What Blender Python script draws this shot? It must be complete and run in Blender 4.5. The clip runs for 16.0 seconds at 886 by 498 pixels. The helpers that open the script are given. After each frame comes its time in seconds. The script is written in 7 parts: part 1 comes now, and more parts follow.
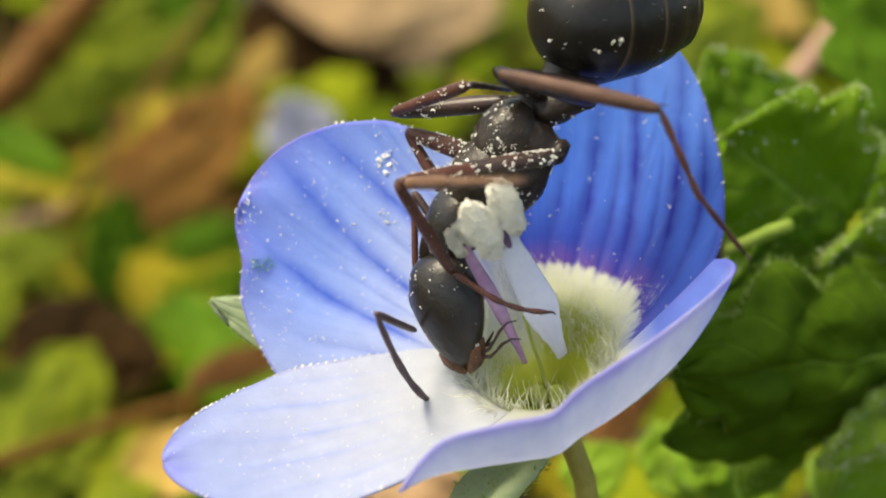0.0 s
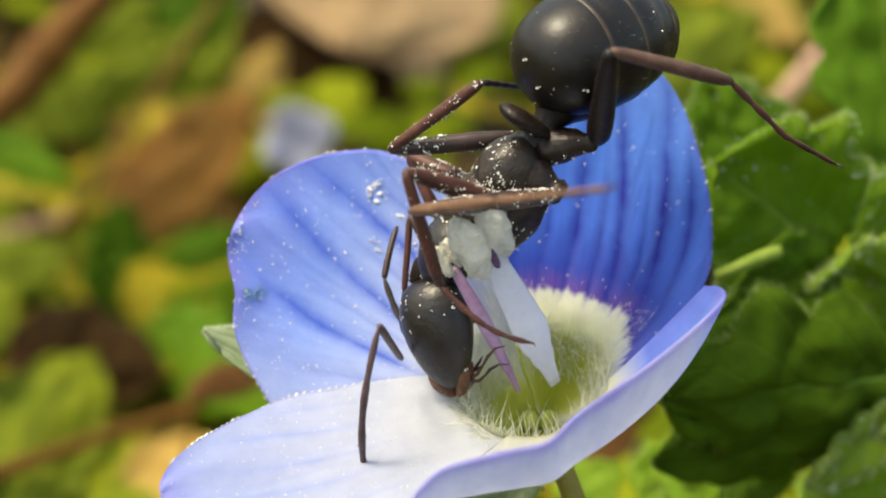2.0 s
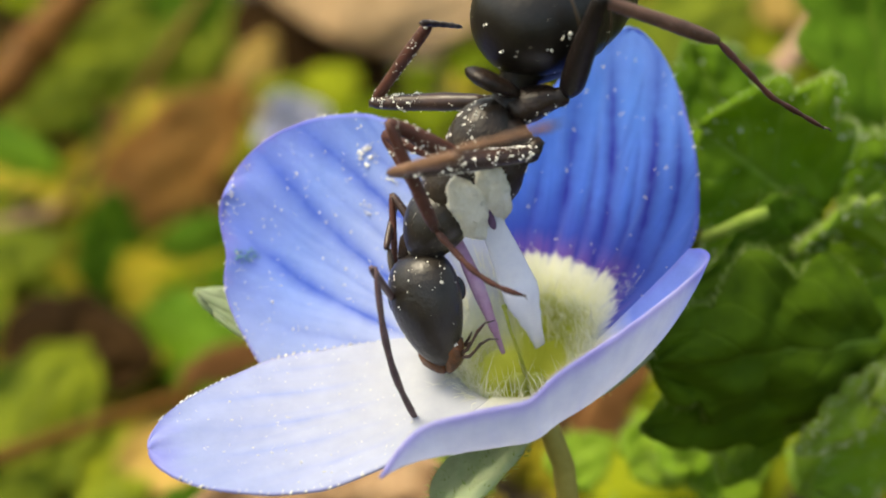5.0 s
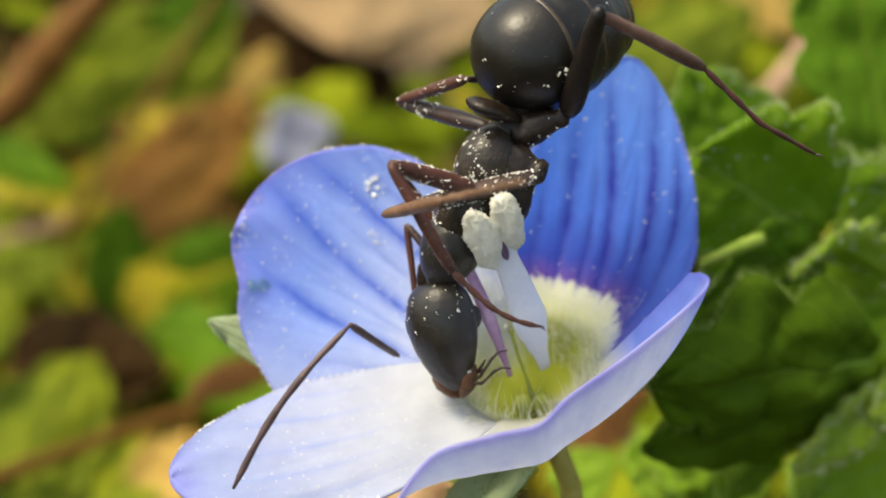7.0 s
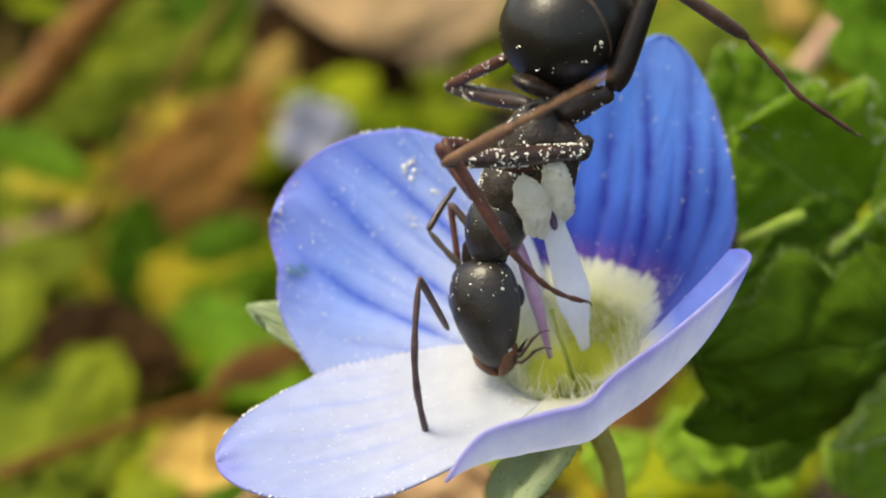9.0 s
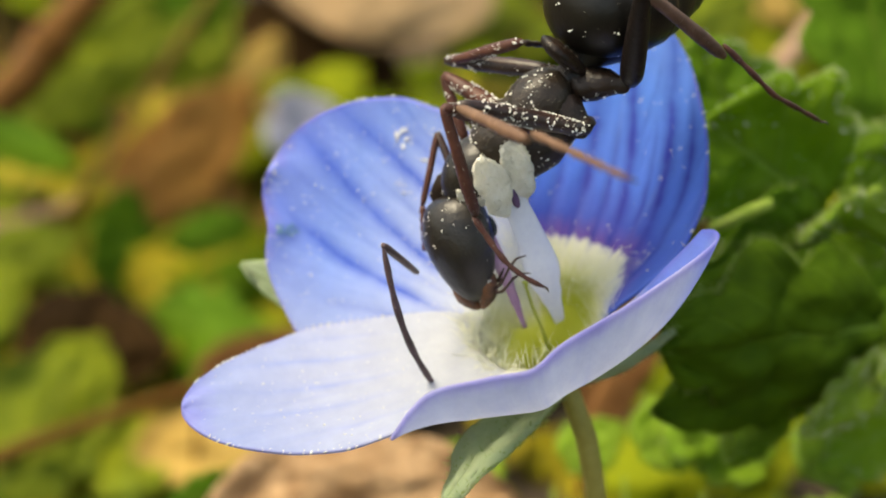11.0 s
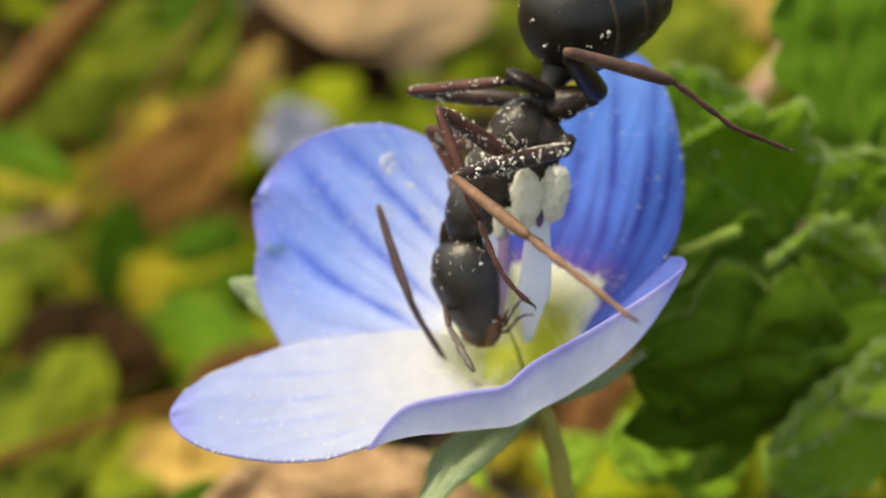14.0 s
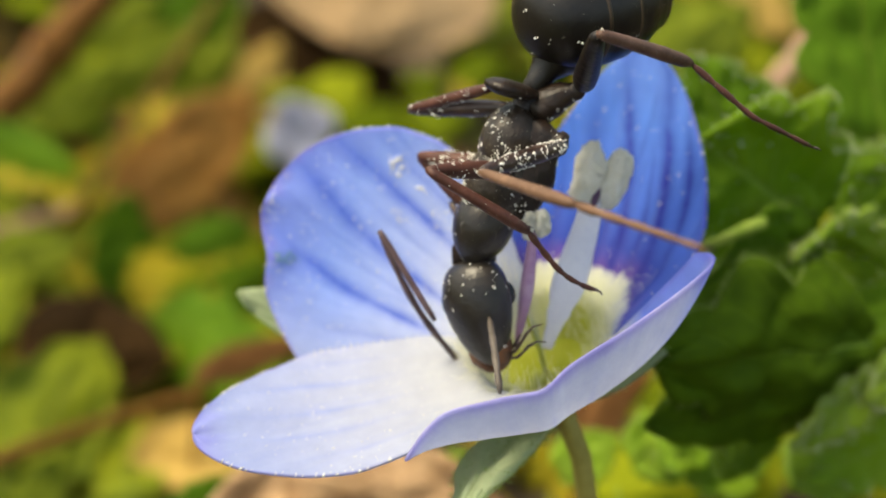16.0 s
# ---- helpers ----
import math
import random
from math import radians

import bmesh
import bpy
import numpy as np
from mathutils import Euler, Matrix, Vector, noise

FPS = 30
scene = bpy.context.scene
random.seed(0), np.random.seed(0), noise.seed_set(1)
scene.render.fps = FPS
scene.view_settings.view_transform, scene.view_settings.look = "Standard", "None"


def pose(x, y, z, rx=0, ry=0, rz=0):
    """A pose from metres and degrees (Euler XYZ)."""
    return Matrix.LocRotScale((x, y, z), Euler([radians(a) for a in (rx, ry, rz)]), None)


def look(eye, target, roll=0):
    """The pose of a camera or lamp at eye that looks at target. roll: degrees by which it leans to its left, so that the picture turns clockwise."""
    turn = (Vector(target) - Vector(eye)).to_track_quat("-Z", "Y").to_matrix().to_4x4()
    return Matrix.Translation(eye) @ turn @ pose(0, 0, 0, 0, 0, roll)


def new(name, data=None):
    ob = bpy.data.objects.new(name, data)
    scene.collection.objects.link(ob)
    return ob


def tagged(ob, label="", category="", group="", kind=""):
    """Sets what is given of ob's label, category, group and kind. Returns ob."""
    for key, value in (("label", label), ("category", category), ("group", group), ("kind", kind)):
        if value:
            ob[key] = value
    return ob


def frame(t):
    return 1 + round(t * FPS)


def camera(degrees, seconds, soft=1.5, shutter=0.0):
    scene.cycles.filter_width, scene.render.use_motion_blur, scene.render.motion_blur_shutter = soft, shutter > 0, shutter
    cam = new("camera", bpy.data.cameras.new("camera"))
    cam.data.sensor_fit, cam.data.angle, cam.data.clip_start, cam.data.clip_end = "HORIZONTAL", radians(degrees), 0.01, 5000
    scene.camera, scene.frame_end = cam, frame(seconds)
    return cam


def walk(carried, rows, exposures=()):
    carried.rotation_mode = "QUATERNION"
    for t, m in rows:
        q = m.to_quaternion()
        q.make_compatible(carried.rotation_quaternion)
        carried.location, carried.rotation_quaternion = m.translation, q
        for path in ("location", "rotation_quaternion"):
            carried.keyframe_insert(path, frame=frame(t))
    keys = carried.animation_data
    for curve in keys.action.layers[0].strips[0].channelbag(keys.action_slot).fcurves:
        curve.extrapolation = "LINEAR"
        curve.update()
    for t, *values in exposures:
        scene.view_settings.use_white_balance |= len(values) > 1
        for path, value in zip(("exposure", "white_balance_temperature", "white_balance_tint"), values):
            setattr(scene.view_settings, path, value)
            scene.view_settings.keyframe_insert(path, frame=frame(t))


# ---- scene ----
# Macro scene, laid out in millimetres; MM turns them into metres.
MM = 0.001
TAU = 2 * math.pi
PITCH, HEIGHT, REACH = -28.0, 0.030, 26.6      # camera's tilt, height of the point it aims at, distance to it in mm
VIEW = pose(0, 0, HEIGHT, 90 + PITCH, 0, 0)    # axes: right, up across the line of sight, towards the camera


def mm(x, y, z, rx=0, ry=0, rz=0):
    return pose(x * MM, y * MM, z * MM, rx, ry, rz)


def place(u, v, w):
    """World point (metres) of a point given in millimetres along the axes of VIEW."""
    return VIEW @ Vector((u * MM, v * MM, w * MM))


# ---- camera ----
cam = camera(30.0, 16.0, soft=1.9)
cam.data.dof.use_dof = True
cam.data.dof.focus_distance = 26.0 * MM
cam.data.dof.aperture_fstop = 98
CAMERA = [
    (0, 0, 0, -0, -0, 0, -0),
    (0.5, -0.074, -0.033, -0.237, 0.042, 0.013, 0.002),
    (1, -0.234, -0.049, -0.043, 0.033, -0.005, 0.005),
    (1.5, 0.03, 0.278, 0.221, -0.082, 0.117, -0.02),
    (2, 0.132, 0.529, 0.421, -0.121, 0.035, 0.146),
    (2.5, 0.358, 0.575, 0.4, -0.044, 0.084, 0.118),
    (3, 0.318, 0.291, 0.468, -0.07, 0.096, -0.078),
    (3.5, 0.508, 0.075, 0.611, -0.195, 0.221, -0.481),
    (4, 0.625, 0.026, 0.417, -0.113, 0.185, -0.506),
    (6.5, 0.312, -0.204, 0.043, -0.122, 0.228, -0.945),
    (7, 0.468, 0.441, 0.948, -0.18, 0.256, -1.006),
    (7.5, 0.218, 0.436, 1.248, -0.244, 0.191, -0.68),
    (8, -0.215, 0.052, 1.049, -0.251, 0.2, -1.122),
    (8.5, -0.328, 0.034, 1.09, -0.192, 0.235, -0.958),
    (9, -0.354, 0.017, 1.068, -0.139, 0.202, -1.123),
    (11.5, 0.22, -0.259, 1.376, -0.242, 0.043, -0.737),
    (12, 0.257, -0.309, 1.304, -0.07, 0.018, -0.566),
    (12.5, 0.288, -0.103, 1.682, -0.091, 0.005, -0.502),
    (13, 0.353, -0.133, 1.577, -0.09, 0.042, -0.513),
    (13.5, 0.649, 0.414, 2.356, -0.237, 0.125, -0.699),
    (14, 0.543, 0.269, 2.6, -0.238, 0.115, -0.566),
    (14.5, 0.353, 0.183, 2.228, -0.245, 0.058, -0.612),
    (15, 0.395, -0.029, 1.962, -0.042, 0.13, -0.387),
    (15.5, 0.204, -0.097, 1.921, -0.037, 0.042, -0.22),
    (16, 0.08, -0.007, 1.908, -0.075, -0.034, -0.234),
]
walk(cam, [(t, VIEW @ mm(x, y, REACH + z, rx, ry, rz)) for t, x, y, z, rx, ry, rz in CAMERA],
     exposures=((0.0, 0.64, 7900, 1), (9.0, 0.61, 7900, 1), (11.5, 0.56, 8150, 1), (16.0, 0.56, 8150, 1)))

# ---- light ----
SUN_TOWARDS = (VIEW.to_3x3() @ Vector((-0.40, 0.80, 0.42))).normalized()
world = bpy.data.worlds.new("sky")
scene.world = world
world.use_nodes = True
wn = world.node_tree
sky = wn.nodes.new("ShaderNodeTexSky")
sky.sky_type = "NISHITA"
sky.sun_disc = False
sky.dust_density = 4.0
sky.sun_elevation = math.asin(SUN_TOWARDS.z)
sky.sun_rotation = math.atan2(SUN_TOWARDS.x, SUN_TOWARDS.y)
wn.links.new(sky.outputs[0], wn.nodes["Background"].inputs[0])
wn.nodes["Background"].inputs[1].default_value = 0.215
sun = new("sun", bpy.data.lights.new("sun", "SUN"))
sun.data.energy = 2.3
sun.data.angle = radians(14.0)
sun.data.color = (1.0, 0.95, 0.86)
sun.matrix_world = look(Vector((0, 0, 1)) + SUN_TOWARDS, (0, 0, 1))


# ---- materials ----
class Mat:
    """A small wrapper that builds node materials."""

    def __init__(self, name):
        self.m = bpy.data.materials.new(name)
        self.m.use_nodes = True
        self.t = self.m.node_tree
        self.b = self.t.nodes["Principled BSDF"]
        self.out = self.t.nodes["Material Output"]

    def n(self, kind, **values):
        node = self.t.nodes.new(kind)
        for key, value in values.items():
            node.inputs[key.replace("_", " ")].default_value = value
        return node

    def link(self, a, b):
        self.t.links.new(a, b)

    def coords(self):
        return self.n("ShaderNodeTexCoord").outputs["Object"]

    def noise(self, scale, detail=4, rough=0.55, vec=None):
        node = self.n("ShaderNodeTexNoise", Scale=scale, Detail=detail, Roughness=rough)
        self.link(vec or self.coords(), node.inputs["Vector"])
        return node.outputs["Fac"]

    def ramp(self, fac, stops):
        node = self.n("ShaderNodeValToRGB")
        el = node.color_ramp.elements
        while len(el) < len(stops):
            el.new(0.5)
        for e, (at, col) in zip(el, stops):
            e.position = at
            e.color = (*col, 1)
        self.link(fac, node.inputs[0])
        return node.outputs[0]

    def mix(self, fac, a, b, kind="MIX"):
        node = self.n("ShaderNodeMixRGB")
        node.blend_type = kind
        for value, slot in ((fac, 0), (a, 1), (b, 2)):
            if hasattr(value, "is_linked"):
                self.link(value, node.inputs[slot])
            elif slot == 0:
                node.inputs[0].default_value = value
            else:
                node.inputs[slot].default_value = (*value, 1)
        return node.outputs[0]

    def math(self, op, a, b=0.0, clamp=False):
        node = self.n("ShaderNodeMath")
        node.operation = op
        node.use_clamp = clamp
        for value, slot in ((a, 0), (b, 1)):
            if hasattr(value, "is_linked"):
                self.link(value, node.inputs[slot])
            else:
                node.inputs[slot].default_value = value
        return node.outputs[0]

    def bump(self, height, strength, dist):
        node = self.n("ShaderNodeBump", Strength=strength, Distance=dist)
        self.link(height, node.inputs["Height"])
        self.link(node.outputs[0], self.b.inputs["Normal"])
        return node.outputs[0]

    def finish(self, colour, rough=0.5, spec=0.4, leak=0.0, leak_colour=None):
        """Colour into the surface; leak: the share of light that passes through (thin leaves and petals)."""
        if hasattr(colour, "is_linked"):
            self.link(colour, self.b.inputs["Base Color"])
        else:
            self.b.inputs["Base Color"].default_value = (*colour, 1)
        if hasattr(rough, "is_linked"):
            self.link(rough, self.b.inputs["Roughness"])
        else:
            self.b.inputs["Roughness"].default_value = rough
        self.b.inputs["Specular IOR Level"].default_value = spec
        if leak:
            tr = self.n("ShaderNodeBsdfTranslucent")
            src = leak_colour if leak_colour is not None else colour
            if hasattr(src, "is_linked"):
                self.link(src, tr.inputs[0])
            else:
                tr.inputs[0].default_value = (*src, 1)
            mx = self.n("ShaderNodeMixShader")
            mx.inputs[0].default_value = leak
            self.link(self.b.outputs[0], mx.inputs[1])
            self.link(tr.outputs[0], mx.inputs[2])
            self.link(mx.outputs[0], self.out.inputs[0])
        return self.m


def petal_material(name, stops, vein, veins, gain=1.0, leak=0.35, flank=None, flank_at=0.40, rim=0.6, fan=0.0, streak=0.5, grow=(0.25, 0.45), mirror=False):
    """Petal paint along its length (UV y) with dark veins that run from claw to rim.
    veins: rows of place across (UV x) at 0.4 of the length, drift along the length, half width, strength, end."""
    k = Mat(name)
    uv = k.n("ShaderNodeTexCoord").outputs["UV"]
    sep = k.n("ShaderNodeSeparateXYZ")
    k.link(uv, sep.inputs[0])
    x, y = sep.outputs[0], sep.outputs[1]
    wob = k.math("MULTIPLY", k.math("SUBTRACT", k.noise(700, 3), 0.5), 0.10)
    y2 = k.math("ADD", y, k.math("MULTIPLY", wob, 1.2))
    if fan:
        off = k.math("SUBTRACT", x, 0.42)
        y2 = k.math("ADD", y2, k.math("MULTIPLY", k.math("MULTIPLY", off, off), fan))
    combed = k.n("ShaderNodeCombineXYZ")
    k.link(k.math("MULTIPLY", x, 46.0), combed.inputs[0])
    k.link(k.math("MULTIPLY", y, 2.2), combed.inputs[1])
    comb = k.noise(1.0, 3, 0.55, combed.outputs[0])
    y2 = k.math("ADD", y2, k.math("MULTIPLY", k.math("SUBTRACT", comb, 0.5), 0.10))
    base = k.ramp(y2, stops)
    xs = k.math("ADD", x, k.math("MULTIPLY", wob, 0.30))
    along = k.math("SUBTRACT", y, 0.4)
    start = k.n("ShaderNodeMapRange")
    start.inputs["From Min"].default_value, start.inputs["From Max"].default_value = grow
    k.link(y2, start.inputs["Value"])
    line = None
    for at, drift, half, strength, end in veins:
        d = k.math("ABSOLUTE", k.math("SUBTRACT", xs, k.math("ADD", k.math("MULTIPLY", along, drift), at)))
        core = k.math("SUBTRACT", 1.0, k.math("DIVIDE", d, half), True)
        core = k.math("MULTIPLY", core, k.math("ADD", core, 0.35))
        stop = k.math("MULTIPLY", k.math("SUBTRACT", end, y2), 4.0, True)
        one = k.math("MULTIPLY", k.math("MULTIPLY", core, stop), strength)
        line = one if line is None else k.math("MAXIMUM", line, one)
    patchy = k.math("MULTIPLY", k.math("SUBTRACT", k.noise(1100, 4, 0.6), 0.25), 2.6, True)
    line = k.math("MULTIPLY", k.math("MULTIPLY", line, start.outputs[0]), k.math("ADD", k.math("MULTIPLY", patchy, 0.6), 0.4))
    fine = k.math("MULTIPLY", k.math("SUBTRACT", comb, 0.50), 3.0, True)
    amount = k.math("MULTIPLY", k.math("MAXIMUM", line, k.math("MULTIPLY", k.math("MULTIPLY", fine, start.outputs[0]), streak)), gain, True)
    col = k.mix(amount, base, vein)
    pale = k.math("MULTIPLY", k.math("SUBTRACT", 0.46, comb), 4.0, True)
    col = k.mix(k.math("MULTIPLY", k.math("MULTIPLY", pale, start.outputs[0]), 0.6 * streak), col, k.mix(1.0, col, (0.10, 0.14, 0.10), "ADD"))
    if flank:
        # one side of the petal is tinted like its neighbour
        inside = k.math("MULTIPLY", k.math("SUBTRACT", flank_at, k.math("SUBTRACT", 1.0, xs) if mirror else xs), 4.5, True)
        beyond = k.math("MULTIPLY", k.math("SUBTRACT", y2, 0.25), 4.0, True)
        col = k.mix(k.math("MULTIPLY", inside, beyond), col, flank)
    grid = k.n("ShaderNodeUVMap")
    grid.uv_map = "rim"
    cell = k.n("ShaderNodeSeparateXYZ")
    k.link(grid.outputs[0], cell.inputs[0])
    border = k.math("MAXIMUM", k.math("MULTIPLY", k.math("ABSOLUTE", k.math("SUBTRACT", cell.outputs[0], 0.5)), 2.0), cell.outputs[1])
    border = k.math("MULTIPLY", k.math("SUBTRACT", k.math("ADD", border, wob), 0.95), 16.0, True)
    high = k.math("MULTIPLY", k.math("SUBTRACT", y, 0.45), 4.0, True)
    col = k.mix(k.math("MULTIPLY", k.math("MULTIPLY", border, high), rim), col, (0.20, 0.12, 0.62))
    mott = k.ramp(k.noise(2600, 5, 0.6), [(0.3, (0.84, 0.85, 0.90)), (0.7, (1, 1, 1))])
    col = k.mix(0.8, col, mott, "MULTIPLY")
    k.bump(k.math("ADD", k.noise(9000, 3), k.math("ADD", k.math("MULTIPLY", line, -0.6), k.math("MULTIPLY", comb, 0.5))), 0.35, 0.00004)
    return k.finish(col, 0.55, 0.25, leak)


CREAM, THROAT, THROAT_MID = (0.90, 0.90, 0.72), (0.34, 0.40, 0.012), (0.60, 0.64, 0.09)
VEINS_BACK = ((0.545, -0.14, 0.034, 1.0, 1.05), (0.60, -0.15, 0.018, 0.6, 0.9), (0.645, -0.19, 0.036, 1.0, 1.05), (0.715, -0.25, 0.030, 0.9, 1.0), (0.79, -0.33, 0.022, 0.6, 0.9),
              (0.485, -0.05, 0.024, 0.8, 0.85), (0.41, 0.03, 0.036, 0.9, 0.95), (0.33, 0.12, 0.026, 0.7, 0.8), (0.25, 0.2, 0.03, 0.6, 0.85))
VEINS_SIDE = ((0.68, -0.01, 0.040, 0.85, 1.05), (0.50, 0.17, 0.042, 0.85, 1.10), (0.375, 0.17, 0.036, 0.9, 1.02), (0.32, 0.04, 0.026, 0.6, 0.95), (0.77, -0.08, 0.028, 0.5, 0.9),
              (0.60, 0.05, 0.020, 0.3, 0.85), (0.44, 0.17, 0.016, 0.3, 0.9), (0.26, -0.02, 0.020, 0.35, 0.9))
VEINS_FRONT = ((0.50, 0.05, 0.022, 0.6, 0.95), (0.60, -0.03, 0.020, 0.6, 0.95), (0.42, 0.10, 0.022, 0.55, 0.95), (0.34, 0.14, 0.018, 0.45, 0.85), (0.68, -0.1, 0.018, 0.4, 0.85))
VEINS_LOWER = ((0.30, 0.0, 0.02, 0.4, 0.95), (0.42, 0.0, 0.02, 0.4, 0.95), (0.55, 0.0, 0.02, 0.4, 0.95), (0.68, 0.0, 0.02, 0.4, 0.95))
MAT_PETAL_BACK = petal_material("petal_deep_blue", [
    (0.0, THROAT), (0.16, THROAT_MID), (0.27, (0.88, 0.88, 0.56)), (0.365, (0.90, 0.90, 0.78)), (0.385, (0.18, 0.09, 0.46)),
    (0.47, (0.040, 0.095, 0.56)), (0.60, (0.075, 0.22, 0.80)), (0.85, (0.11, 0.30, 0.84)), (1.0, (0.17, 0.34, 0.82))],
    (0.014, 0.032, 0.40), VEINS_BACK, 0.9, 0.5, (0.12, 0.25, 0.80), 0.36, fan=0.8, streak=0.7, grow=(0.335, 0.40), mirror=True)
MAT_PETAL_SIDE = petal_material("petal_mid_blue", [
    (0.0, THROAT), (0.10, THROAT_MID), (0.19, CREAM), (0.27, (0.72, 0.74, 0.78)), (0.50, (0.46, 0.56, 0.88)),
    (0.78, (0.27, 0.41, 0.87)), (0.95, (0.23, 0.33, 0.82)), (1.0, (0.28, 0.28, 0.74))],
    (0.055, 0.14, 0.70), VEINS_SIDE, 0.9, 0.35, (0.50, 0.57, 0.80), 0.42, streak=0.35, grow=(0.25, 0.5))
MAT_PETAL_FRONT = petal_material("petal_pale_lilac", [
    (0.0, THROAT), (0.10, THROAT_MID), (0.17, (0.66, 0.66, 0.54)), (0.24, (0.565, 0.585, 0.615)), (0.6, (0.50, 0.545, 0.70)),
    (0.90, (0.38, 0.45, 0.72)), (1.0, (0.28, 0.30, 0.74))],
    (0.30, 0.38, 0.74), VEINS_FRONT, 0.8, 0.42, rim=0.34, streak=0.35, grow=(0.36, 0.6))
MAT_PETAL_LOWER = petal_material("petal_white_lilac", [
    (0.0, THROAT), (0.12, THROAT_MID), (0.20, (0.80, 0.80, 0.66)), (0.30, (0.80, 0.81, 0.80)), (0.55, (0.74, 0.77, 0.87)), (0.92, (0.69, 0.73, 0.87)),
    (1.0, (0.60, 0.62, 0.86))],
    (0.48, 0.54, 0.84), VEINS_LOWER, 0.6, 0.6, (0.22, 0.33, 0.84), 0.30, rim=0.45, streak=0.25, grow=(0.4, 0.6), mirror=True)


def plain(name, a, b, scale, rough=0.5, spec=0.4, leak=0.0, bump=0.0, bump_scale=4000, dist=0.00004, island=0.0):
    """Two mixed tones with grain at two scales."""
    k = Mat(name)
    fac = k.math("ADD", k.math("MULTIPLY", k.noise(scale, 5), 0.7), k.math("MULTIPLY", k.noise(scale * 7, 3), 0.3))
    if island:
        geo = k.n("ShaderNodeNewGeometry")
        fac = k.math("ADD", k.math("MULTIPLY", fac, 1 - island), k.math("MULTIPLY", geo.outputs["Random Per Island"], island))
    col = k.ramp(fac, [(0.33, a), (0.67, b)])
    if bump:
        k.bump(k.noise(bump_scale, 4), bump, dist)
    return k.finish(col, rough, spec, leak)


def leaf_material(name, dark, light, rim, rough=0.55, leak=0.25):
    """Green leaf blade: lighter veins from the midrib (UV), mottling, painted patches of light shining through, quilted
    relief.
    """
    k = Mat(name)
    sep = k.n("ShaderNodeSeparateXYZ")
    k.link(k.n("ShaderNodeTexCoord").outputs["UV"], sep.inputs[0])
    x, y = sep.outputs[0], sep.outputs[1]
    info = k.n("ShaderNodeObjectInfo")
    fac = k.math("ADD", k.math("MULTIPLY", k.noise(420, 5), 0.6), k.math("MULTIPLY", k.noise(3200, 3), 0.25))
    fac = k.math("ADD", fac, k.math("MULTIPLY", info.outputs["Random"], 0.15))
    col = k.ramp(fac, [(0.34, dark), (0.66, light)])
    # Lighter yellow-green patches paint sunlight that shines through the blade.
    glow_blotch = k.math("MULTIPLY", k.math("SUBTRACT", k.noise(190, 2), 0.50), 4.0, True)
    col = k.mix(k.math("MULTIPLY", glow_blotch, 0.75), col, k.mix(1.0, light, (1.25, 1.15, 0.6), "MULTIPLY"))
    ax = k.math("ABSOLUTE", k.math("SUBTRACT", x, 0.5))
    mid = k.math("SUBTRACT", 1.0, k.math("MULTIPLY", ax, 34.0), True)
    slant = k.math("SUBTRACT", k.math("MULTIPLY", y, 5.0), k.math("MULTIPLY", ax, 4.0))
    side = k.math("POWER", k.math("SUBTRACT", 1.0, k.math("ABSOLUTE", k.math("SINE", k.math("MULTIPLY", slant, math.pi)))), 8.0)
    vein = k.math("MAXIMUM", mid, k.math("MULTIPLY", side, 0.6), True)
    col = k.mix(k.math("MULTIPLY", vein, 0.45), col, rim)
    edge = k.math("MULTIPLY", k.math("SUBTRACT", ax, 0.44), 14.0, True)
    col = k.mix(k.math("MULTIPLY", edge, 0.10), col, rim)
    k.bump(k.math("ADD", k.math("MULTIPLY", k.noise(2600, 3), 0.6), k.math("MULTIPLY", vein, -0.7)), 0.6, 0.00012)
    return k.finish(col, rough + 0.08, 0.08, leak, k.mix(0.4, col, (0.27, 0.40, 0.02)))


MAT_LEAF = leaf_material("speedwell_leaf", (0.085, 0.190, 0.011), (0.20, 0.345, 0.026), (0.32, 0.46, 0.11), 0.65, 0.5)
# The next two are darker copies: shade is put into the leaf colour.
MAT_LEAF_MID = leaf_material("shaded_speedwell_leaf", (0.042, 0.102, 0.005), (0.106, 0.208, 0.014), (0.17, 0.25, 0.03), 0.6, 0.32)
MAT_LEAF_DARK = leaf_material("unlit_speedwell_leaf", (0.036, 0.074, 0.003), (0.098, 0.180, 0.008), (0.15, 0.24, 0.02), 0.6, 0.24)
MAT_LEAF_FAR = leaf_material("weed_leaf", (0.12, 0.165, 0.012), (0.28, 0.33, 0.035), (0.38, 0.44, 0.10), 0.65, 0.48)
MAT_LEAF_YELLOW = leaf_material("yellowing_weed_leaf", (0.20, 0.18, 0.016), (0.38, 0.32, 0.05), (0.44, 0.40, 0.10), 0.65, 0.45)
MAT_YOUNG = leaf_material("young_speedwell_leaf", (0.14, 0.275, 0.018), (0.30, 0.46, 0.05), (0.46, 0.60, 0.17), 0.6, 0.5)
MAT_SEPAL = plain("sepal_green", (0.42, 0.52, 0.32), (0.60, 0.68, 0.46), 900, 0.6, 0.2, 0.65, 0.4)
MAT_STEM = plain("stem_green", (0.32, 0.27, 0.06), (0.50, 0.42, 0.12), 700, 0.5, 0.3, 0.15, 0.3)
MAT_HAIR = plain("pale_hair", (0.86, 0.87, 0.70), (0.92, 0.92, 0.82), 3000, 0.5, 0.3, 0.55)
MAT_FUZZ = plain("leaf_hair", (0.26, 0.38, 0.08), (0.46, 0.56, 0.22), 3000, 0.5, 0.3, 0.5)
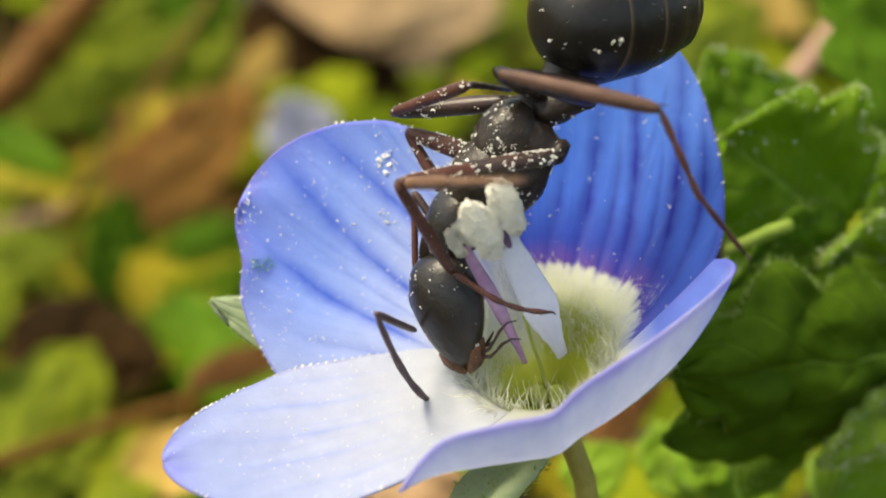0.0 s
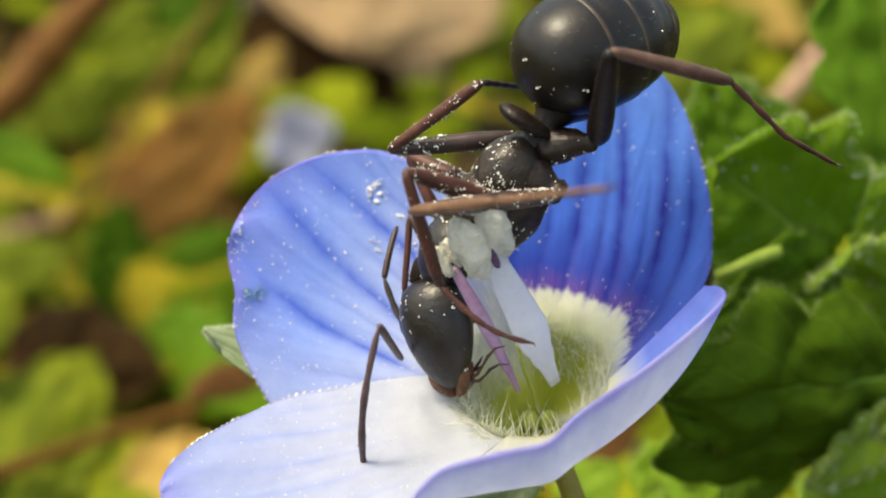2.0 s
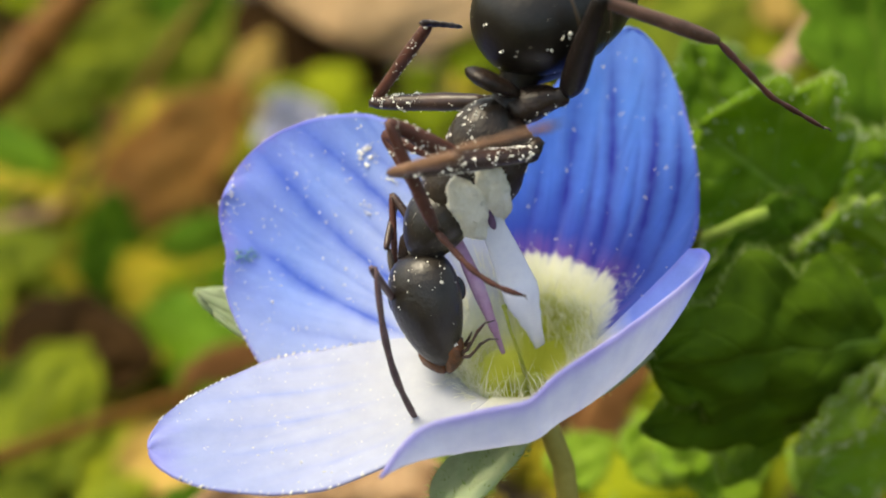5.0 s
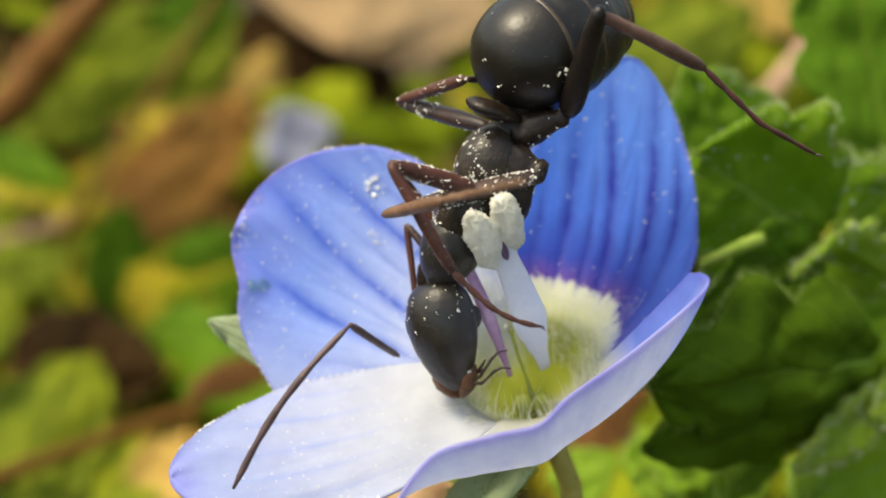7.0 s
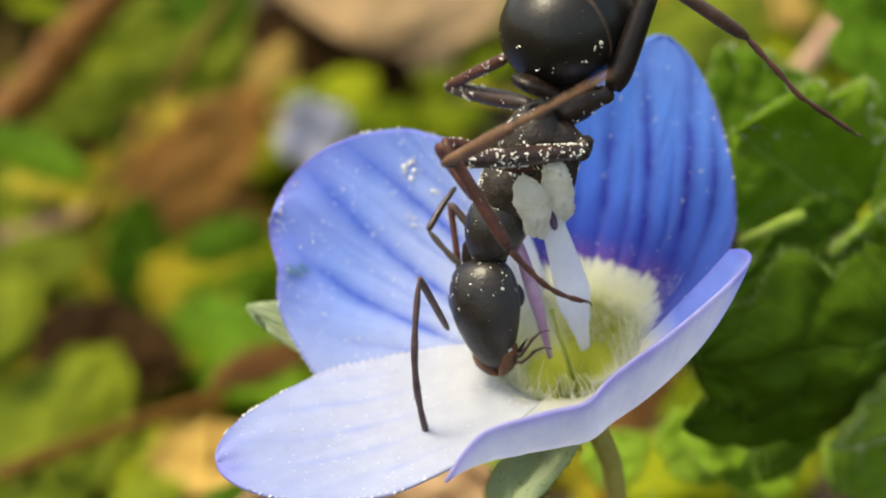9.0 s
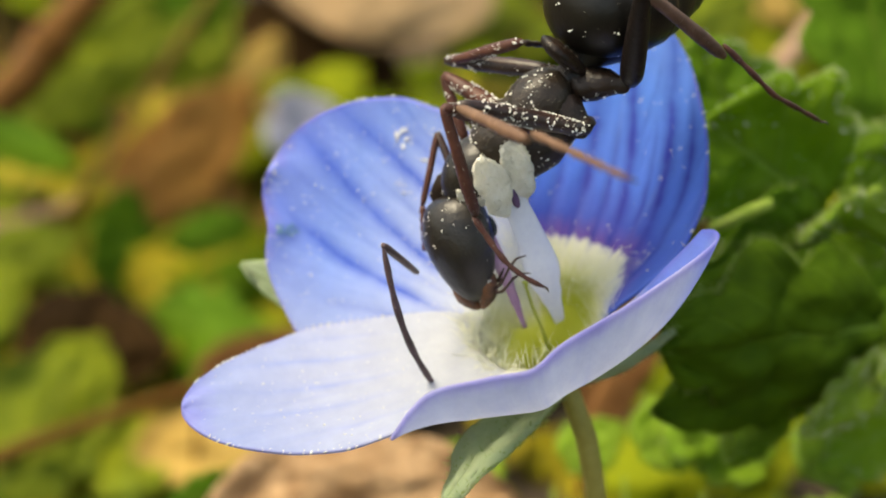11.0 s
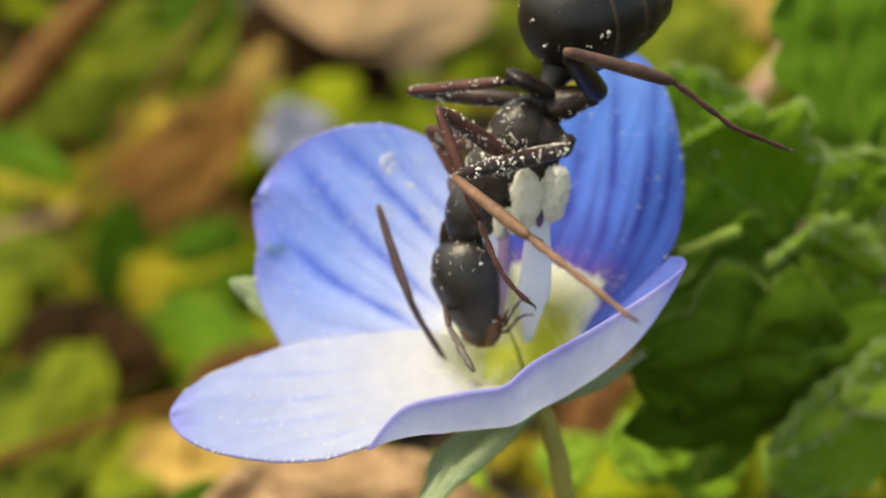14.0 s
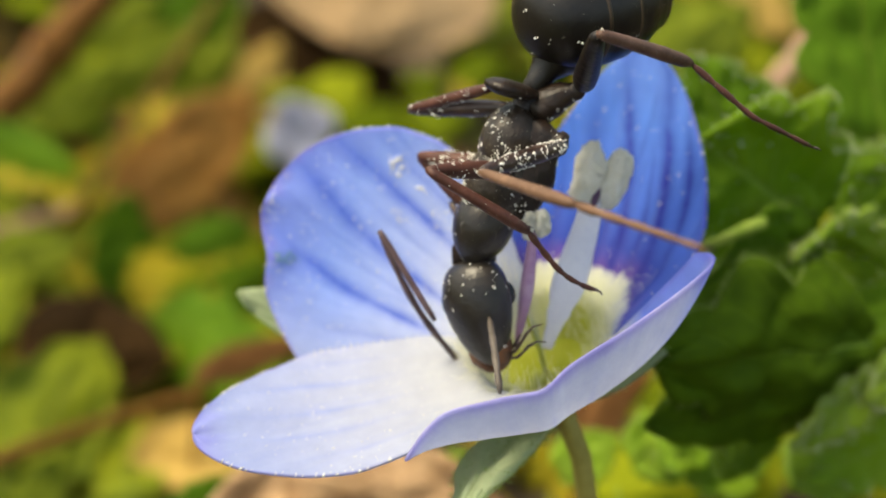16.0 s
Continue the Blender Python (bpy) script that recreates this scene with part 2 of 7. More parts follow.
MAT_BEAD = plain("hair_tip", (0.66, 0.72, 0.50), (0.88, 0.90, 0.76), 3000, 0.25, 0.5, 0.3)
MAT_OVARY = plain("ovary_green", (0.46, 0.52, 0.08), (0.62, 0.66, 0.18), 2500, 0.5, 0.3, 0.4, 0.3)
MAT_TUBE = plain("tube_green", (0.32, 0.38, 0.05), (0.48, 0.54, 0.14), 1200, 0.5, 0.3, 0.4, 0.3)
MAT_FILAMENT_P = plain("purple_filament", (0.36, 0.18, 0.36), (0.56, 0.38, 0.54), 1500, 0.45, 0.35, 0.25, 0.3)
MAT_FILAMENT_D = plain("dark_purple_anther", (0.06, 0.03, 0.08), (0.16, 0.09, 0.17), 2500, 0.5, 0.3, 0.1, 0.3)
MAT_FILAMENT_W = plain("white_filament", (0.74, 0.75, 0.82), (0.86, 0.87, 0.90), 1500, 0.45, 0.35, 0.5, 0.3)
MAT_POLLEN = plain("pollen", (0.80, 0.78, 0.66), (0.93, 0.92, 0.85), 5000, 0.8, 0.2, 0.40, 0.9, 16000, 0.00006)
MAT_GRAIN = plain("pollen_grain", (0.66, 0.65, 0.57), (0.90, 0.89, 0.83), 9000, 0.7, 0.3)
MAT_ANT = plain("ant_cuticle", (0.005, 0.003, 0.002), (0.024, 0.013, 0.008), 3600, 0.40, 0.32, 0.0, 0.7, 5000, 0.00006)
MAT_FEELER = plain("feeler_cuticle", (0.045, 0.036, 0.030), (0.13, 0.105, 0.085), 3000, 0.5, 0.4, 0.05, 0.4, 14000, 0.00002)
MAT_TRUNK = plain("downy_ant_cuticle", (0.007, 0.005, 0.003), (0.038, 0.026, 0.018), 3000, 0.38, 0.38, 0.0, 0.7, 5000, 0.00006)
MAT_ANTENNA = plain("antenna_cuticle", (0.045, 0.026, 0.028), (0.13, 0.080, 0.085), 3000, 0.5, 0.4, 0.05, 0.4, 14000, 0.00002)
MAT_THIGH = plain("black_leg_cuticle", (0.004, 0.003, 0.003), (0.014, 0.009, 0.008), 2400, 0.36, 0.28, 0.0, 0.5, 12000, 0.00003)
MAT_HEAD = plain("head_cuticle", (0.004, 0.003, 0.002), (0.018, 0.013, 0.009), 2600, 0.36, 0.5, 0.0, 0.5, 9000, 0.00003)
MAT_GASTER = plain("gaster_cuticle", (0.004, 0.0035, 0.003), (0.015, 0.012, 0.009), 1300, 0.36, 0.38, 0.0, 0.3, 15000, 0.00002)
MAT_LEG = plain("leg_cuticle", (0.040, 0.013, 0.009), (0.115, 0.042, 0.028), 2600, 0.48, 0.35, 0.10, 0.3, 14000, 0.00002)
MAT_SHIN = plain("downy_leg_cuticle", (0.060, 0.030, 0.020), (0.17, 0.090, 0.062), 2600, 0.5, 0.35, 0.10, 0.4, 14000, 0.00002)
MAT_LEG_PALE = plain("pale_leg_cuticle", (0.10, 0.050, 0.028), (0.23, 0.13, 0.080), 2600, 0.5, 0.3, 0.12, 0.3, 14000, 0.00002)
MAT_LEG_DARK = plain("dark_leg_cuticle", (0.012, 0.008, 0.007), (0.050, 0.024, 0.018), 1800, 0.38, 0.45, 0.0, 0.3, 14000, 0.00002)
MAT_JAW = plain("mandible_cuticle", (0.016, 0.006, 0.002), (0.22, 0.080, 0.020), 4200, 0.35, 0.5, 0.08, 0.7, 9000, 0.00004)
MAT_PLATE = plain("plate_rim", (0.015, 0.010, 0.006), (0.085, 0.055, 0.030), 2500, 0.4, 0.4)
MAT_EYE = plain("compound_eye", (0.004, 0.004, 0.005), (0.010, 0.010, 0.012), 9000, 0.22, 0.5, 0.0, 0.5, 40000, 0.00001)
MAT_SETA = plain("ant_hair", (0.09, 0.075, 0.058), (0.22, 0.185, 0.14), 3000, 0.4, 0.5)
MAT_SOIL = plain("soil", (0.028, 0.020, 0.012), (0.085, 0.062, 0.038), 160, 0.9, 0.2, 0.0, 1.0, 900, 0.0008)
# Very dark brown that paints the shadow in gaps between the leaves.
MAT_GAP_SHADE = plain("gap_shade_brown", (0.009, 0.005, 0.002), (0.046, 0.024, 0.008), 260, 0.8, 0.05, 0.0, 1.0, 700, 0.0006)
MAT_DEAD = plain("dead_leaf_tan", (0.20, 0.125, 0.055), (0.46, 0.32, 0.18), 130, 0.7, 0.15, 0.15, 0.6, 700, 0.0003)
MAT_DEAD_TAWNY = plain("dead_leaf_tawny", (0.20, 0.085, 0.016), (0.42, 0.215, 0.052), 320, 0.7, 0.12, 0.2, 0.6, 700, 0.0003)
MAT_DEAD_STRAW = plain("dead_leaf_straw", (0.36, 0.22, 0.05), (0.55, 0.38, 0.11), 260, 0.7, 0.12, 0.25, 0.6, 700, 0.0003)
MAT_DEAD_FIBRE = plain("dead_leaf_fibrous", (0.24, 0.13, 0.06), (0.56, 0.37, 0.21), 1400, 0.75, 0.12, 0.15, 1.0, 3000, 0.0003)
MAT_DEAD_RED = plain("dead_leaf_reddish", (0.11, 0.045, 0.012), (0.26, 0.125, 0.045), 320, 0.7, 0.12, 0.15, 0.6, 700, 0.0003)
MAT_DEAD_ORANGE = plain("dead_leaf_orange", (0.22, 0.11, 0.018), (0.42, 0.24, 0.055), 260, 0.7, 0.1, 0.2, 0.6, 700, 0.0003)
MAT_TWIG = plain("dry_stem", (0.080, 0.032, 0.004), (0.155, 0.066, 0.010), 180, 0.6, 0.15, 0.0, 0.6, 900, 0.0002)
MAT_TWIG_PALE = plain("pale_dry_stem", (0.11, 0.055, 0.010), (0.20, 0.105, 0.022), 180, 0.6, 0.12, 0.0, 0.6, 900, 0.0002)
MAT_PINK = plain("pinkish_stem", (0.30, 0.17, 0.11), (0.46, 0.29, 0.20), 300, 0.6, 0.2, 0.1, 0.5, 900, 0.0002)
MAT_COVER = plain("low_leaves", (0.10, 0.140, 0.004), (0.27, 0.31, 0.016), 45, 0.65, 0.06, 0.45, 0.4, 900, 0.0002, 0.55)
MAT_COVER_YELLOW = plain("yellowing_leaves", (0.21, 0.18, 0.012), (0.38, 0.30, 0.035), 45, 0.65, 0.06, 0.3, 0.4, 900, 0.0002, 0.55)
MAT_LITTER = plain("dry_litter", (0.08, 0.045, 0.010), (0.27, 0.155, 0.035), 40, 0.75, 0.10, 0.1, 0.6, 700, 0.0003, 0.6)
MAT_STUB = plain("young_green", (0.20, 0.31, 0.04), (0.34, 0.44, 0.09), 1500, 0.6, 0.15, 0.3, 0.4)
MAT_BLOSSOM = plain("faded_petal", (0.56, 0.55, 0.68), (0.68, 0.67, 0.76), 300, 0.6, 0.2, 0.35)
MAT_MARK = plain("petal_scar", (0.13, 0.30, 0.46), (0.22, 0.42, 0.55), 3000, 0.6, 0.3, 0.2)


# ---- mesh helpers (all in millimetres) ----
def link_mesh(name, bm, material, parent=None, label="", smooth=True):
    me = bpy.data.meshes.new(name)
    bm.transform(Matrix.Scale(MM, 4))
    bmesh.ops.recalc_face_normals(bm, faces=bm.faces)
    bm.to_mesh(me)
    bm.free()
    for p in me.polygons:
        p.use_smooth = smooth
    me.materials.append(material)
    ob = new(name, me)
    if parent:
        ob.parent = parent
    if label:
        tagged(ob, label)
    return ob


def part(name, bm, material, parent, label="", smooth=True):
    return link_mesh(name, bm, material, parent, label, smooth)


def solid(ob, thick):
    m = ob.modifiers.new("thickness", "SOLIDIFY")
    m.thickness = thick * MM
    m.offset = 0
    return ob


def raw(name, verts, faces, material, parent=None, label="", smooth=True):
    """One mesh from computed vertices in millimetres."""
    me = bpy.data.meshes.new(name)
    me.from_pydata([(x * MM, y * MM, z * MM) for x, y, z in verts], [], faces)
    for p in me.polygons:
        p.use_smooth = smooth
    me.materials.append(material)
    ob = new(name, me)
    if parent:
        ob.parent = parent
    if label:
        tagged(ob, label)
    return ob


def tube(bm, points, radii, sides=8):
    """A round rod through points with a radius at each; closed ends."""
    pts = [Vector(p) for p in points]
    rings, side = [], None
    for i, p in enumerate(pts):
        d = (pts[min(i + 1, len(pts) - 1)] - pts[max(i - 1, 0)]).normalized()
        if side is None:
            side = d.orthogonal().normalized()
        side = (side - d * side.dot(d)).normalized()
        other = d.cross(side)
        rings.append([bm.verts.new(p + radii[i] * (math.cos(TAU * k / sides) * side + math.sin(TAU * k / sides) * other))
                      for k in range(sides)])
    for a, b in zip(rings, rings[1:]):
        for k in range(sides):
            bm.faces.new((a[k], a[(k + 1) % sides], b[(k + 1) % sides], b[k]))
    bm.faces.new(rings[0][::-1])
    bm.faces.new(rings[-1])


def lathe(bm, profile, sides=24, ry=1.0, rz=1.0, bow=None, matrix=None):
    """A body of revolution along x: profile of (x, radius); ry, rz flatten it; bow(x) lifts its axis in z."""
    rings = []
    for x, r in profile:
        lift = bow(x) if bow else 0.0
        rings.append([Vector((x, r * ry * math.cos(TAU * k / sides), lift + r * rz * math.sin(TAU * k / sides)))
                      for k in range(sides)])
    if matrix:
        rings = [[matrix @ p for p in ring] for ring in rings]
    rings = [[bm.verts.new(p) for p in ring] for ring in rings]
    for a, b in zip(rings, rings[1:]):
        for k in range(sides):
            bm.faces.new((a[k], b[k], b[(k + 1) % sides], a[(k + 1) % sides]))
    bm.faces.new(rings[0])
    bm.faces.new(rings[-1][::-1])


def egg(length, width, lead=0.5, n=14, start=0.0):
    """Profile of an egg: widest at lead of its length."""
    rows = []
    for i in range(n + 1):
        a = math.pi * i / n
        x = (1 - math.cos(a)) / 2
        u = x ** (math.log(0.5) / math.log(lead))
        rows.append((start + x * length, max(0.004, width / 2 * math.sqrt(max(0.0, 1 - (2 * u - 1) ** 2)))))
    return rows


def sheet(name, surface, nu, nv, material, parent, label="", thick=0.05, chart=None):
    """A curved sheet: surface(s, t) with s along 0..1 and t across -1..1; UV is (across, along), or chart(s, t)."""
    bm = bmesh.new()
    grid = [[bm.verts.new(surface(i / nu, 2 * j / nv - 1)) for j in range(nv + 1)] for i in range(nu + 1)]
    uv = bm.loops.layers.uv.new("along")
    raw_uv = bm.loops.layers.uv.new("rim")
    for i in range(nu):
        for j in range(nv):
            f = bm.faces.new((grid[i][j], grid[i][j + 1], grid[i + 1][j + 1], grid[i + 1][j]))
            for loop, (a, b) in zip(f.loops, ((i, j), (i, j + 1), (i + 1, j + 1), (i + 1, j))):
                loop[uv].uv = chart(a / nu, 2 * b / nv - 1) if chart else (b / nv, a / nu)
                loop[raw_uv].uv = (b / nv, a / nu)
    return solid(part(name, bm, material, parent, label), thick)


def bisect_left(sums, x):
    """First place in rising sums that is not below x."""
    lo, hi = 0, len(sums)
    while lo < hi:
        mid = (lo + hi) // 2
        lo, hi = (mid + 1, hi) if sums[mid] < x else (lo, mid)
    return lo


def wobble(p, scale, amount):
    return noise.noise_vector(Vector(p) * scale) * amount


def on_face(me, p, rng):
    """A random point of a face, evenly spread over a quad."""
    cs = [me.vertices[i].co for i in p.vertices]
    if len(cs) != 4:
        w = [rng.random() for _ in cs]
        return sum((c * k for c, k in zip(cs, w)), Vector()) / sum(w)
    u, v = rng.random(), rng.random()
    return cs[0].lerp(cs[1], u).lerp(cs[3].lerp(cs[2], u), v)


def grains(name, carrier, count, size, parent, seed, keep=None, material=None, lift=0.0, face=None):
    """Small loose grains that sit on a mesh's surface, joined; keep(point in mm) picks where."""
    rng = random.Random(seed)
    me = carrier.data
    areas = list(np.cumsum([p.area for p in me.polygons]))
    verts, faces = [], []
    octa = ((0, 2, 4), (2, 1, 4), (1, 3, 4), (3, 0, 4), (2, 0, 5), (1, 2, 5), (3, 1, 5), (0, 3, 5))
    made, tries = 0, 0
    while made < count and tries < count * 600:
        tries += 1
        p = me.polygons[min(len(areas) - 1, bisect_left(areas, rng.random() * areas[-1]))]
        co = on_face(me, p, rng) / MM
        if keep and not keep(co, p.normal):
            continue
        up = p.normal if face is None or p.normal.dot(face) > 0 else -p.normal
        co = co + up * lift
        flat = up.orthogonal().normalized()
        for _ in range(rng.choice((1, 1, 1, 2, 3, 5))):
            turn = Matrix.Rotation(rng.uniform(0, TAU), 3, up)
            at = co + up * size * 0.3 + turn @ flat * size * rng.uniform(0, 2.2)
            r, i = size * rng.choice((0.25, 0.35, 0.5, 0.7, 0.9)), len(verts)
            for d in ((1, 0, 0), (-1, 0, 0), (0, 1, 0), (0, -1, 0), (0, 0, 1), (0, 0, -1)):
                verts.append(at + Vector(d) * r * rng.uniform(0.5, 1.7))
            faces += [tuple(i + k for k in f) for f in octa]
            made += 1
    ob = raw(name, verts, faces, material or MAT_GRAIN, parent, "scattered white pollen grains")
    return tagged(ob, kind="stuff")


def hairs(name, roots, length, radius, material, parent, seed, label, bend=0.3):
    """Fine tapered hairs from (root, direction) pairs, joined."""
    rng = random.Random(seed)
    verts, faces = [], []
    for root, way in roots:
        way = Vector(way).normalized()
        side = way.orthogonal().normalized()
        other = way.cross(side)
        lng = length * rng.uniform(0.6, 1.2)
        lean = Vector([rng.uniform(-1, 1) for _ in range(3)]) * bend
        i = len(verts)
        for step, thick in ((0, 1.0), (0.5, 0.75)):
            c = Vector(root) + way * lng * step + lean * lng * step * step
            for a in (0, TAU / 3, 2 * TAU / 3):
                verts.append(c + (math.cos(a) * side + math.sin(a) * other) * radius * thick)
        verts.append(Vector(root) + way * lng + lean * lng)
        for k in range(3):
            n = (k + 1) % 3
            faces += [(i + k, i + n, i + 3 + n, i + 3 + k), (i + 3 + k, i + 3 + n, i + 6)]
    return tagged(raw(name, verts, faces, material, parent, label), kind="stuff")


# ---- ground ----
def hills(x, y):
    """Height of the soil in mm at a place in mm."""
    r = math.hypot(x, y)
    bank = 3 + 10 / (1 + math.exp(max(-30, min(30, (y - 13) / 4)))) if r < 900 else 3.0
    return bank + 2.2 * noise.noise(Vector((x, y, 0)) * 0.02) + 0.9 * noise.noise(Vector((x, y, 7)) * 0.11) if r < 900 else bank


def build_ground():
    verts, faces, n = [(0, 0, hills(0, 0))], [], 96
    radii = [4 * 1.07 ** i + 3 * i for i in range(64)] + [2000, 8000, 40000, 200000]
    for r in radii:
        verts += [(r * math.cos(TAU * k / n), r * math.sin(TAU * k / n),
                   hills(r * math.cos(TAU * k / n), r * math.sin(TAU * k / n))) for k in range(n)]
    faces += [(0, 1 + k, 1 + (k + 1) % n) for k in range(n)]
    for i in range(len(radii) - 1):
        a, b = 1 + i * n, 1 + (i + 1) * n
        faces += [(a + k, b + k, b + (k + 1) % n, a + (k + 1) % n) for k in range(n)]
    tagged(raw("ground", verts, faces, MAT_SOIL), "dark crumbly bare soil under low weeds", "ground", kind="structure")


build_ground()


BARE = (((-0.0074, 0.07513, 0.002), 11), ((-0.01552, 0.04158, 0.002), 6), ((-0.01226, 0.08434, 0.002), 6))      # bare patches of soil and their radius
CLEARED = ((-4.5, 57.5, 5.5), (0.5, 59.0, 3.5))      # circles round the tan leaf where cover blades are left out, mm


def blade_mesh(verts, faces, root, way, length, width, curl):
    """One small toothed leaf of low ground cover, folded along its midrib."""
    way = Vector(way).normalized()
    side = way.cross(Vector((0, 0, 1)))
    side = side.normalized() if side.length > 1e-4 else Vector((1, 0, 0))
    up = side.cross(way)
    i, steps = len(verts), 6
    for k in range(steps + 1):
        s = k / steps
        half = width / 2 * (math.sin(math.pi * min(1, 0.06 + s * 0.94)) ** 0.6) * (1 + 0.16 * (k % 2))
        c = Vector(root) + way * length * s + up * (-curl * length * s * s)
        verts += [c - side * half + up * half * 0.35, c, c + side * half + up * half * 0.35]
    for k in range(steps):
        a = i + 3 * k
        faces += [(a, a + 1, a + 4, a + 3), (a + 1, a + 2, a + 5, a + 4)]


def scatter_cover(name, label, material, count, size, seed, box, lift, stand, patch, outside=None):
    """Ground cover: leaves on short shoots over a box (x0, x1, y0, y1) in mm; patch: where it grows, by noise."""
    rng = random.Random(seed)
    verts, faces, made = [], [], 0
    while made < count:
        x, y = rng.uniform(box[0], box[1]), rng.uniform(box[2], box[3])
        if noise.noise(Vector((x, y, seed)) * 0.035) < patch or any(math.hypot(x - a / MM, y - b / MM) < r for (a, b, _), r in BARE):
            continue
        if outside and outside[0] < x < outside[1] and outside[2] < y < outside[3]:
            continue
        h = lift * rng.random() ** 1.5 * (1 + 0.6 * noise.noise(Vector((x, y, 3)) * 0.03))
        z = hills(x, y) + h
        cleared = any(math.hypot(x - a, y - b) < r for a, b, r in CLEARED)
        a0 = rng.uniform(0, TAU)
        for k in range(rng.randint(3, 6)):
            a = a0 + k * 2.4
            tilt = rng.uniform(-0.2, stand)
            lng = size * rng.uniform(0.5, 1.2)
            root = (x + math.cos(a), y + math.sin(a), z + 0.3 * k)
            wide, curl = lng * rng.uniform(0.6, 0.85), rng.uniform(0, 0.5)
            if not cleared:
                blade_mesh(verts, faces, root, (math.cos(a), math.sin(a), tilt), lng, wide, curl)
            made += 1
    ob = raw(name, verts, faces, material)
    tagged(solid(ob, 0.25), label, "ground cover", kind="stuff")


FIELD = (-75, 75, 22, 230)
scatter_cover("ground_cover", "low bright green speedwell foliage on the soil", MAT_COVER, 2200, 4.2, 3, FIELD, 6, 0.9, 0.0)
scatter_cover("yellowing_foliage", "yellowing small leaves among the green ones", MAT_COVER_YELLOW, 700, 5.0, 5, FIELD, 5, 0.6, -0.02)
scatter_cover("leaf_litter", "crumpled dry brown plant litter on the soil", MAT_LITTER, 1300, 6.0, 8, (-75, 75, 38, 230), 5, 0.4, -0.05)
scatter_cover("surrounding_cover", "low green weeds farther out on the soil", MAT_COVER, 2600, 9.0, 11, (-260, 260, -160, 420), 6, 0.8, 0.05, (-90, 90, 0, 240))


def dry_stem(name, label, material, ends, thick, seed, category="stem"):
    """A woody dry stem with nodes, bent a little."""
    rng = random.Random(seed)
    a, b = Vector(ends[0]) / MM, Vector(ends[1]) / MM
    n = 14
    pts = [a.lerp(b, k / n) + Vector([rng.uniform(-1, 1) for _ in range(3)]) * thick * 0.07 for k in range(n + 1)]
    holder = tagged(new(name), label, category, "dry stems")
    holder.matrix_world = Matrix.Translation(a * MM)
    pts = [p - a for p in pts]
    rs = [thick / 2 * (1.0 - 0.35 * k / n) for k in range(n + 1)]
    bm = bmesh.new()
    tube(bm, pts, rs, 10)
    part("stalk", bm, material, holder)
    for k in (3, 8, 12):
        d = (pts[k + 1] - pts[k - 1]).normalized() * thick * 0.25
        bm = bmesh.new()
        tube(bm, [pts[k] - d, pts[k], pts[k] + d], [rs[k] * 1.02, rs[k] * 1.3, rs[k] * 1.02], 10)
        part("node", bm, material, holder, "swollen stem joint")
    return holder


LEAF_ROWS, LEAF_COLS = 40, 24


def leaf_sheet(name, parent, material, base, tip, across, width, cup=0.15, sag=0.0, teeth=5, seed=0, label="", thick=0.12, widest=0.45, pleat=0.0, lobe=0.20, quilt=1.0, crease=0.0):
    """An ovate leaf with blunt rounded teeth, folded along the midrib, in its plant's millimetres."""
    p0, p2 = Vector(base), Vector(tip)
    across = Vector(across)
    d0 = (p2 - p0).normalized()
    side = (across - d0 * across.dot(d0)).normalized()
    up = side.cross(d0)

    def surface(s, t):
        body = math.sin(math.pi * (0.05 + 0.95 * s) ** (math.log(0.5) / math.log(widest))) ** 0.62
        where = teeth * (s + 0.035 * noise.noise(Vector((seed, 3 * s, math.copysign(2, t)))))
        tooth = 1 + lobe * (abs(math.sin(math.pi * where)) - 0.5) * abs(t) ** 3 * (1 + 0.5 * noise.noise(Vector((s * 4, seed, math.copysign(1, t)))))
        half = max(0.03, width / 2 * body * tooth)
        reach = s * (1 + 0.05 * lobe * math.sin(9 * t + seed)) if s > 0.8 else s
        c = p0.lerp(p2, reach) + up * sag * math.sin(math.pi * s)
        z = cup * abs(half * t) ** 1.3
        swell = 0.024 * width * math.sin(s * math.pi * teeth * 2 - abs(t) * 2.5) * (1 - abs(t)) * min(1, 4 * abs(t))
        z += quilt * (swell + 0.10 * width * noise.noise(Vector((s * 3, t * 2, seed))) + 0.03 * width * noise.noise(Vector((s * 9, t * 6, seed))))
        z += 0.05 * lobe * width * math.cos(TAU * where) * abs(t) ** 4
        z += pleat * abs(math.sin(t * 1.5 * math.pi)) * math.sin(math.pi * min(1, 1.4 * s)) * width
        vault = abs(math.sin(math.pi * (where - 0.45 * (1 - abs(t))))) ** 0.6
        z += crease * width * vault * min(1, 2.5 * abs(t)) * (1 - 0.4 * abs(t)) * math.sin(math.pi * (0.1 + 0.85 * s))
        return c + side * half * t + up * z

    return sheet(name, surface, LEAF_ROWS, LEAF_COLS, material, parent, label, thick)


def fuzz(leaf, seed, count=600, length=0.12, rim=0.30, girth=0.010):
    """Short pale hairs over a leaf, thickest along its rim."""
    rng = random.Random(seed)
    me, roots = leaf.data, []
    rows, cols = LEAF_ROWS + 1, LEAF_COLS + 1
    for _ in range(count):
        i = rng.randrange(1, rows)
        on_rim = rng.random() < rim
        j = rng.choice((0, cols - 1)) if on_rim else rng.randrange(cols)
        v = me.vertices[i * cols + j]
        co = v.co / MM + Vector([rng.uniform(-0.05, 0.05) for _ in range(3)])
        n = v.normal.copy()
        if on_rim:
            mid = me.vertices[i * cols + cols // 2].co / MM
            n = n * 0.5 + (co - mid).normalized()
        roots.append((co, n))
    return hairs("leaf_fuzz", roots, length, girth, MAT_FUZZ, leaf, seed, "short pale hairs")


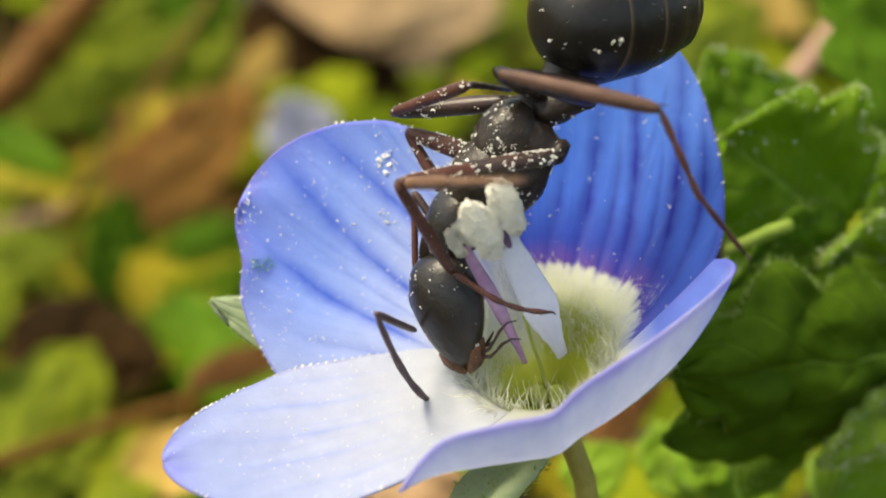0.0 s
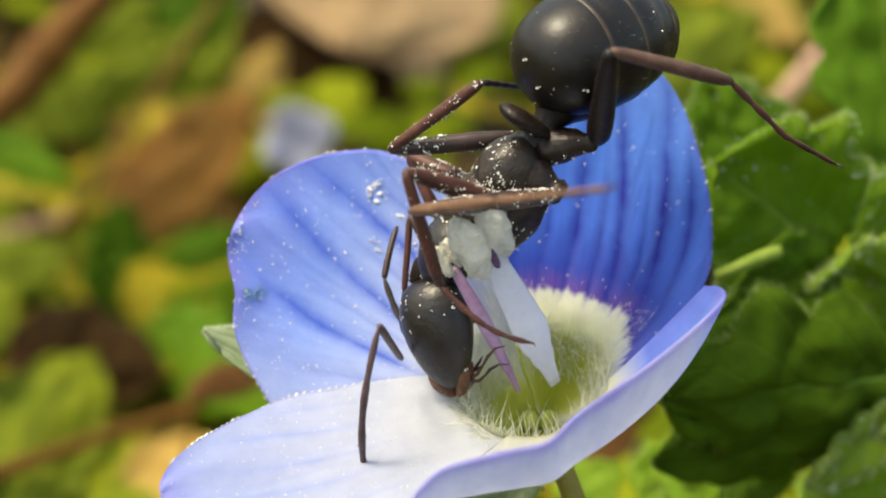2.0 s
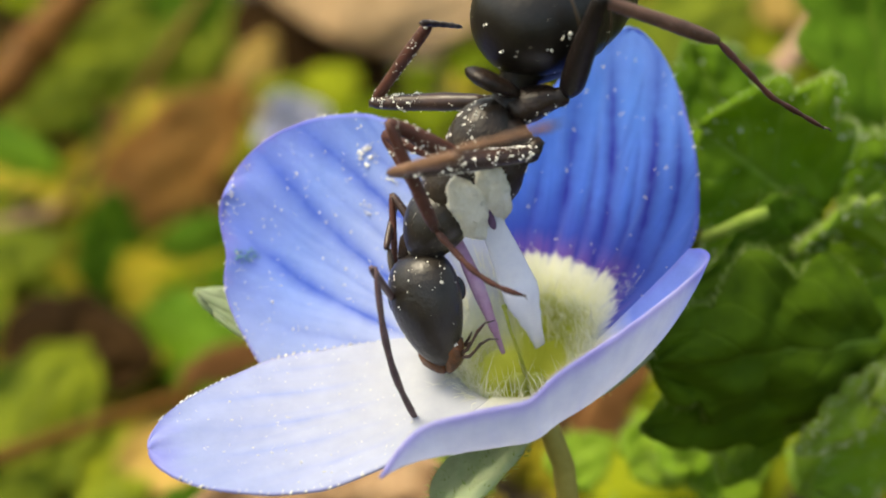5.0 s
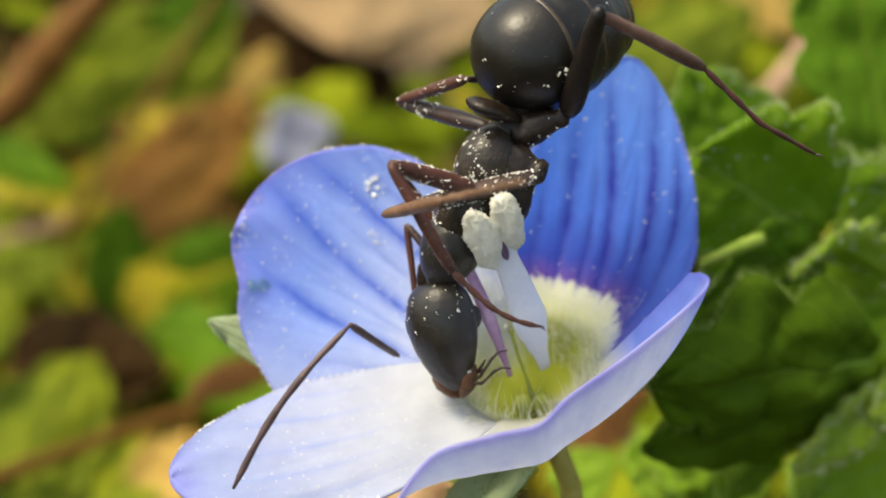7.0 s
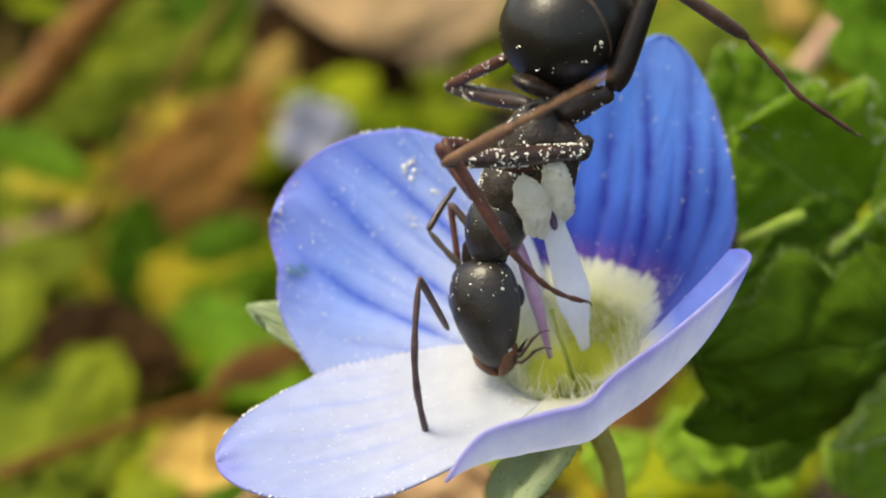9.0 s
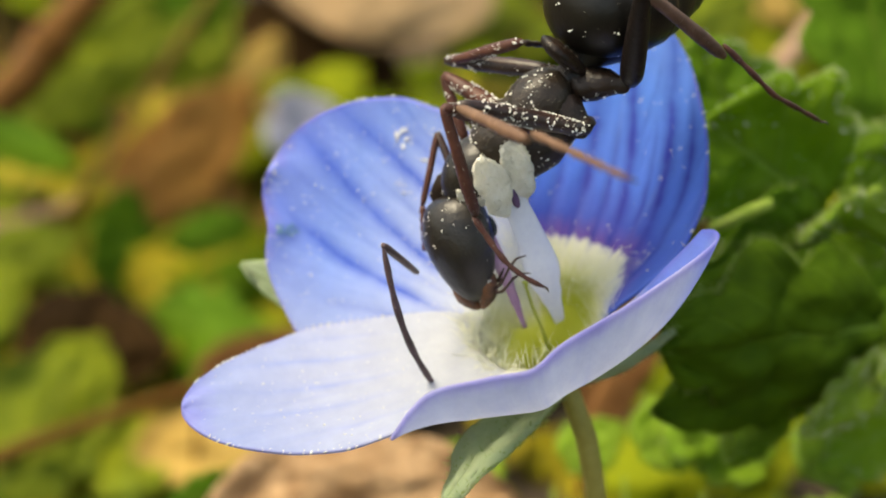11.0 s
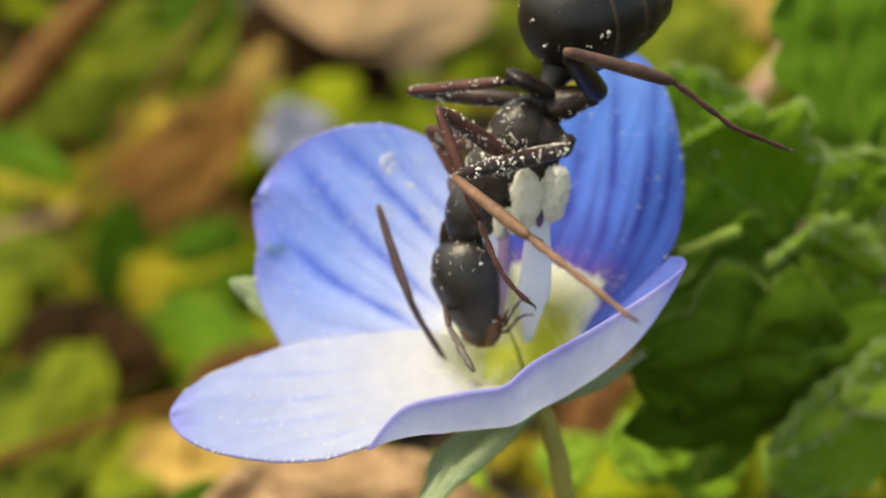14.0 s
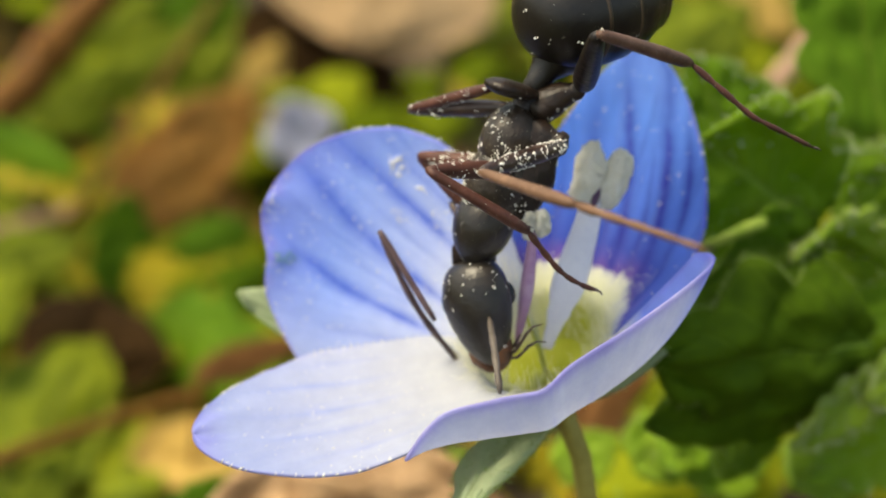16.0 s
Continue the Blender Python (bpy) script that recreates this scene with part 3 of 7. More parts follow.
DOWN = VIEW.to_3x3().inverted() @ Vector((0, 0, -1))


def low_leaf(name, label, category, group, material, base, tip, width, tilt=0.2, seed=0, teeth=4, lobe=0.2, green=True, cup=0.12, sag=0.0, crumple=1.0, widest=0.45):
    """One leaf of the undergrowth, base and tip in millimetres along the axes of VIEW; its stalk, green or dry, goes down to the soil."""
    holder = tagged(new(name), label, category, group)
    b, d = Vector(base), Vector(tip) - Vector(base)
    holder.matrix_world = VIEW @ mm(*base)
    across = d.cross(Vector((0.1, 0.2, 1))).normalized() * -1 + Vector((0, 0, tilt))
    leaf_sheet("blade", holder, material, (0, 0, 0), d, across, width, cup, sag, teeth, seed, thick=0.2, lobe=lobe, quilt=crumple, widest=widest)
    rib = [d * (k / 8) + Vector((0, 0, 0.05)) for k in range(9)]
    bm = bmesh.new()
    tube(bm, rib, [0.14 * (1 - 0.09 * k) for k in range(9)], 6)
    part("midrib", bm, material, holder)
    fall = ((VIEW @ (b * MM)).z / MM) - 2
    back_off = d.normalized() * (1.2 if green else 0.5)
    bm = bmesh.new()
    tube(bm, [(0, 0, 0), DOWN * fall * 0.3 - back_off * 0.7, DOWN * fall * 0.65 - back_off, DOWN * fall], [0.10, 0.12, 0.14, 0.16], 7)
    # Green stalks take the darker leaf copy: the shade low down is painted.
    part("stalk", bm, MAT_LEAF_MID if green else MAT_TWIG, holder)
    return holder


# dry leaves and stems on the soil behind the flower
DRY = ("dead leaf", "dead leaves on the soil")
low_leaf("dead_leaf", "pale tan curled dead leaf lying on dark soil", *DRY, MAT_DEAD, (-1.9, 21.5, -65), (-4.6, 10.7, -61), 14.5, 0.0, 1.3, 2, 0.10, False, 0.05, 0.6, 0.7, 0.5)
# The next two are dark sheets added to stand in for shadowed gaps.
low_leaf("dead_leaf", "dark brown leaf standing in for the shadow under the tan one", *DRY, MAT_GAP_SHADE, (-11.2, 13.2, -65), (-1.4, 8.0, -64), 4.6, 0.0, 3.3, 3, 0.2, False)
low_leaf("dead_leaf", "dark leaf standing in for the shade in a gap of the weeds", *DRY, MAT_GAP_SHADE, (-16.4, -3.4, -36), (-10.4, -4.2, -35), 3.8, 0.2, 9.3, 3, 0.2, False)
low_leaf("dead_leaf", "brown fibrous dead leaf on the soil below the flower", *DRY, MAT_DEAD_FIBRE, (-5.6, -7.2, -12), (1.6, -6.3, -11), 4.4, 0.1, 4.1, 3, 0.12, False)
low_leaf("dead_leaf", "small reddish dead leaf among the weeds", *DRY, MAT_DEAD_RED, (-8.3, -4.4, -28), (-4.7, -3.2, -28), 1.2, 0.3, 2.2, 2, 0.1, False)
low_leaf("dead_leaf", "reddish brown dead leaf among green weeds", *DRY, MAT_DEAD_TAWNY, (-14.4, 1.2, -46), (-8.8, 7.4, -50), 4.4, 0.1, 6.5, 2, 0.15, False)
low_leaf("dead_leaf", "narrow orange dead leaf standing in the weeds", *DRY, MAT_DEAD_ORANGE, (-9.4, 3.0, -51), (-10.3, 7.0, -52), 1.0, 0.1, 7.5, 2, 0.1, False)
low_leaf("dead_leaf", "pale yellow dead leaf beside the soil", *DRY, MAT_DEAD_STRAW, (-10.4, 6.6, -56), (-8.2, 10.6, -56), 2.3, 0.1, 5.5, 2, 0.1, False)
low_leaf("dead_leaf", "yellow-orange dead leaf lying on the soil", *DRY, MAT_DEAD_STRAW, (-11.0, -7.1, -31), (-6.7, -7.4, -29), 3.0, -0.5, 8.5, 2, 0.1, False)
low_leaf("dead_leaf", "orange-brown dead leaf behind the flower stalk", *DRY, MAT_DEAD_RED, (4.0, -5.6, -19), (6.2, -2.4, -20), 1.7, 0.1, 3.7, 2, 0.1, False)
dry_stem("dry_stem", "thick brown dry stem leaning over the weeds", MAT_TWIG, (place(*(-21.487, 2.185, -40)), place(*(-13.25, 13.672, -46))), 2.3, 1)
dry_stem("dry_stem", "thin brown dry stem across the weeds", MAT_TWIG_PALE, (place(*(-16.4, 0.7, -43)), place(*(-9.4, 12.2, -46))), 0.45, 2)
dry_stem("dry_stem", "pale dry stem lying in the weeds", MAT_PINK, (place(*(-20.5, 0.6, -46)), place(*(-16.3, 2.0, -48))), 0.6, 5)
dry_stem("dry_stem", "reddish dry stem lying on the soil", MAT_TWIG, (place(*(-15.4, -7.3, -27)), place(*(-8.505, -5.137, -32))), 0.6, 3)
dry_stem("dry_stem", "pinkish bare stem beside the leaves", MAT_PINK, (place(*(10.375, 4.124, -28)), place(*(15.141, 9.633, -32))), 0.75, 4)

low_leaf("dead_leaf", "pale bleached dead leaf in the sun", *DRY, MAT_DEAD_STRAW, (14.0, 13.4, -52), (17.2, 10.2, -52), 2.4, 0.1, 12.5, 2, 0.1, False)

# single leaves of the weeds that stand out
LOW = ("leaf", "single leaves of the weeds")
# Shaded weeds get the darker materials, so their shade is in the colour.
for label, material, base, tip, width, seed in (
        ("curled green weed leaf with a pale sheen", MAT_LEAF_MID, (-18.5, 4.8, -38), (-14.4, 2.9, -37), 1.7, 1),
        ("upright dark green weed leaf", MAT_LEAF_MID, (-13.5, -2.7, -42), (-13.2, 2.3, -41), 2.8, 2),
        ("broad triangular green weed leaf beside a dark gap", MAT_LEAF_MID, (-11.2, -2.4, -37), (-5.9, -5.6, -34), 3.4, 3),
        ("yellow-green weed leaf in the sun", MAT_LEAF_FAR, (-19.2, -0.7, -40), (-14.8, 0.1, -39), 2.3, 4),
        ("pale green weed leaf at the soil", MAT_LEAF_FAR, (-16.6, -3.4, -29), (-15.6, -0.7, -33), 2.2, 5),
        ("yellow-green weed leaf at the soil", MAT_LEAF_FAR, (-15.4, -6.5, -31.5), (-13.0, -4.5, -35.0), 2.1, 6),
        ("green weed leaf low over the soil", MAT_LEAF_FAR, (-16.2, -9.3, -29.5), (-14.4, -6.5, -33.0), 2.3, 7),
        ("broad green weed leaf low over the soil", MAT_LEAF_FAR, (-15.0, -8.2, -27), (-12.9, -3.6, -34), 4.6, 17),
        ("yellow-green weed leaf at the soil", MAT_LEAF_FAR, (-10.6, -8.6, -28), (-11.9, -6.6, -34), 2.8, 18),
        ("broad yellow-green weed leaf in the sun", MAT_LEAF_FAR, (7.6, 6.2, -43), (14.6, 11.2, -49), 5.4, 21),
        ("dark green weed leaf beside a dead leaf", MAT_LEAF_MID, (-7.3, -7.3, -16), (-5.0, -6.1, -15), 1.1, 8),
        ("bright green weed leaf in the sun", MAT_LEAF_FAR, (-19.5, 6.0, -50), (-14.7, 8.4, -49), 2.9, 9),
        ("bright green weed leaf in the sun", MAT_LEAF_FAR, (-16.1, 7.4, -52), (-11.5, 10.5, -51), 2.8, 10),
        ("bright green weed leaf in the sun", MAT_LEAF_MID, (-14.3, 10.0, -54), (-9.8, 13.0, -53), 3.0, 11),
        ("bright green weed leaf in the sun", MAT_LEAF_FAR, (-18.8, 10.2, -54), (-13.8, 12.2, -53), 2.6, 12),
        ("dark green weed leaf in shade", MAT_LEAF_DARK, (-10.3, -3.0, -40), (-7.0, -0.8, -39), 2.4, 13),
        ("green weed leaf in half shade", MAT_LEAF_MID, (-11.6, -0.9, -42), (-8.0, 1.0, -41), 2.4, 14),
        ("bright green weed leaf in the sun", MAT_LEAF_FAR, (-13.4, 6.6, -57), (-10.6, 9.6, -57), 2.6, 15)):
    low_leaf("weed_leaf", label, *LOW, material, base, tip, width, 0.25, seed, 4, 0.25)


def shoot(label, centre, leaves, size, seed, material=None, face=0.6, hairy=0):
    """A low speedwell shoot: a stem with broad toothed leaves in pairs."""
    rng = random.Random(seed)
    plant = tagged(new("speedwell_shoot"), label, "weed", "low speedwell shoots")
    c = Vector(centre)
    plant.matrix_world = Matrix.Translation((c.x, c.y, 0))
    top = c.z / MM
    bm = bmesh.new()
    tube(bm, [(0, 0, -2), (0.4, 0.3, top * 0.5), (0.1, 0.1, top * 0.85), (0, 0, top * 0.97)], [0.06 * size + 0.1, 0.05 * size + 0.1, 0.04 * size + 0.06, 0.03], 8)
    part("stem", bm, MAT_STUB, plant)
    for k in range(leaves):
        a = k * 2.4 + rng.uniform(-0.4, 0.4) + seed
        z = top * (1 - 0.12 * k)
        d = Vector((math.cos(a), math.sin(a), rng.uniform(0.1, 0.7))).normalized()
        lng = size * rng.uniform(0.7, 1.15)
        b = Vector((0, 0, z)) + d * 0.3
        leaf = leaf_sheet("leaf", plant, material or MAT_LEAF_FAR, b, b + d * lng, d.cross(Vector((0, -face, 1))), lng * 0.8, 0.1, -0.1 * lng, 4, seed + k, thick=0.2)
        if hairy:
            fuzz(leaf, seed + k, hairy, 0.16, 0.5)
    return plant


shoot("bright green speedwell shoot in the weeds", (-0.02068, 0.0508, 0.009), 6, 5.0, 21)
shoot("green speedwell shoot in the weeds", (-0.01419, 0.04331, 0.007), 5, 4.6, 22)
shoot("green speedwell shoot beside a dark gap", (-0.01131, 0.03792, 0.006), 6, 4.6, 23)
shoot("pale green speedwell shoot at the soil", (-0.01791, 0.03532, 0.007), 6, 4.2, 24)
for k, (at, leaves, size) in enumerate((((4.088, -4.976, -9), 9, 2.0), ((2.583, -5.513, -11), 9, 2.0), ((5.688, -5.191, -8), 9, 2.0), ((1.299, -6.551, -13), 8, 2.2),
                                        ((7.495, -5.341, -9), 9, 2.2), ((9.069, -4.667, -8.5), 9, 2.0))):
    shoot("light green hairy speedwell shoot under the flower", place(*at), leaves, size, 25.3 + 7 * k, MAT_YOUNG, 0.9, 160)
shoot("bright green speedwell shoot behind the flower", (0.00686, 0.06295, 0.007), 6, 4.0, 28)
shoot("yellow-green speedwell shoot in the sun", (0.01682, 0.06836, 0.008), 7, 6.0, 29)
shoot("green speedwell shoot in the weeds", (-0.01731, 0.06562, 0.008), 7, 6.0, 30)
shoot("green speedwell shoot in the weeds", (-0.01441, 0.02641, 0.005), 6, 3.6, 31)
shoot("green speedwell shoot near the dry leaf", (-0.00962, 0.02676, 0.005), 6, 3.2, 32)


def blossom(label, m, size):
    """A small open speedwell blossom far behind the main one."""
    b = tagged(new("speedwell_blossom"), label, "flower")
    b.matrix_world = m
    for k in range(4):
        a = k * TAU / 4 + 0.3
        d = Vector((math.cos(a), math.sin(a), 0.35))
        leaf_sheet("petal", b, MAT_BLOSSOM, (0, 0, 0), d * size, d.cross(Vector((0, 0, -1))), size * 1.1, 0.1, 0.0, 0, k, thick=0.1, widest=0.6)
    bm = bmesh.new()
    tube(bm, [(0, 0, 0), (0, 0, -3), (0, 0, -14)], [0.3, 0.3, 0.35], 6)
    part("stalk", bm, MAT_STEM, b)
    return b


shoot("yellow-green speedwell shoot before the dead leaf", (-0.00127, 0.05467, 0.005), 7, 4.0, 33)
shoot("yellow-green speedwell shoot behind the ant", (0.00471, 0.0657, 0.009), 7, 6.0, 34)
for k, at in enumerate(((-0.01928, 0.05893, 0.008), (-0.0151, 0.06836, 0.008), (-0.01639, 0.04331, 0.007), (-0.01604, 0.03104, 0.007), (-0.0128, 0.02735, 0.006), (-0.01072, 0.02901, 0.006))):
    shoot("green speedwell shoot among brown litter", at, 6, 4.6 if k < 3 else 3.8, 51.7 + 3 * k, MAT_LEAF_YELLOW if k in (4, 5) else None)
blossom("pale blue speedwell blossom behind the flower", Matrix.Translation((-0.0067, 0.04616, 0.0116)) @ pose(0, 0, 0, 75, 0, 20), 1.8)


# ---- leafy speedwell beside the flower ----
PLANT_AT = (8.646, -1.326, -6)
plant = tagged(new("speedwell_plant"), "leafy green speedwell with hairy toothed leaves", "plant")
plant.matrix_world = VIEW @ mm(*PLANT_AT)


def plant_leaf(base, tip, across, width, seed, material=None, label="", hairy=900, **more):
    ob = leaf_sheet("leaf", plant, material or MAT_LEAF, base, tip, across, width, seed=seed, label=label, **more)
    fuzz(ob, seed, hairy, 0.17, 0.35, 0.009)
    if material is None or material == MAT_YOUNG:
        tip_beads(ob, seed, hairy // 8)
        grains("pollen_dust", ob, 40, 0.024, ob, seed + 70, None, None, 0.07, Vector((-0.2, 0.4, 0.9)))
    return ob


def tip_beads(leaf, seed, count):
    """Glassy beads at the ends of a leaf's longer hairs, most of them along its rim."""
    rng = random.Random(seed + 900)
    verts, faces, me, cols = [], [], leaf.data, LEAF_COLS + 1
    for _ in range(count):
        i = rng.randrange(2, LEAF_ROWS + 1)
        j = rng.choice((0, 0, 1, 2, cols - 1, cols - 1, cols - 2, cols - 3, rng.randrange(cols)))
        v = me.vertices[i * cols + j]
        n = v.normal if v.normal.z > 0 else -v.normal
        at = v.co / MM + n * rng.uniform(0.08, 0.16) + Vector([rng.uniform(-0.06, 0.06) for _ in range(3)])
        r, k = rng.choice((0.012, 0.016, 0.020, 0.026)), len(verts)
        for d in ((1, 0, 0), (-1, 0, 0), (0, 1, 0), (0, -1, 0), (0, 0, 1), (0, 0, -1)):
            verts.append(at + Vector(d) * r * rng.uniform(0.7, 1.3))
        faces += [tuple(k + q for q in f) for f in ((0, 2, 4), (2, 1, 4), (1, 3, 4), (3, 0, 4), (2, 0, 5), (1, 2, 5), (3, 1, 5), (0, 3, 5))]
    return tagged(raw("tip_fuzz", verts, faces, MAT_BEAD, leaf, "pale glistening hair tips"), kind="stuff")


bm = bmesh.new()
tube(bm, [(2.6, 7.4, -4.5), (1.9, 3.5, -3.2), (1.2, 0, -2.2), (2.263, -2.858, -2.2), (3.0, -14, -7), (3.0, -28, -15)], [0.3, 0.4, 0.45, 0.45, 0.5, 0.55], 10)
part("stem", bm, MAT_LEAF_MID, plant)
plant_leaf((-0.84, 1.72, 0.4), (-3.47, 3.38, 2.0), (0.75, 0.66, -0.1), 3.9, 1, label="broad lit green leaf with rounded lobes", teeth=3, cup=0.12, hairy=1500, lobe=0.30, widest=0.5)
plant_leaf((-1.8, 2.98, -1.6), (-3.15, 5.35, -1.2), (0.8, 0.45, -0.1), 2.2, 2, label="small lit green leaf", teeth=3, lobe=0.3)
plant_leaf((1.09, 3.48, -1.8), (0.47, 8.65, -2.2), (1, 0.1, -0.1), 3.1, 3, MAT_LEAF_MID, "mid-green leaf", hairy=600, teeth=4, lobe=0.25)
plant_leaf((-0.45, 2.02, 0.0), (1.32, 3.15, 0.8), (-0.55, 0.85, 0.2), 1.7, 4, None, "lit green leaf with a hairy rim", teeth=3, lobe=0.3)
plant_leaf((1.03, 0.78, 0.6), (-1.53, 1.06, 1.8), (0.1, 0.5, 0.85), 1.1, 5, MAT_YOUNG, "curled young leaf with a ragged hairy rim", teeth=6, sag=-0.75, cup=-0.3, lobe=0.5)
# Leaves lying in shade or turned from the sun take the shade-coloured copies.
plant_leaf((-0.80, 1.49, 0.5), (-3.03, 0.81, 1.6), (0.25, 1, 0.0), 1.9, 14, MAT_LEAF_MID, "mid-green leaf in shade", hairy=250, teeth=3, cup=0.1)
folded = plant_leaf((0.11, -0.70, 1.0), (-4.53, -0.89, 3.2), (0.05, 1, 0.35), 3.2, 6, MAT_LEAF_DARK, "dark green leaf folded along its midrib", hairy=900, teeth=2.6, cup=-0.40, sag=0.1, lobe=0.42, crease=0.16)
bm = bmesh.new()
spine = [folded.data.vertices[i * (LEAF_COLS + 1) + LEAF_COLS // 2] for i in range(0, LEAF_ROWS, 3)]
tube(bm, [v.co / MM + Vector((0, 0.01, 0.03)) for v in spine], [0.07 - 0.004 * i for i in range(len(spine))], 6)
part("midrib", bm, MAT_LEAF, folded, "pale midrib of the folded leaf")
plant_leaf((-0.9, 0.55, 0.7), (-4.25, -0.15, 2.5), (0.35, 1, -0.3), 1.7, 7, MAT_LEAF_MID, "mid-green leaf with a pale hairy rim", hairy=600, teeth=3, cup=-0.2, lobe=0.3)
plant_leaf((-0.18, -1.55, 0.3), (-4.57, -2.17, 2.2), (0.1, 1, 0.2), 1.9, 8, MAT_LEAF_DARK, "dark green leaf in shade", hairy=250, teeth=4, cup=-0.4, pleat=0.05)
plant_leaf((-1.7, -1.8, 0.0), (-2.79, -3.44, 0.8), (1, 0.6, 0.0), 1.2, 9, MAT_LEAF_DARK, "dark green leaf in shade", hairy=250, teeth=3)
plant_leaf((0.9, -1.07, 0.6), (-1.56, -2.69, 1.5), (-0.5, 0.8, 0.35), 1.0, 10, MAT_YOUNG, "bright young leaf, its rim thick with hairs", teeth=5, lobe=0.35)
plant_leaf((1.6, -0.9, 0.6), (0.05, -1.80, 1.2), (-0.4, 1, 0.1), 1.3, 13, MAT_YOUNG, "bright young hairy leaf", teeth=4)
plant_leaf((1.7, -2.6, -1.2), (-0.9, -3.6, -0.6), (0.2, 1, 0.1), 1.8, 15, MAT_YOUNG, "light green lower leaf", hairy=250, teeth=4)
plant_leaf((1.497, 0.008, 0.2), (-1.625, -1.38, 0.6), (0.3, 1, 0.0), 2.0, 12, MAT_LEAF, "green leaf", hairy=250, teeth=4, cup=-0.3)
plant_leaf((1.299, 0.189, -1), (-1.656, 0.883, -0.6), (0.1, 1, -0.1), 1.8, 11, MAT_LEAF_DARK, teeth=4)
bm = bmesh.new()
tube(bm, [(-3.424, 1.284, 2.1), (-2.973, 1.492, 2.2), (-2.558, 1.669, 2.2), (-2.225, 1.783, 2.2)], [0.10, 0.12, 0.14, 0.12], 10)
part("leaf_stub", bm, MAT_STUB, plant, "pale green blunt stalk")


# ---- the speedwell flower ----
FLOWER_AT = (1.6, -1.718, 0)
flower = tagged(new("speedwell_flower"), "blue speedwell flower with white throat on a thin green stalk", "flower")
FLOWER_HOME = VIEW @ mm(*FLOWER_AT)
flower.matrix_world = FLOWER_HOME


AXIS = Vector((-0.14, 0.76, 0.63)).normalized()
TURN_AXIS = AXIS.to_track_quat("X", "Z").to_matrix().to_4x4()
CUP_RADIUS, CUP_DEPTH = 1.22, 1.0


def cup(q, phi):
    """The throat that all petals share: q runs from its bottom (0) to its rim (1) and on outwards."""
    r = CUP_RADIUS * math.sin(min(q, 1) * math.pi / 2) + CUP_RADIUS * 0.8 * max(0, q - 1)
    x = -CUP_DEPTH * math.cos(min(q, 1) * math.pi / 2) + 0.5 * max(0, q - 1)
    return TURN_AXIS @ Vector((x, r * math.cos(phi), r * math.sin(phi)))


def heading(p):
    """The angle of a point round the flower's axis."""
    q = TURN_AXIS.inverted() @ Vector(p)
    return math.atan2(q.z, q.y)


def gap(a, b):
    return (b - a + math.pi) % TAU - math.pi


def petal(name, label, material, tip, ctrl, across, width, curl, widest, blunt, seed, others, claw=0.30, ruffle=0.10, dent=None, veins=(), groove=0.03, point=0.5):
    """A petal: it rises out of the shared throat, then follows a bowed centre line over ctrl to tip; rounded rim, edges curled inwards.
    others: points in the petals beside it, which bound its sector of the throat."""
    p1, p2 = Vector(ctrl), Vector(tip)
    across = Vector(across).normalized()
    length = (p1.length + (p2 - p1).length + p2.length) / 2
    mid = heading(p1 * 0.4 + p2 * 0.06)
    turn = 1 if gap(mid, heading(p1 * 0.4 + p2 * 0.06 + across * 0.5)) > 0 else -1
    gaps = [gap(mid, heading(o)) * turn for o in others]
    ahead, behind = max(gaps) / 2, -min(gaps) / 2

    def outline(s, t=0.0):
        grow = claw + (1 - claw) * math.sin(min(1, s / widest) * math.pi / 2)
        fall = (1 - max(0, (s - widest) / (1 - widest)) ** blunt) ** (point if t > 0 else 0.5)
        return width / 2 * grow * max(fall, 0.02)

    far = max(math.hypot(k / 40 * length, outline(k / 40)) for k in range(41))

    def chart(s, t):
        """Fan of veins: angle from the claw across, distance along."""
        x, y = s * length, outline(s, t) * t * min(1, s * 4)
        return (0.5 + math.atan2(outline(s, t) * t, x + 0.12 * length) / 1.7, math.hypot(x, y) / far)

    def surface(s, t):
        s = 1 - (1 - s) ** 1.6
        e = t * (1 + 0.02 * noise.noise(Vector((s * 9, seed, t))))
        u, v = chart(s, t)
        sunk = groove * sum(w * math.exp(-((u - at - drift * (v - 0.4)) / (0.9 * half)) ** 2) for at, drift, half, w, _ in veins) * min(1, max(0, s - 0.2) * 3)
        phi = mid + turn * (t * ahead if t > 0 else t * behind)
        low = cup(s / 0.20, phi)
        c = p1 * 2 * s * (1 - s) + p2 * s * s
        d = (p1 * (1 - s) + (p2 - p1) * s).normalized()
        up = across.cross(d).normalized()
        half = outline(s, t)
        lift = curl * (half * e) ** 2 + ruffle * s * noise.noise(Vector((s * 2.2, t * 1.6, seed))) - sunk
        high = c + across * half * e + up * lift
        k = max(0.0, min(1.0, (s - 0.12) / 0.24))
        p = low.lerp(high, k * k * (3 - 2 * k))
        if dent:
            p = p - p.normalized() * 0.26 * math.exp(-((p - Vector(dent)).length / 0.42) ** 2)
        return p

    return sheet(name, surface, 56, 60, material, flower, label, 0.045, lambda s, t: chart(1 - (1 - s) ** 1.6, t))


BACK_C, LEFT_C, FRONT_C, LOWER_C = (1.52, 1.18, -1.61), (-2.05, 0.77, -1.39), (-2.82, -1.34, 0.49), (1.14, -1.85, 2.16)
back = petal("petal", "deep blue petal with dark violet stripes", MAT_PETAL_BACK, (2.02, 5.41, -1.87), BACK_C, (0.939, -0.197, 0.280), 3.55, 0.116, 0.54, 1.4, 1, (LEFT_C, LOWER_C), claw=0.6, veins=VEINS_BACK, groove=0.038, point=0.55)
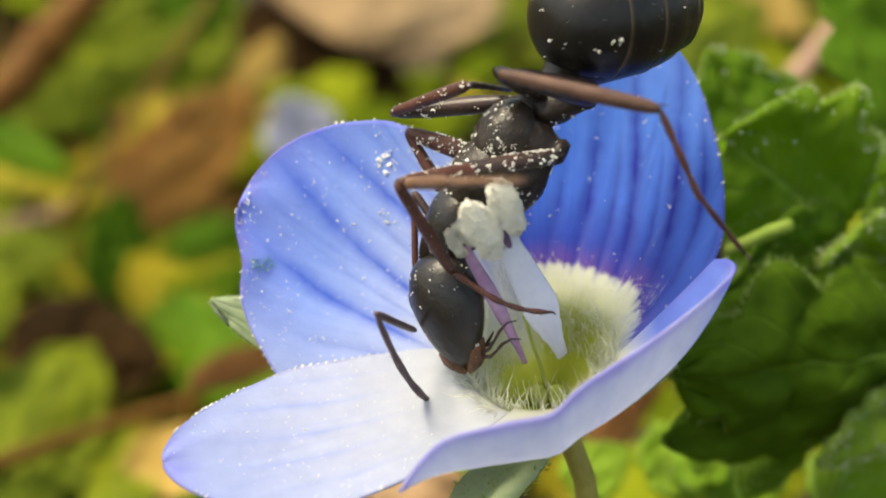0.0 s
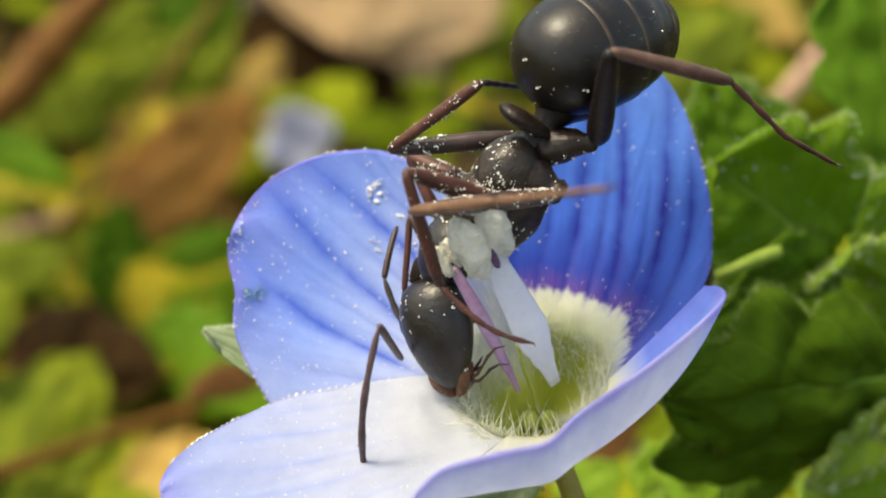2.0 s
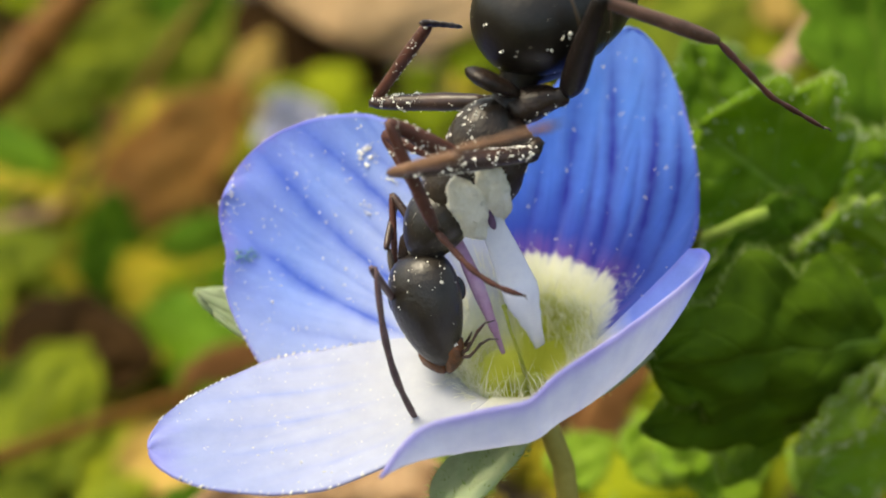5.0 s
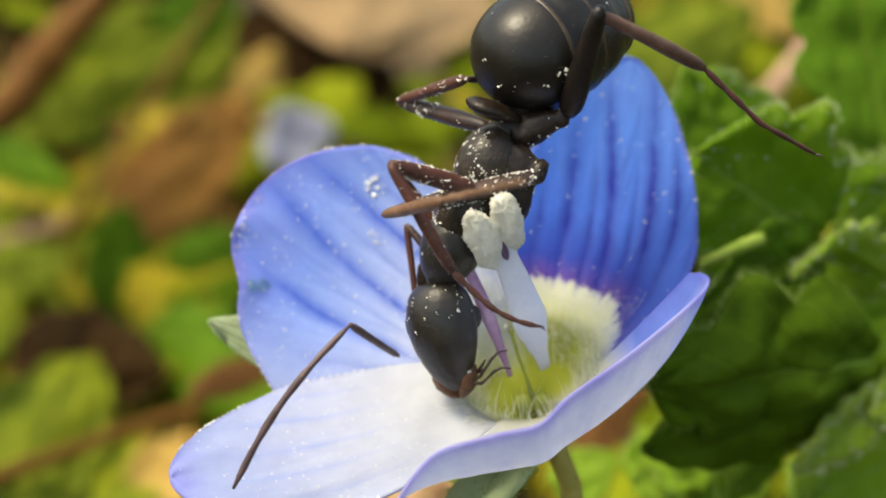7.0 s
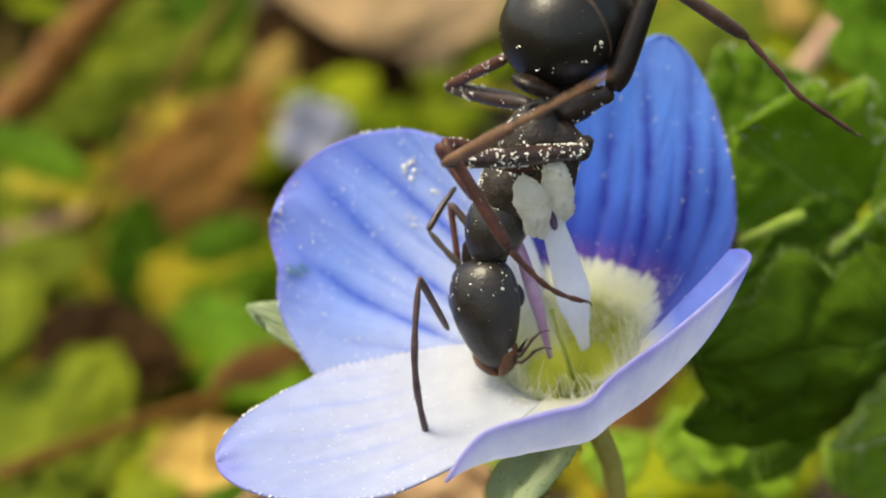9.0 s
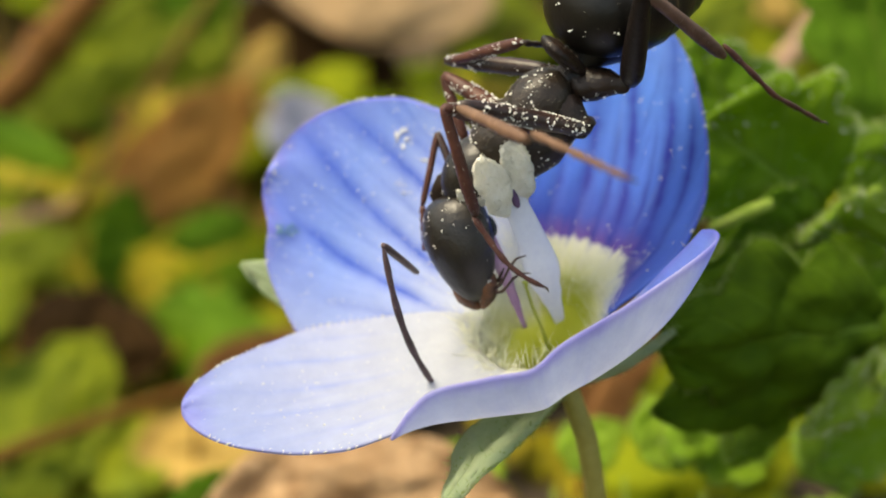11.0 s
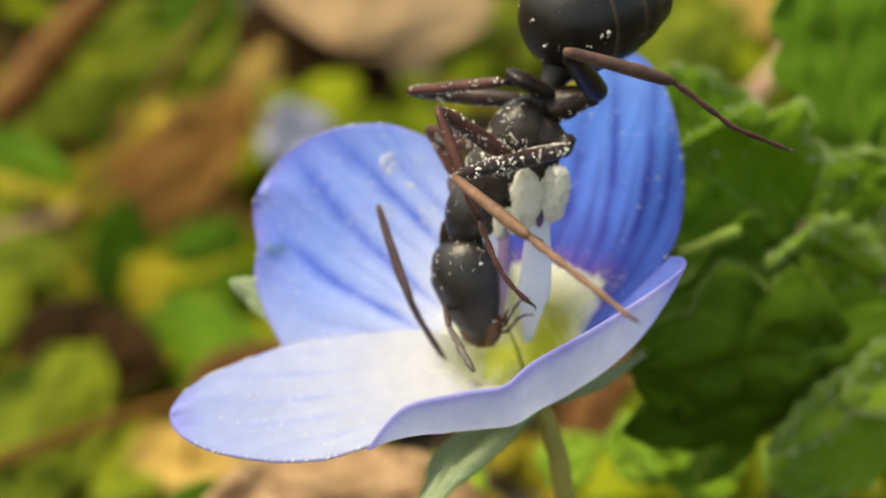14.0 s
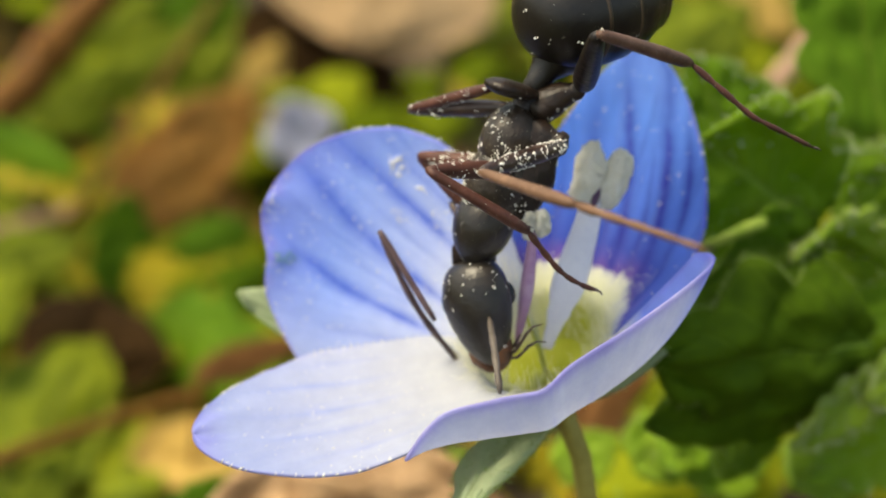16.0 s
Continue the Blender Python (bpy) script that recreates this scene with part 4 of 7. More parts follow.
left = petal("petal", "blue petal fading to white with fine veins", MAT_PETAL_SIDE, (-4.99, 2.42, -0.84), LEFT_C, (0.288, 0.952, -0.101), 5.15, 0.052, 0.58, 1.75, 2, (BACK_C, FRONT_C), dent=(-5.034, 1.52, -1), veins=VEINS_SIDE)
front = petal("petal", "pale lilac petal fading to white", MAT_PETAL_FRONT, (-5.76, -1.47, 1.95), FRONT_C, (-0.313, 0.561, -0.766), 3.20, 0.034, 0.627, 1.35, 3, (LEFT_C, LOWER_C))


def curve(points, x):
    """A smooth line through points, x from 0 to 1."""
    pts = [Vector(p) for p in points]
    i = min(int(x * (len(pts) - 1)), len(pts) - 2)
    f = x * (len(pts) - 1) - i
    p0, p1, p2, p3 = pts[max(i - 1, 0)], pts[i], pts[i + 1], pts[min(i + 2, len(pts) - 1)]
    return 0.5 * (2 * p1 + (p2 - p0) * f + (2 * p0 - 5 * p1 + 4 * p2 - p3) * f * f + (3 * p1 - p0 - 3 * p2 + p3) * f ** 3)


def lip_petal(name, label, material, rim, belly, seed, others):
    """The petal that curls up like a lip: out of the throat, down into a belly, up to a waved rim."""
    mid = heading(LOWER_C)
    gaps = [gap(mid, heading(o)) for o in others]
    ahead, behind = max(gaps) / 2, -min(gaps) / 2

    def surface(s, t):
        phi = mid + (t * ahead if t > 0 else t * behind)
        if s < 0.2:
            return cup(s / 0.2, phi)
        u = (s - 0.2) / 0.8
        b, r = cup(1.0, phi), curve(rim, (1 + t) / 2)
        c = b + (r - b) * 0.55 + Vector((0, -belly * (1 - abs(t) ** 5), 0.1))
        p = b * (1 - u) ** 2 + c * 2 * u * (1 - u) + r * u * u
        return p + Vector((0.3, 0.3, 0.2)) * u * (0.10 * noise.noise(Vector((u * 2.5, t * 3.5, seed))) + 0.035 * noise.noise(Vector((u * 5, t * 11, seed))))

    return sheet(name, surface, 56, 60, material, flower, label, 0.05)


LIP = ((-2.21, -1.72, 3.2), (-1.90, -1.25, 3.3), (-1.50, -0.93, 3.3), (-0.72, -0.74, 3.3), (-0.07, -0.60, 3.3), (0.40, -0.20, 3.2), (1.30, 0.33, 2.8), (2.20, 0.92, 2.2), (2.76, 1.36, 1.75), (2.79, 1.52, 1.45), (2.62, 1.57, 1.1))
lower = lip_petal("petal", "whitish lilac lower petal, its back turned outwards", MAT_PETAL_LOWER, LIP, 1.25, 4, (FRONT_C, BACK_C))

bm = bmesh.new()
lathe(bm, [(-1.45, 0.24), (-1.3, 0.34), (-1.15, 0.42), (-1.02, 0.46)], 20, matrix=TURN_AXIS)
tube_part = part("corolla_tube", bm, MAT_TUBE, flower, "pale green tube below the petals")
bm = bmesh.new()
for side in (-1, 1):
    lathe(bm, egg(0.36, 0.34, 0.45), 20, matrix=Matrix.Translation(AXIS * -1.06 + Vector((side * 0.15, 0, 0.05))) @ TURN_AXIS)
ovary = part("ovary", bm, MAT_OVARY, flower, "two-lobed yellow-green ovary")
bm = bmesh.new()
tube(bm, [AXIS * -0.8, AXIS * -0.2 + Vector((-0.05, 0, 0)), AXIS * 0.3 + Vector((-0.14, 0, 0)), AXIS * 0.75 + Vector((-0.18, 0, 0)), AXIS * 0.85 + Vector((-0.18, 0, 0))], [0.04, 0.032, 0.026, 0.028, 0.05], 8)
part("style", bm, MAT_OVARY, flower, "thin yellow-green style")


def petal_roots(ob, s0, s1, count, seed, t0=0.05, t1=0.95):
    """Roots on a petal between two shares of its length, leaning along it."""
    rng = random.Random(seed)
    roots, cols = [], 61
    vs = ob.data.vertices
    for _ in range(count):
        i = int((1 - (1 - rng.uniform(s0, s1)) ** 0.625) * 56)
        j = int(rng.uniform(t0, t1) * 60)
        a, b = vs[i * cols + j].co / MM, vs[(i + 1) * cols + j].co / MM
        n = vs[i * cols + j].normal
        n = n if n.dot(AXIS) > 0 else -n
        roots.append((a + (b - a) * rng.random(), (b - a).normalized() + n * 0.3))
    return roots


hairs("throat_fuzz", petal_roots(back, 0.16, 0.37, 1500, 2, 0.15, 0.85), 0.12, 0.008, MAT_HAIR, back, 5, "dense pale hairs round the throat", 0.1)
hairs("throat_fuzz", petal_roots(left, 0.20, 0.23, 60, 3), 0.4, 0.010, MAT_HAIR, left, 6, "long white throat hairs", 0.3)
hairs("throat_fuzz", petal_roots(front, 0.18, 0.22, 150, 4), 0.36, 0.006, MAT_HAIR, front, 7, "long white throat hairs", 0.4)
hairs("throat_fuzz", petal_roots(lower, 0.17, 0.22, 190, 8), 0.40, 0.006, MAT_HAIR, lower, 8, "long white throat hairs", 0.4)

rng = random.Random(12)
inner = []
for _ in range(760):
    q, phi = rng.uniform(0.45, 1.05), rng.uniform(0, TAU)
    p = cup(q, phi)
    inner.append((p, AXIS * 0.9 + (cup(q + 0.1, phi) - p).normalized() * 0.5 + (AXIS * p.dot(AXIS) - p) * 0.3))
hairs("throat_fuzz", inner, 0.42, 0.008, MAT_HAIR, tube_part, 21, "long white hairs standing in the throat", 0.9)

for k, (tip, ctrl, across, wide) in enumerate((
        ((-5.485, 0.819, -1.4), (-2.795, -0.2, -1.6), (0.3, 0.9, -0.2), 1.7),
        ((-1.463, -2.93, 1.6), (-0.561, -1.496, 0.4), (0.85, 0.3, 0.25), 1.6),
        ((2.263, -0.199, -0.9), (1.37, -1.28, -0.9), (0.3, 0.8, 0.5), 0.28),
        ((0.679, 2.837, -2.9), (0.526, 0.547, -2.2), (1, 0, 0), 1.6))):
    leaf = leaf_sheet("sepal", flower, MAT_SEPAL, (0.15, -1.2, -1.0), tip, across, wide, 0.12, -0.25, 0, 40 + k, "hairy green sepal", 0.10)
    fuzz(leaf, 60 + k, 420, 0.12, 0.6)
bm = bmesh.new()
tube(bm, [(0.2, -1.05, -0.85), (0.485, -1.385, -1), (0.768, -2.14, -1), (0.915, -2.995, -1.6), (1.3, -7, -4.0), (1.9, -16, -9), (2.4, -26.5, -15)],
     [0.22, 0.19, 0.19, 0.19, 0.22, 0.25, 0.3], 10)
stalk = part("stalk", bm, MAT_STEM, flower, "thin green-brown flower stalk")

grains("pollen_dust", left, 700, 0.014, left, 31, lambda p, n: p.length > 1.6, None, 0.035, AXIS)
grains("pollen_dust", back, 170, 0.016, back, 32, lambda p, n: p.length > 1.8, None, 0.035, AXIS)
grains("pollen_dust", front, 420, 0.012, front, 33, lambda p, n: p.length > 2.0, None, 0.035, AXIS)
PATCH, SPOT, RIM = Vector((-2.544, 3.139, -1.3)), Vector((-4.828, 2.532, -1.1)), Vector((-4.958, 1.728, -1))
grains("pollen_cluster", left, 70, 0.026, left, 34, lambda p, n: (p - PATCH).xy.length < 0.19, None, 0.035, AXIS)
for k, (dx, dy, reach, count) in enumerate(((0.45, -0.42, 0.12, 16), (0.05, -0.85, 0.16, 22), (0.75, -1.0, 0.2, 26), (0.5, 0.1, 0.2, 14), (-0.7, -1.0, 0.15, 12))):
    grains("pollen_cluster", left, count, 0.022, left, 300 + k, lambda p, n: (p - PATCH - Vector((dx, dy, 0))).xy.length < reach, None, 0.035, AXIS)
grains("pollen_cluster", left, 12, 0.030, left, 35, lambda p, n: (p - SPOT).xy.length < 0.06, None, 0.035, AXIS)
grains("pollen_cluster", left, 90, 0.016, left, 36, lambda p, n: p.x < RIM.x + 0.25, None, 0.035, AXIS)


def rim_beads(ob, sides, s0, s1, count, seed):
    """Tiny pale beads of pollen along a petal's rim."""
    rng = random.Random(seed)
    verts, faces = [], []
    for _ in range(count):
        j, i = rng.choice(sides), int(56 * (1 - (1 - rng.uniform(s0, s1)) ** 0.625))
        at = ob.data.vertices[i * 61 + j].co / MM + AXIS * 0.02
        r, k = rng.choice((0.010, 0.014, 0.018, 0.026)), len(verts)
        for d in ((1, 0, 0), (-1, 0, 0), (0, 1, 0), (0, -1, 0), (0, 0, 1), (0, 0, -1)):
            verts.append(at + Vector(d) * r * rng.uniform(0.6, 1.4) + Vector((0.03, 0.03, 0)) * rng.uniform(-1, 1))
        faces += [tuple(k + q for q in f) for f in ((0, 2, 4), (2, 1, 4), (1, 3, 4), (3, 0, 4), (2, 0, 5), (1, 2, 5), (3, 1, 5), (0, 3, 5))]
    tagged(raw("rim_pollen", verts, faces, MAT_GRAIN, ob, "pale grains along the rim"), kind="stuff")


rim_beads(left, (0, 0, 1, 60), 0.35, 0.98, 64, 41)
rim_beads(front, (0, 1, 60, 60), 0.3, 0.97, 110, 42)
rim_beads(back, (0, 60), 0.4, 0.97, 32, 43)
SCAR = Vector((-4.581, 1.445, -1))
grains("petal_scar", left, 60, 0.032, left, 37, lambda p, n: abs(p.x - SCAR.x) < 0.20 and abs(p.y - SCAR.y) < 0.09, MAT_MARK, 0.02, AXIS)


def stamen(length, thick, flat, material, anther_size, seed, label, foot, belly):
    """A filament along x with its pollen-covered anther at the end."""
    bm = bmesh.new()
    stations = [0.0, 0.02, 0.05, 0.09, 0.14, 0.2, 0.3, 0.42, 0.55, 0.7, 0.85, 1.0]
    prof = [(length * (0.09 + 0.91 * s), 0.004 + thick / 2 * (1 - max(0.0, 1 - s / 0.08) ** 2) ** 0.5 * (foot + (1 - foot) * math.sin(min(1, s / belly) * math.pi / 2) if s < belly else 1 - 0.42 * (s - belly) / (1 - belly))) for s in stations]
    prof = [(-0.16 * length, 0.004), (-0.15 * length, 0.16 * thick), (-0.06 * length, 0.20 * thick), (0.04 * length, 0.25 * thick), (0.085 * length, 0.30 * thick)] + [(x, max(r, 0.34 * thick)) for x, r in prof[1:]]
    lathe(bm, prof, 14, 1.0, flat, lambda x: 0.10 * math.sin(math.pi * x / length))
    filament = part("stamen", bm, material, flower, label)
    for side in (-1, 1):
        bm = bmesh.new()
        prof = egg(anther_size, anther_size * 0.46, 0.5, 16)
        lathe(bm, prof, 22, 1.0, 0.8, None, mm(0, 0, 0, 0, 0, 0) @ Matrix.Translation((length - anther_size * 0.25, side * anther_size * 0.16, 0)) @ pose(0, 0, 0, 0, 0, side * 5))
        for v in bm.verts:
            v.co += wobble(v.co + Vector((seed, side, 0)), 2.4, 0.10) + wobble(v.co, 8, 0.05) + wobble(v.co, 22, 0.022)
        lobe = part("anther_lobe", bm, MAT_POLLEN, filament, "cream-white anther lobe caked with pollen")
        grains("pollen_dust", lobe, 700, 0.020, lobe, seed + side, None, MAT_POLLEN)
    bm = bmesh.new()
    lathe(bm, egg(anther_size * 0.36, anther_size * 0.12, 0.5, 10), 12, 1.0, 1.0, None, Matrix.Translation((length - anther_size * 0.24, 0, anther_size * 0.07)))
    part("anther_seam", bm, MAT_FILAMENT_D, filament, "dark purple seam of the anther")
    return filament


stamen_white = stamen(2.46, 0.62, 0.28, MAT_FILAMENT_W, 1.15, 5, "broad white stamen filament with pollen", 0.42, 0.30)
stamen_purple = stamen(2.2, 0.24, 0.8, MAT_FILAMENT_P, 0.50, 9, "purple stamen filament with pollen", 0.45, 0.5)


# ---- the ant ----
ant = tagged(new("ant"), "black ant dusted with white pollen feeding in the flower", "ant")

# trunk: x runs from the neck to the waist, z to its back
bm = bmesh.new()
lathe(bm, egg(1.36, 1.10, 0.55, 16, -0.06), 24, 0.95, 0.92)
pronotum = part("pronotum", bm, MAT_HEAD, ant, "glossy black front of the trunk")
bm = bmesh.new()
lathe(bm, egg(1.55, 1.22, 0.5, 14, 0.62), 22, 0.95, 1.0, lambda x: -0.02)
mesonotum = part("mesonotum", bm, MAT_TRUNK, ant)
bm = bmesh.new()
lathe(bm, egg(1.36, 1.08, 0.52, 16, 1.42), 24, 0.95, 1.0, lambda x: 0.04)
propodeum = part("propodeum", bm, MAT_TRUNK, ant, "greyish black domed rear of the trunk")
bm = bmesh.new()
lathe(bm, egg(0.75, 0.40, 0.5, 10, 2.35), 16)
lathe(bm, [(0.0, 0.26), (0.3, 0.32), (0.55, 0.35), (0.75, 0.31), (0.88, 0.22), (0.94, 0.06)], 16, 1.0, 0.42, None, Matrix.Translation((2.98, 0, 0)) @ pose(0, 0, 0, 0, -93, 0))
tube(bm, [(2.45, 0, 0), (2.7, 0, 0), (2.95, 0, 0), (3.10, 0, 0)], [0.28, 0.24, 0.26, 0.10], 12)
petiole = part("petiole", bm, MAT_ANT, ant, "narrow waist with an upright scale")
COXAE = ((3.38, -0.67, -0.40), (2.62, 0.45, -0.06), (1.74, -0.43, 0.24), (2.39, -0.83, -0.33), (1.6, 0.4, -0.09), (0.2, 0.37, -0.33))
SIDE = 1 if COXAE[0][1] > 0 else -1
coxae = []
for k, (x, y, z) in enumerate(COXAE):
    girth = 0.62 if k == 1 else 0.76 if k == 0 else 1.0
    bm = bmesh.new()
    axis = Vector((x - (0.62 if k == 0 else 0.12), y * 0.15, z * 0.25))
    lathe(bm, [(0.0, 0.40), (0.18, 0.42), (0.40, 0.37), (0.62, 0.29), (0.80, 0.20), (0.88, 0.21), (0.98, 0.19), (1.04, 0.11), (1.06, 0.02)], 14, 1.0, 0.85,
          None, Matrix.Translation(axis) @ (Vector((x, y, z)) - axis).to_track_quat("X", "Z").to_matrix().to_4x4() @ Matrix.Diagonal(((Vector((x, y, z)) - axis).length, girth, girth, 1)))
    for v in bm.verts:
        v.co += wobble(v.co, 4, 0.07) + wobble(v.co, 11, 0.025)
    coxae.append(part("coxa", bm, MAT_ANT, ant))
bm = bmesh.new()
lathe(bm, egg(1.8, 1.1, 0.5, 16, 0.75), 22, 0.9, 0.8, None, Matrix.Translation((0, SIDE * 0.24, -0.30)))
for v in bm.verts:
    v.co += wobble(v.co, 3, 0.08)
flank = part("thorax_side", bm, MAT_ANT, ant, "dull black lower side of the trunk")

# head: x runs from the neck to the jaws
bm = bmesh.new()
prof = egg(1.84, 1.22, 0.37, 22, -0.02)
prof = [(x, r if x < 0.8 else r * (1 - 0.10 * min(1, x - 0.8))) for x, r in prof]
lathe(bm, prof, 30, 1.0, 0.78, lambda x: 0.05 * math.sin(x * 1.8))
head = part("head", bm, MAT_HEAD, ant, "glossy black egg-shaped head")
for side in (-1, 1):
    bm = bmesh.new()
    lathe(bm, egg(0.40, 0.26, 0.5, 14), 20, 1.0, 0.6, None, Matrix.Translation((0.46, side * (0.53 if side < 0 else 0.47), 0.18 if side < 0 else -0.20)) @ pose(0, 0, 0, side * -50, 0, 0))
    part("eye", bm, MAT_EYE, head, "small black compound eye")
    bm = bmesh.new()
    tube(bm, [(1.34, side * 0.23, -0.02), (1.46, side * 0.25, -0.02), (1.58, side * 0.25, -0.02), (1.70, side * 0.22, -0.03), (1.80, side * 0.16, -0.03), (1.88, side * 0.09, -0.03), (1.94, side * 0.02, -0.03)], [0.14, 0.17, 0.175, 0.16, 0.13, 0.085, 0.03], 18)
    for v in bm.verts:
        v.co += wobble(v.co, 6, 0.04) + wobble(v.co, 16, 0.018)
    part("mandible", bm, MAT_JAW, head, "reddish brown toothed mandible")
    bm = bmesh.new()
    bead = [(1.64, 0.14, -0.06), (1.70 + side * 0.03, 0.34, -0.02), (1.66 + side * 0.06, 0.52, 0.02), (1.56 + side * 0.08, 0.66, 0.04), (1.44 + side * 0.10, 0.80, 0.05), (1.36 + side * 0.13, 0.95, 0.02), (1.37 + side * 0.15, 1.10, -0.02)]
    tube(bm, [Vector(p) for p in bead], [0.036, 0.026, 0.032, 0.022, 0.028, 0.018, 0.010], 7)
    part("palp", bm, MAT_LEG_DARK, head, "thin jointed mouth palp")
    bm = bmesh.new()
    tube(bm, [(1.60, 0.18, -0.08), (1.58, 0.36, -0.12), (1.50 + side * 0.04, 0.50, -0.12), (1.42 + side * 0.06, 0.60, -0.10)], [0.032, 0.024, 0.026, 0.011], 7)
    part("palp", bm, MAT_LEG_DARK, head, "thin jointed mouth palp")
bm = bmesh.new()
lathe(bm, egg(0.46, 0.50, 0.5, 10, 1.20), 18, 1.0, 0.55, None, Matrix.Translation((0, 0, 0.12)))
part("clypeus", bm, MAT_JAW, head, "dark reddish face plate")

# gaster: x runs from its blunt front to its tip
bm = bmesh.new()
prof = egg(3.0, 2.10, 0.42, 44, -1.36)
steps = (-0.35, 0.30, 0.78, 1.18)
prof = [(x, r * (1 - 0.045 * max(0.0, 1 - (x - max([s for s in steps if s <= x], default=-9)) / 0.25))) for x, r in prof]
lathe(bm, prof, 40, 0.97, 0.95)
NECK = Vector((-1.32, -0.19, -1.12))
tube(bm, [NECK * 0.35, NECK * 0.55, NECK * 0.68, NECK * 0.78, NECK * 0.88, NECK * 1.02, NECK * 1.08], [0.80, 0.58, 0.36, 0.25, 0.20, 0.17, 0.06], 18)
gaster = part("gaster", bm, MAT_GASTER, ant, "large shiny black rear body with plates")
for edge in steps:
    r = min(prof, key=lambda p: abs(p[0] - edge + 0.02))[1]
    bm = bmesh.new()
    lathe(bm, [(edge - 0.10, r * 0.98), (edge - 0.05, r * 1.004 + 0.004), (edge - 0.01, r * 1.004 + 0.002), (edge, r * 0.97)], 40, 0.97, 0.95)
    part("plate_rim", bm, MAT_PLATE, gaster, "thin brownish rim of a body plate")


def limb(name, length, radii, material, label, bend=0.0, beads=0, sway=0.0, hook=0.0, kink=0.0):
    """One limb segment along x; beads: ring joints of a foot or feeler; kink: bend at its middle joint."""
    n = 15
    pts, rs = [], []
    for k in range(n + 1):
        s = k / n
        i = s * (len(radii) - 1)
        a = min(int(i), len(radii) - 2)
        r = radii[a] + (radii[a + 1] - radii[a]) * (i - a)
        if beads:
            r *= 0.76 + 0.34 * abs(math.sin(math.pi * beads * s))
        r *= 0.62 if k in (0, n) else 0.92 if k in (1, n - 1) else 1
        pts.append((s * length, sway * length * math.sin(math.pi * s) + hook * length * max(0.0, s - 0.45) ** 2 * 3.3 + kink * length * min(s / 0.52, (1 - s) / 0.48), bend * length * math.sin(math.pi * s)))
        rs.append(r)
    bm = bmesh.new()
    tube(bm, pts, rs, 10)
    ob = part(name, bm, material, ant, label)
    rng = random.Random(int(length * 1000) + len(name))
    roots = []
    for _ in range(int(26 * length)):
        a, s = rng.uniform(0, TAU), rng.random()
        d = Vector((0.7, math.cos(a), math.sin(a)))
        k = min(n, int(s * n + 0.5))
        roots.append((Vector(pts[k]) + Vector((0, math.cos(a), math.sin(a))) * rs[k] * 0.9, d))
    hairs("bristle_cover", roots, 0.05, 0.004, MAT_SETA, ob, 3, "fine bristles", 0.1)
    return ob


FEMUR, TIBIA, TARSUS = (0.11, 0.155, 0.14, 0.095), (0.085, 0.09, 0.105, 0.095), (0.06, 0.05, 0.045, 0.035)
hr_femur = limb("hind_femur", 2.05, (0.20, 0.21, 0.19, 0.16, 0.12), MAT_THIGH, "dark thigh of a hind leg")
hr_tibia = limb("hind_tibia", 2.3, (0.095, 0.105, 0.12, 0.105), MAT_SHIN, "brown shin of a hind leg", 0.02)
hr_tarsus = limb("hind_tarsus", 2.55, TARSUS, MAT_LEG, "thin jointed foot of a hind leg", 0.03, 5, kink=-0.065)
hl_femur = limb("hind_femur", 2.0, FEMUR, MAT_LEG_DARK, "dark pollen-dusted thigh")
hl_tibia = limb("hind_tibia", 1.9, TIBIA, MAT_LEG, "brown pollen-dusted shin", 0.02)
hl_tarsus = limb("hind_tarsus", 1.3, TARSUS, MAT_LEG_DARK, "thin jointed foot", 0.03, 5)
fr_femur = limb("fore_femur", 1.9, FEMUR, MAT_LEG, "brown thigh of a foreleg")
fr_tibia = limb("fore_tibia", 1.9, TIBIA, MAT_LEG, "reddish brown shin of a foreleg", 0.02)
fr_tarsus = limb("fore_tarsus", 1.6, (0.062, 0.052, 0.048, 0.042, 0.045), MAT_LEG, "thin jointed foot of a foreleg", 0.03, 5, -0.03, 0.12)
mr_femur = limb("middle_femur", 2.6, FEMUR, MAT_LEG_DARK, "dark pollen-dusted thigh of a middle leg")
mr_tibia = limb("middle_tibia", 2.1, TIBIA, MAT_LEG_PALE, "brown shin of a middle leg", 0.0)
mr_tarsus = limb("middle_tarsus", 2.5, (0.075, 0.06, 0.05, 0.04), MAT_LEG_PALE, "long thin foot of a middle leg", 0.0, 5)
a1_scape = limb("antenna_scape", 1.8, (0.050, 0.058, 0.064), MAT_ANTENNA, "first joint of an antenna", 0.03)
a1_flag = limb("antenna_flagellum", 3.1, (0.045, 0.055, 0.060, 0.058, 0.048), MAT_ANTENNA, "beaded outer antenna", 0.07, 11, -0.05)
a2_scape = limb("antenna_scape", 0.9, (0.045, 0.055, 0.06), MAT_LEG_DARK, "first joint of an antenna", 0.03)
a2_flag = limb("antenna_flagellum", 1.55, (0.045, 0.055, 0.060, 0.060, 0.054), MAT_FEELER, "greyish beaded outer antenna", 0.10, 11)


for shin, length in ((hr_tibia, 2.3), (mr_tibia, 2.1), (fr_tibia, 1.9)):
    bm = bmesh.new()
    tube(bm, [(length - 0.12, 0.03, -0.04), (length + 0.0, 0.08, -0.12), (length + 0.10, 0.10, -0.20)], [0.022, 0.016, 0.005], 6)
    part("spur", bm, MAT_LEG_DARK, shin, "short spine at the ankle")


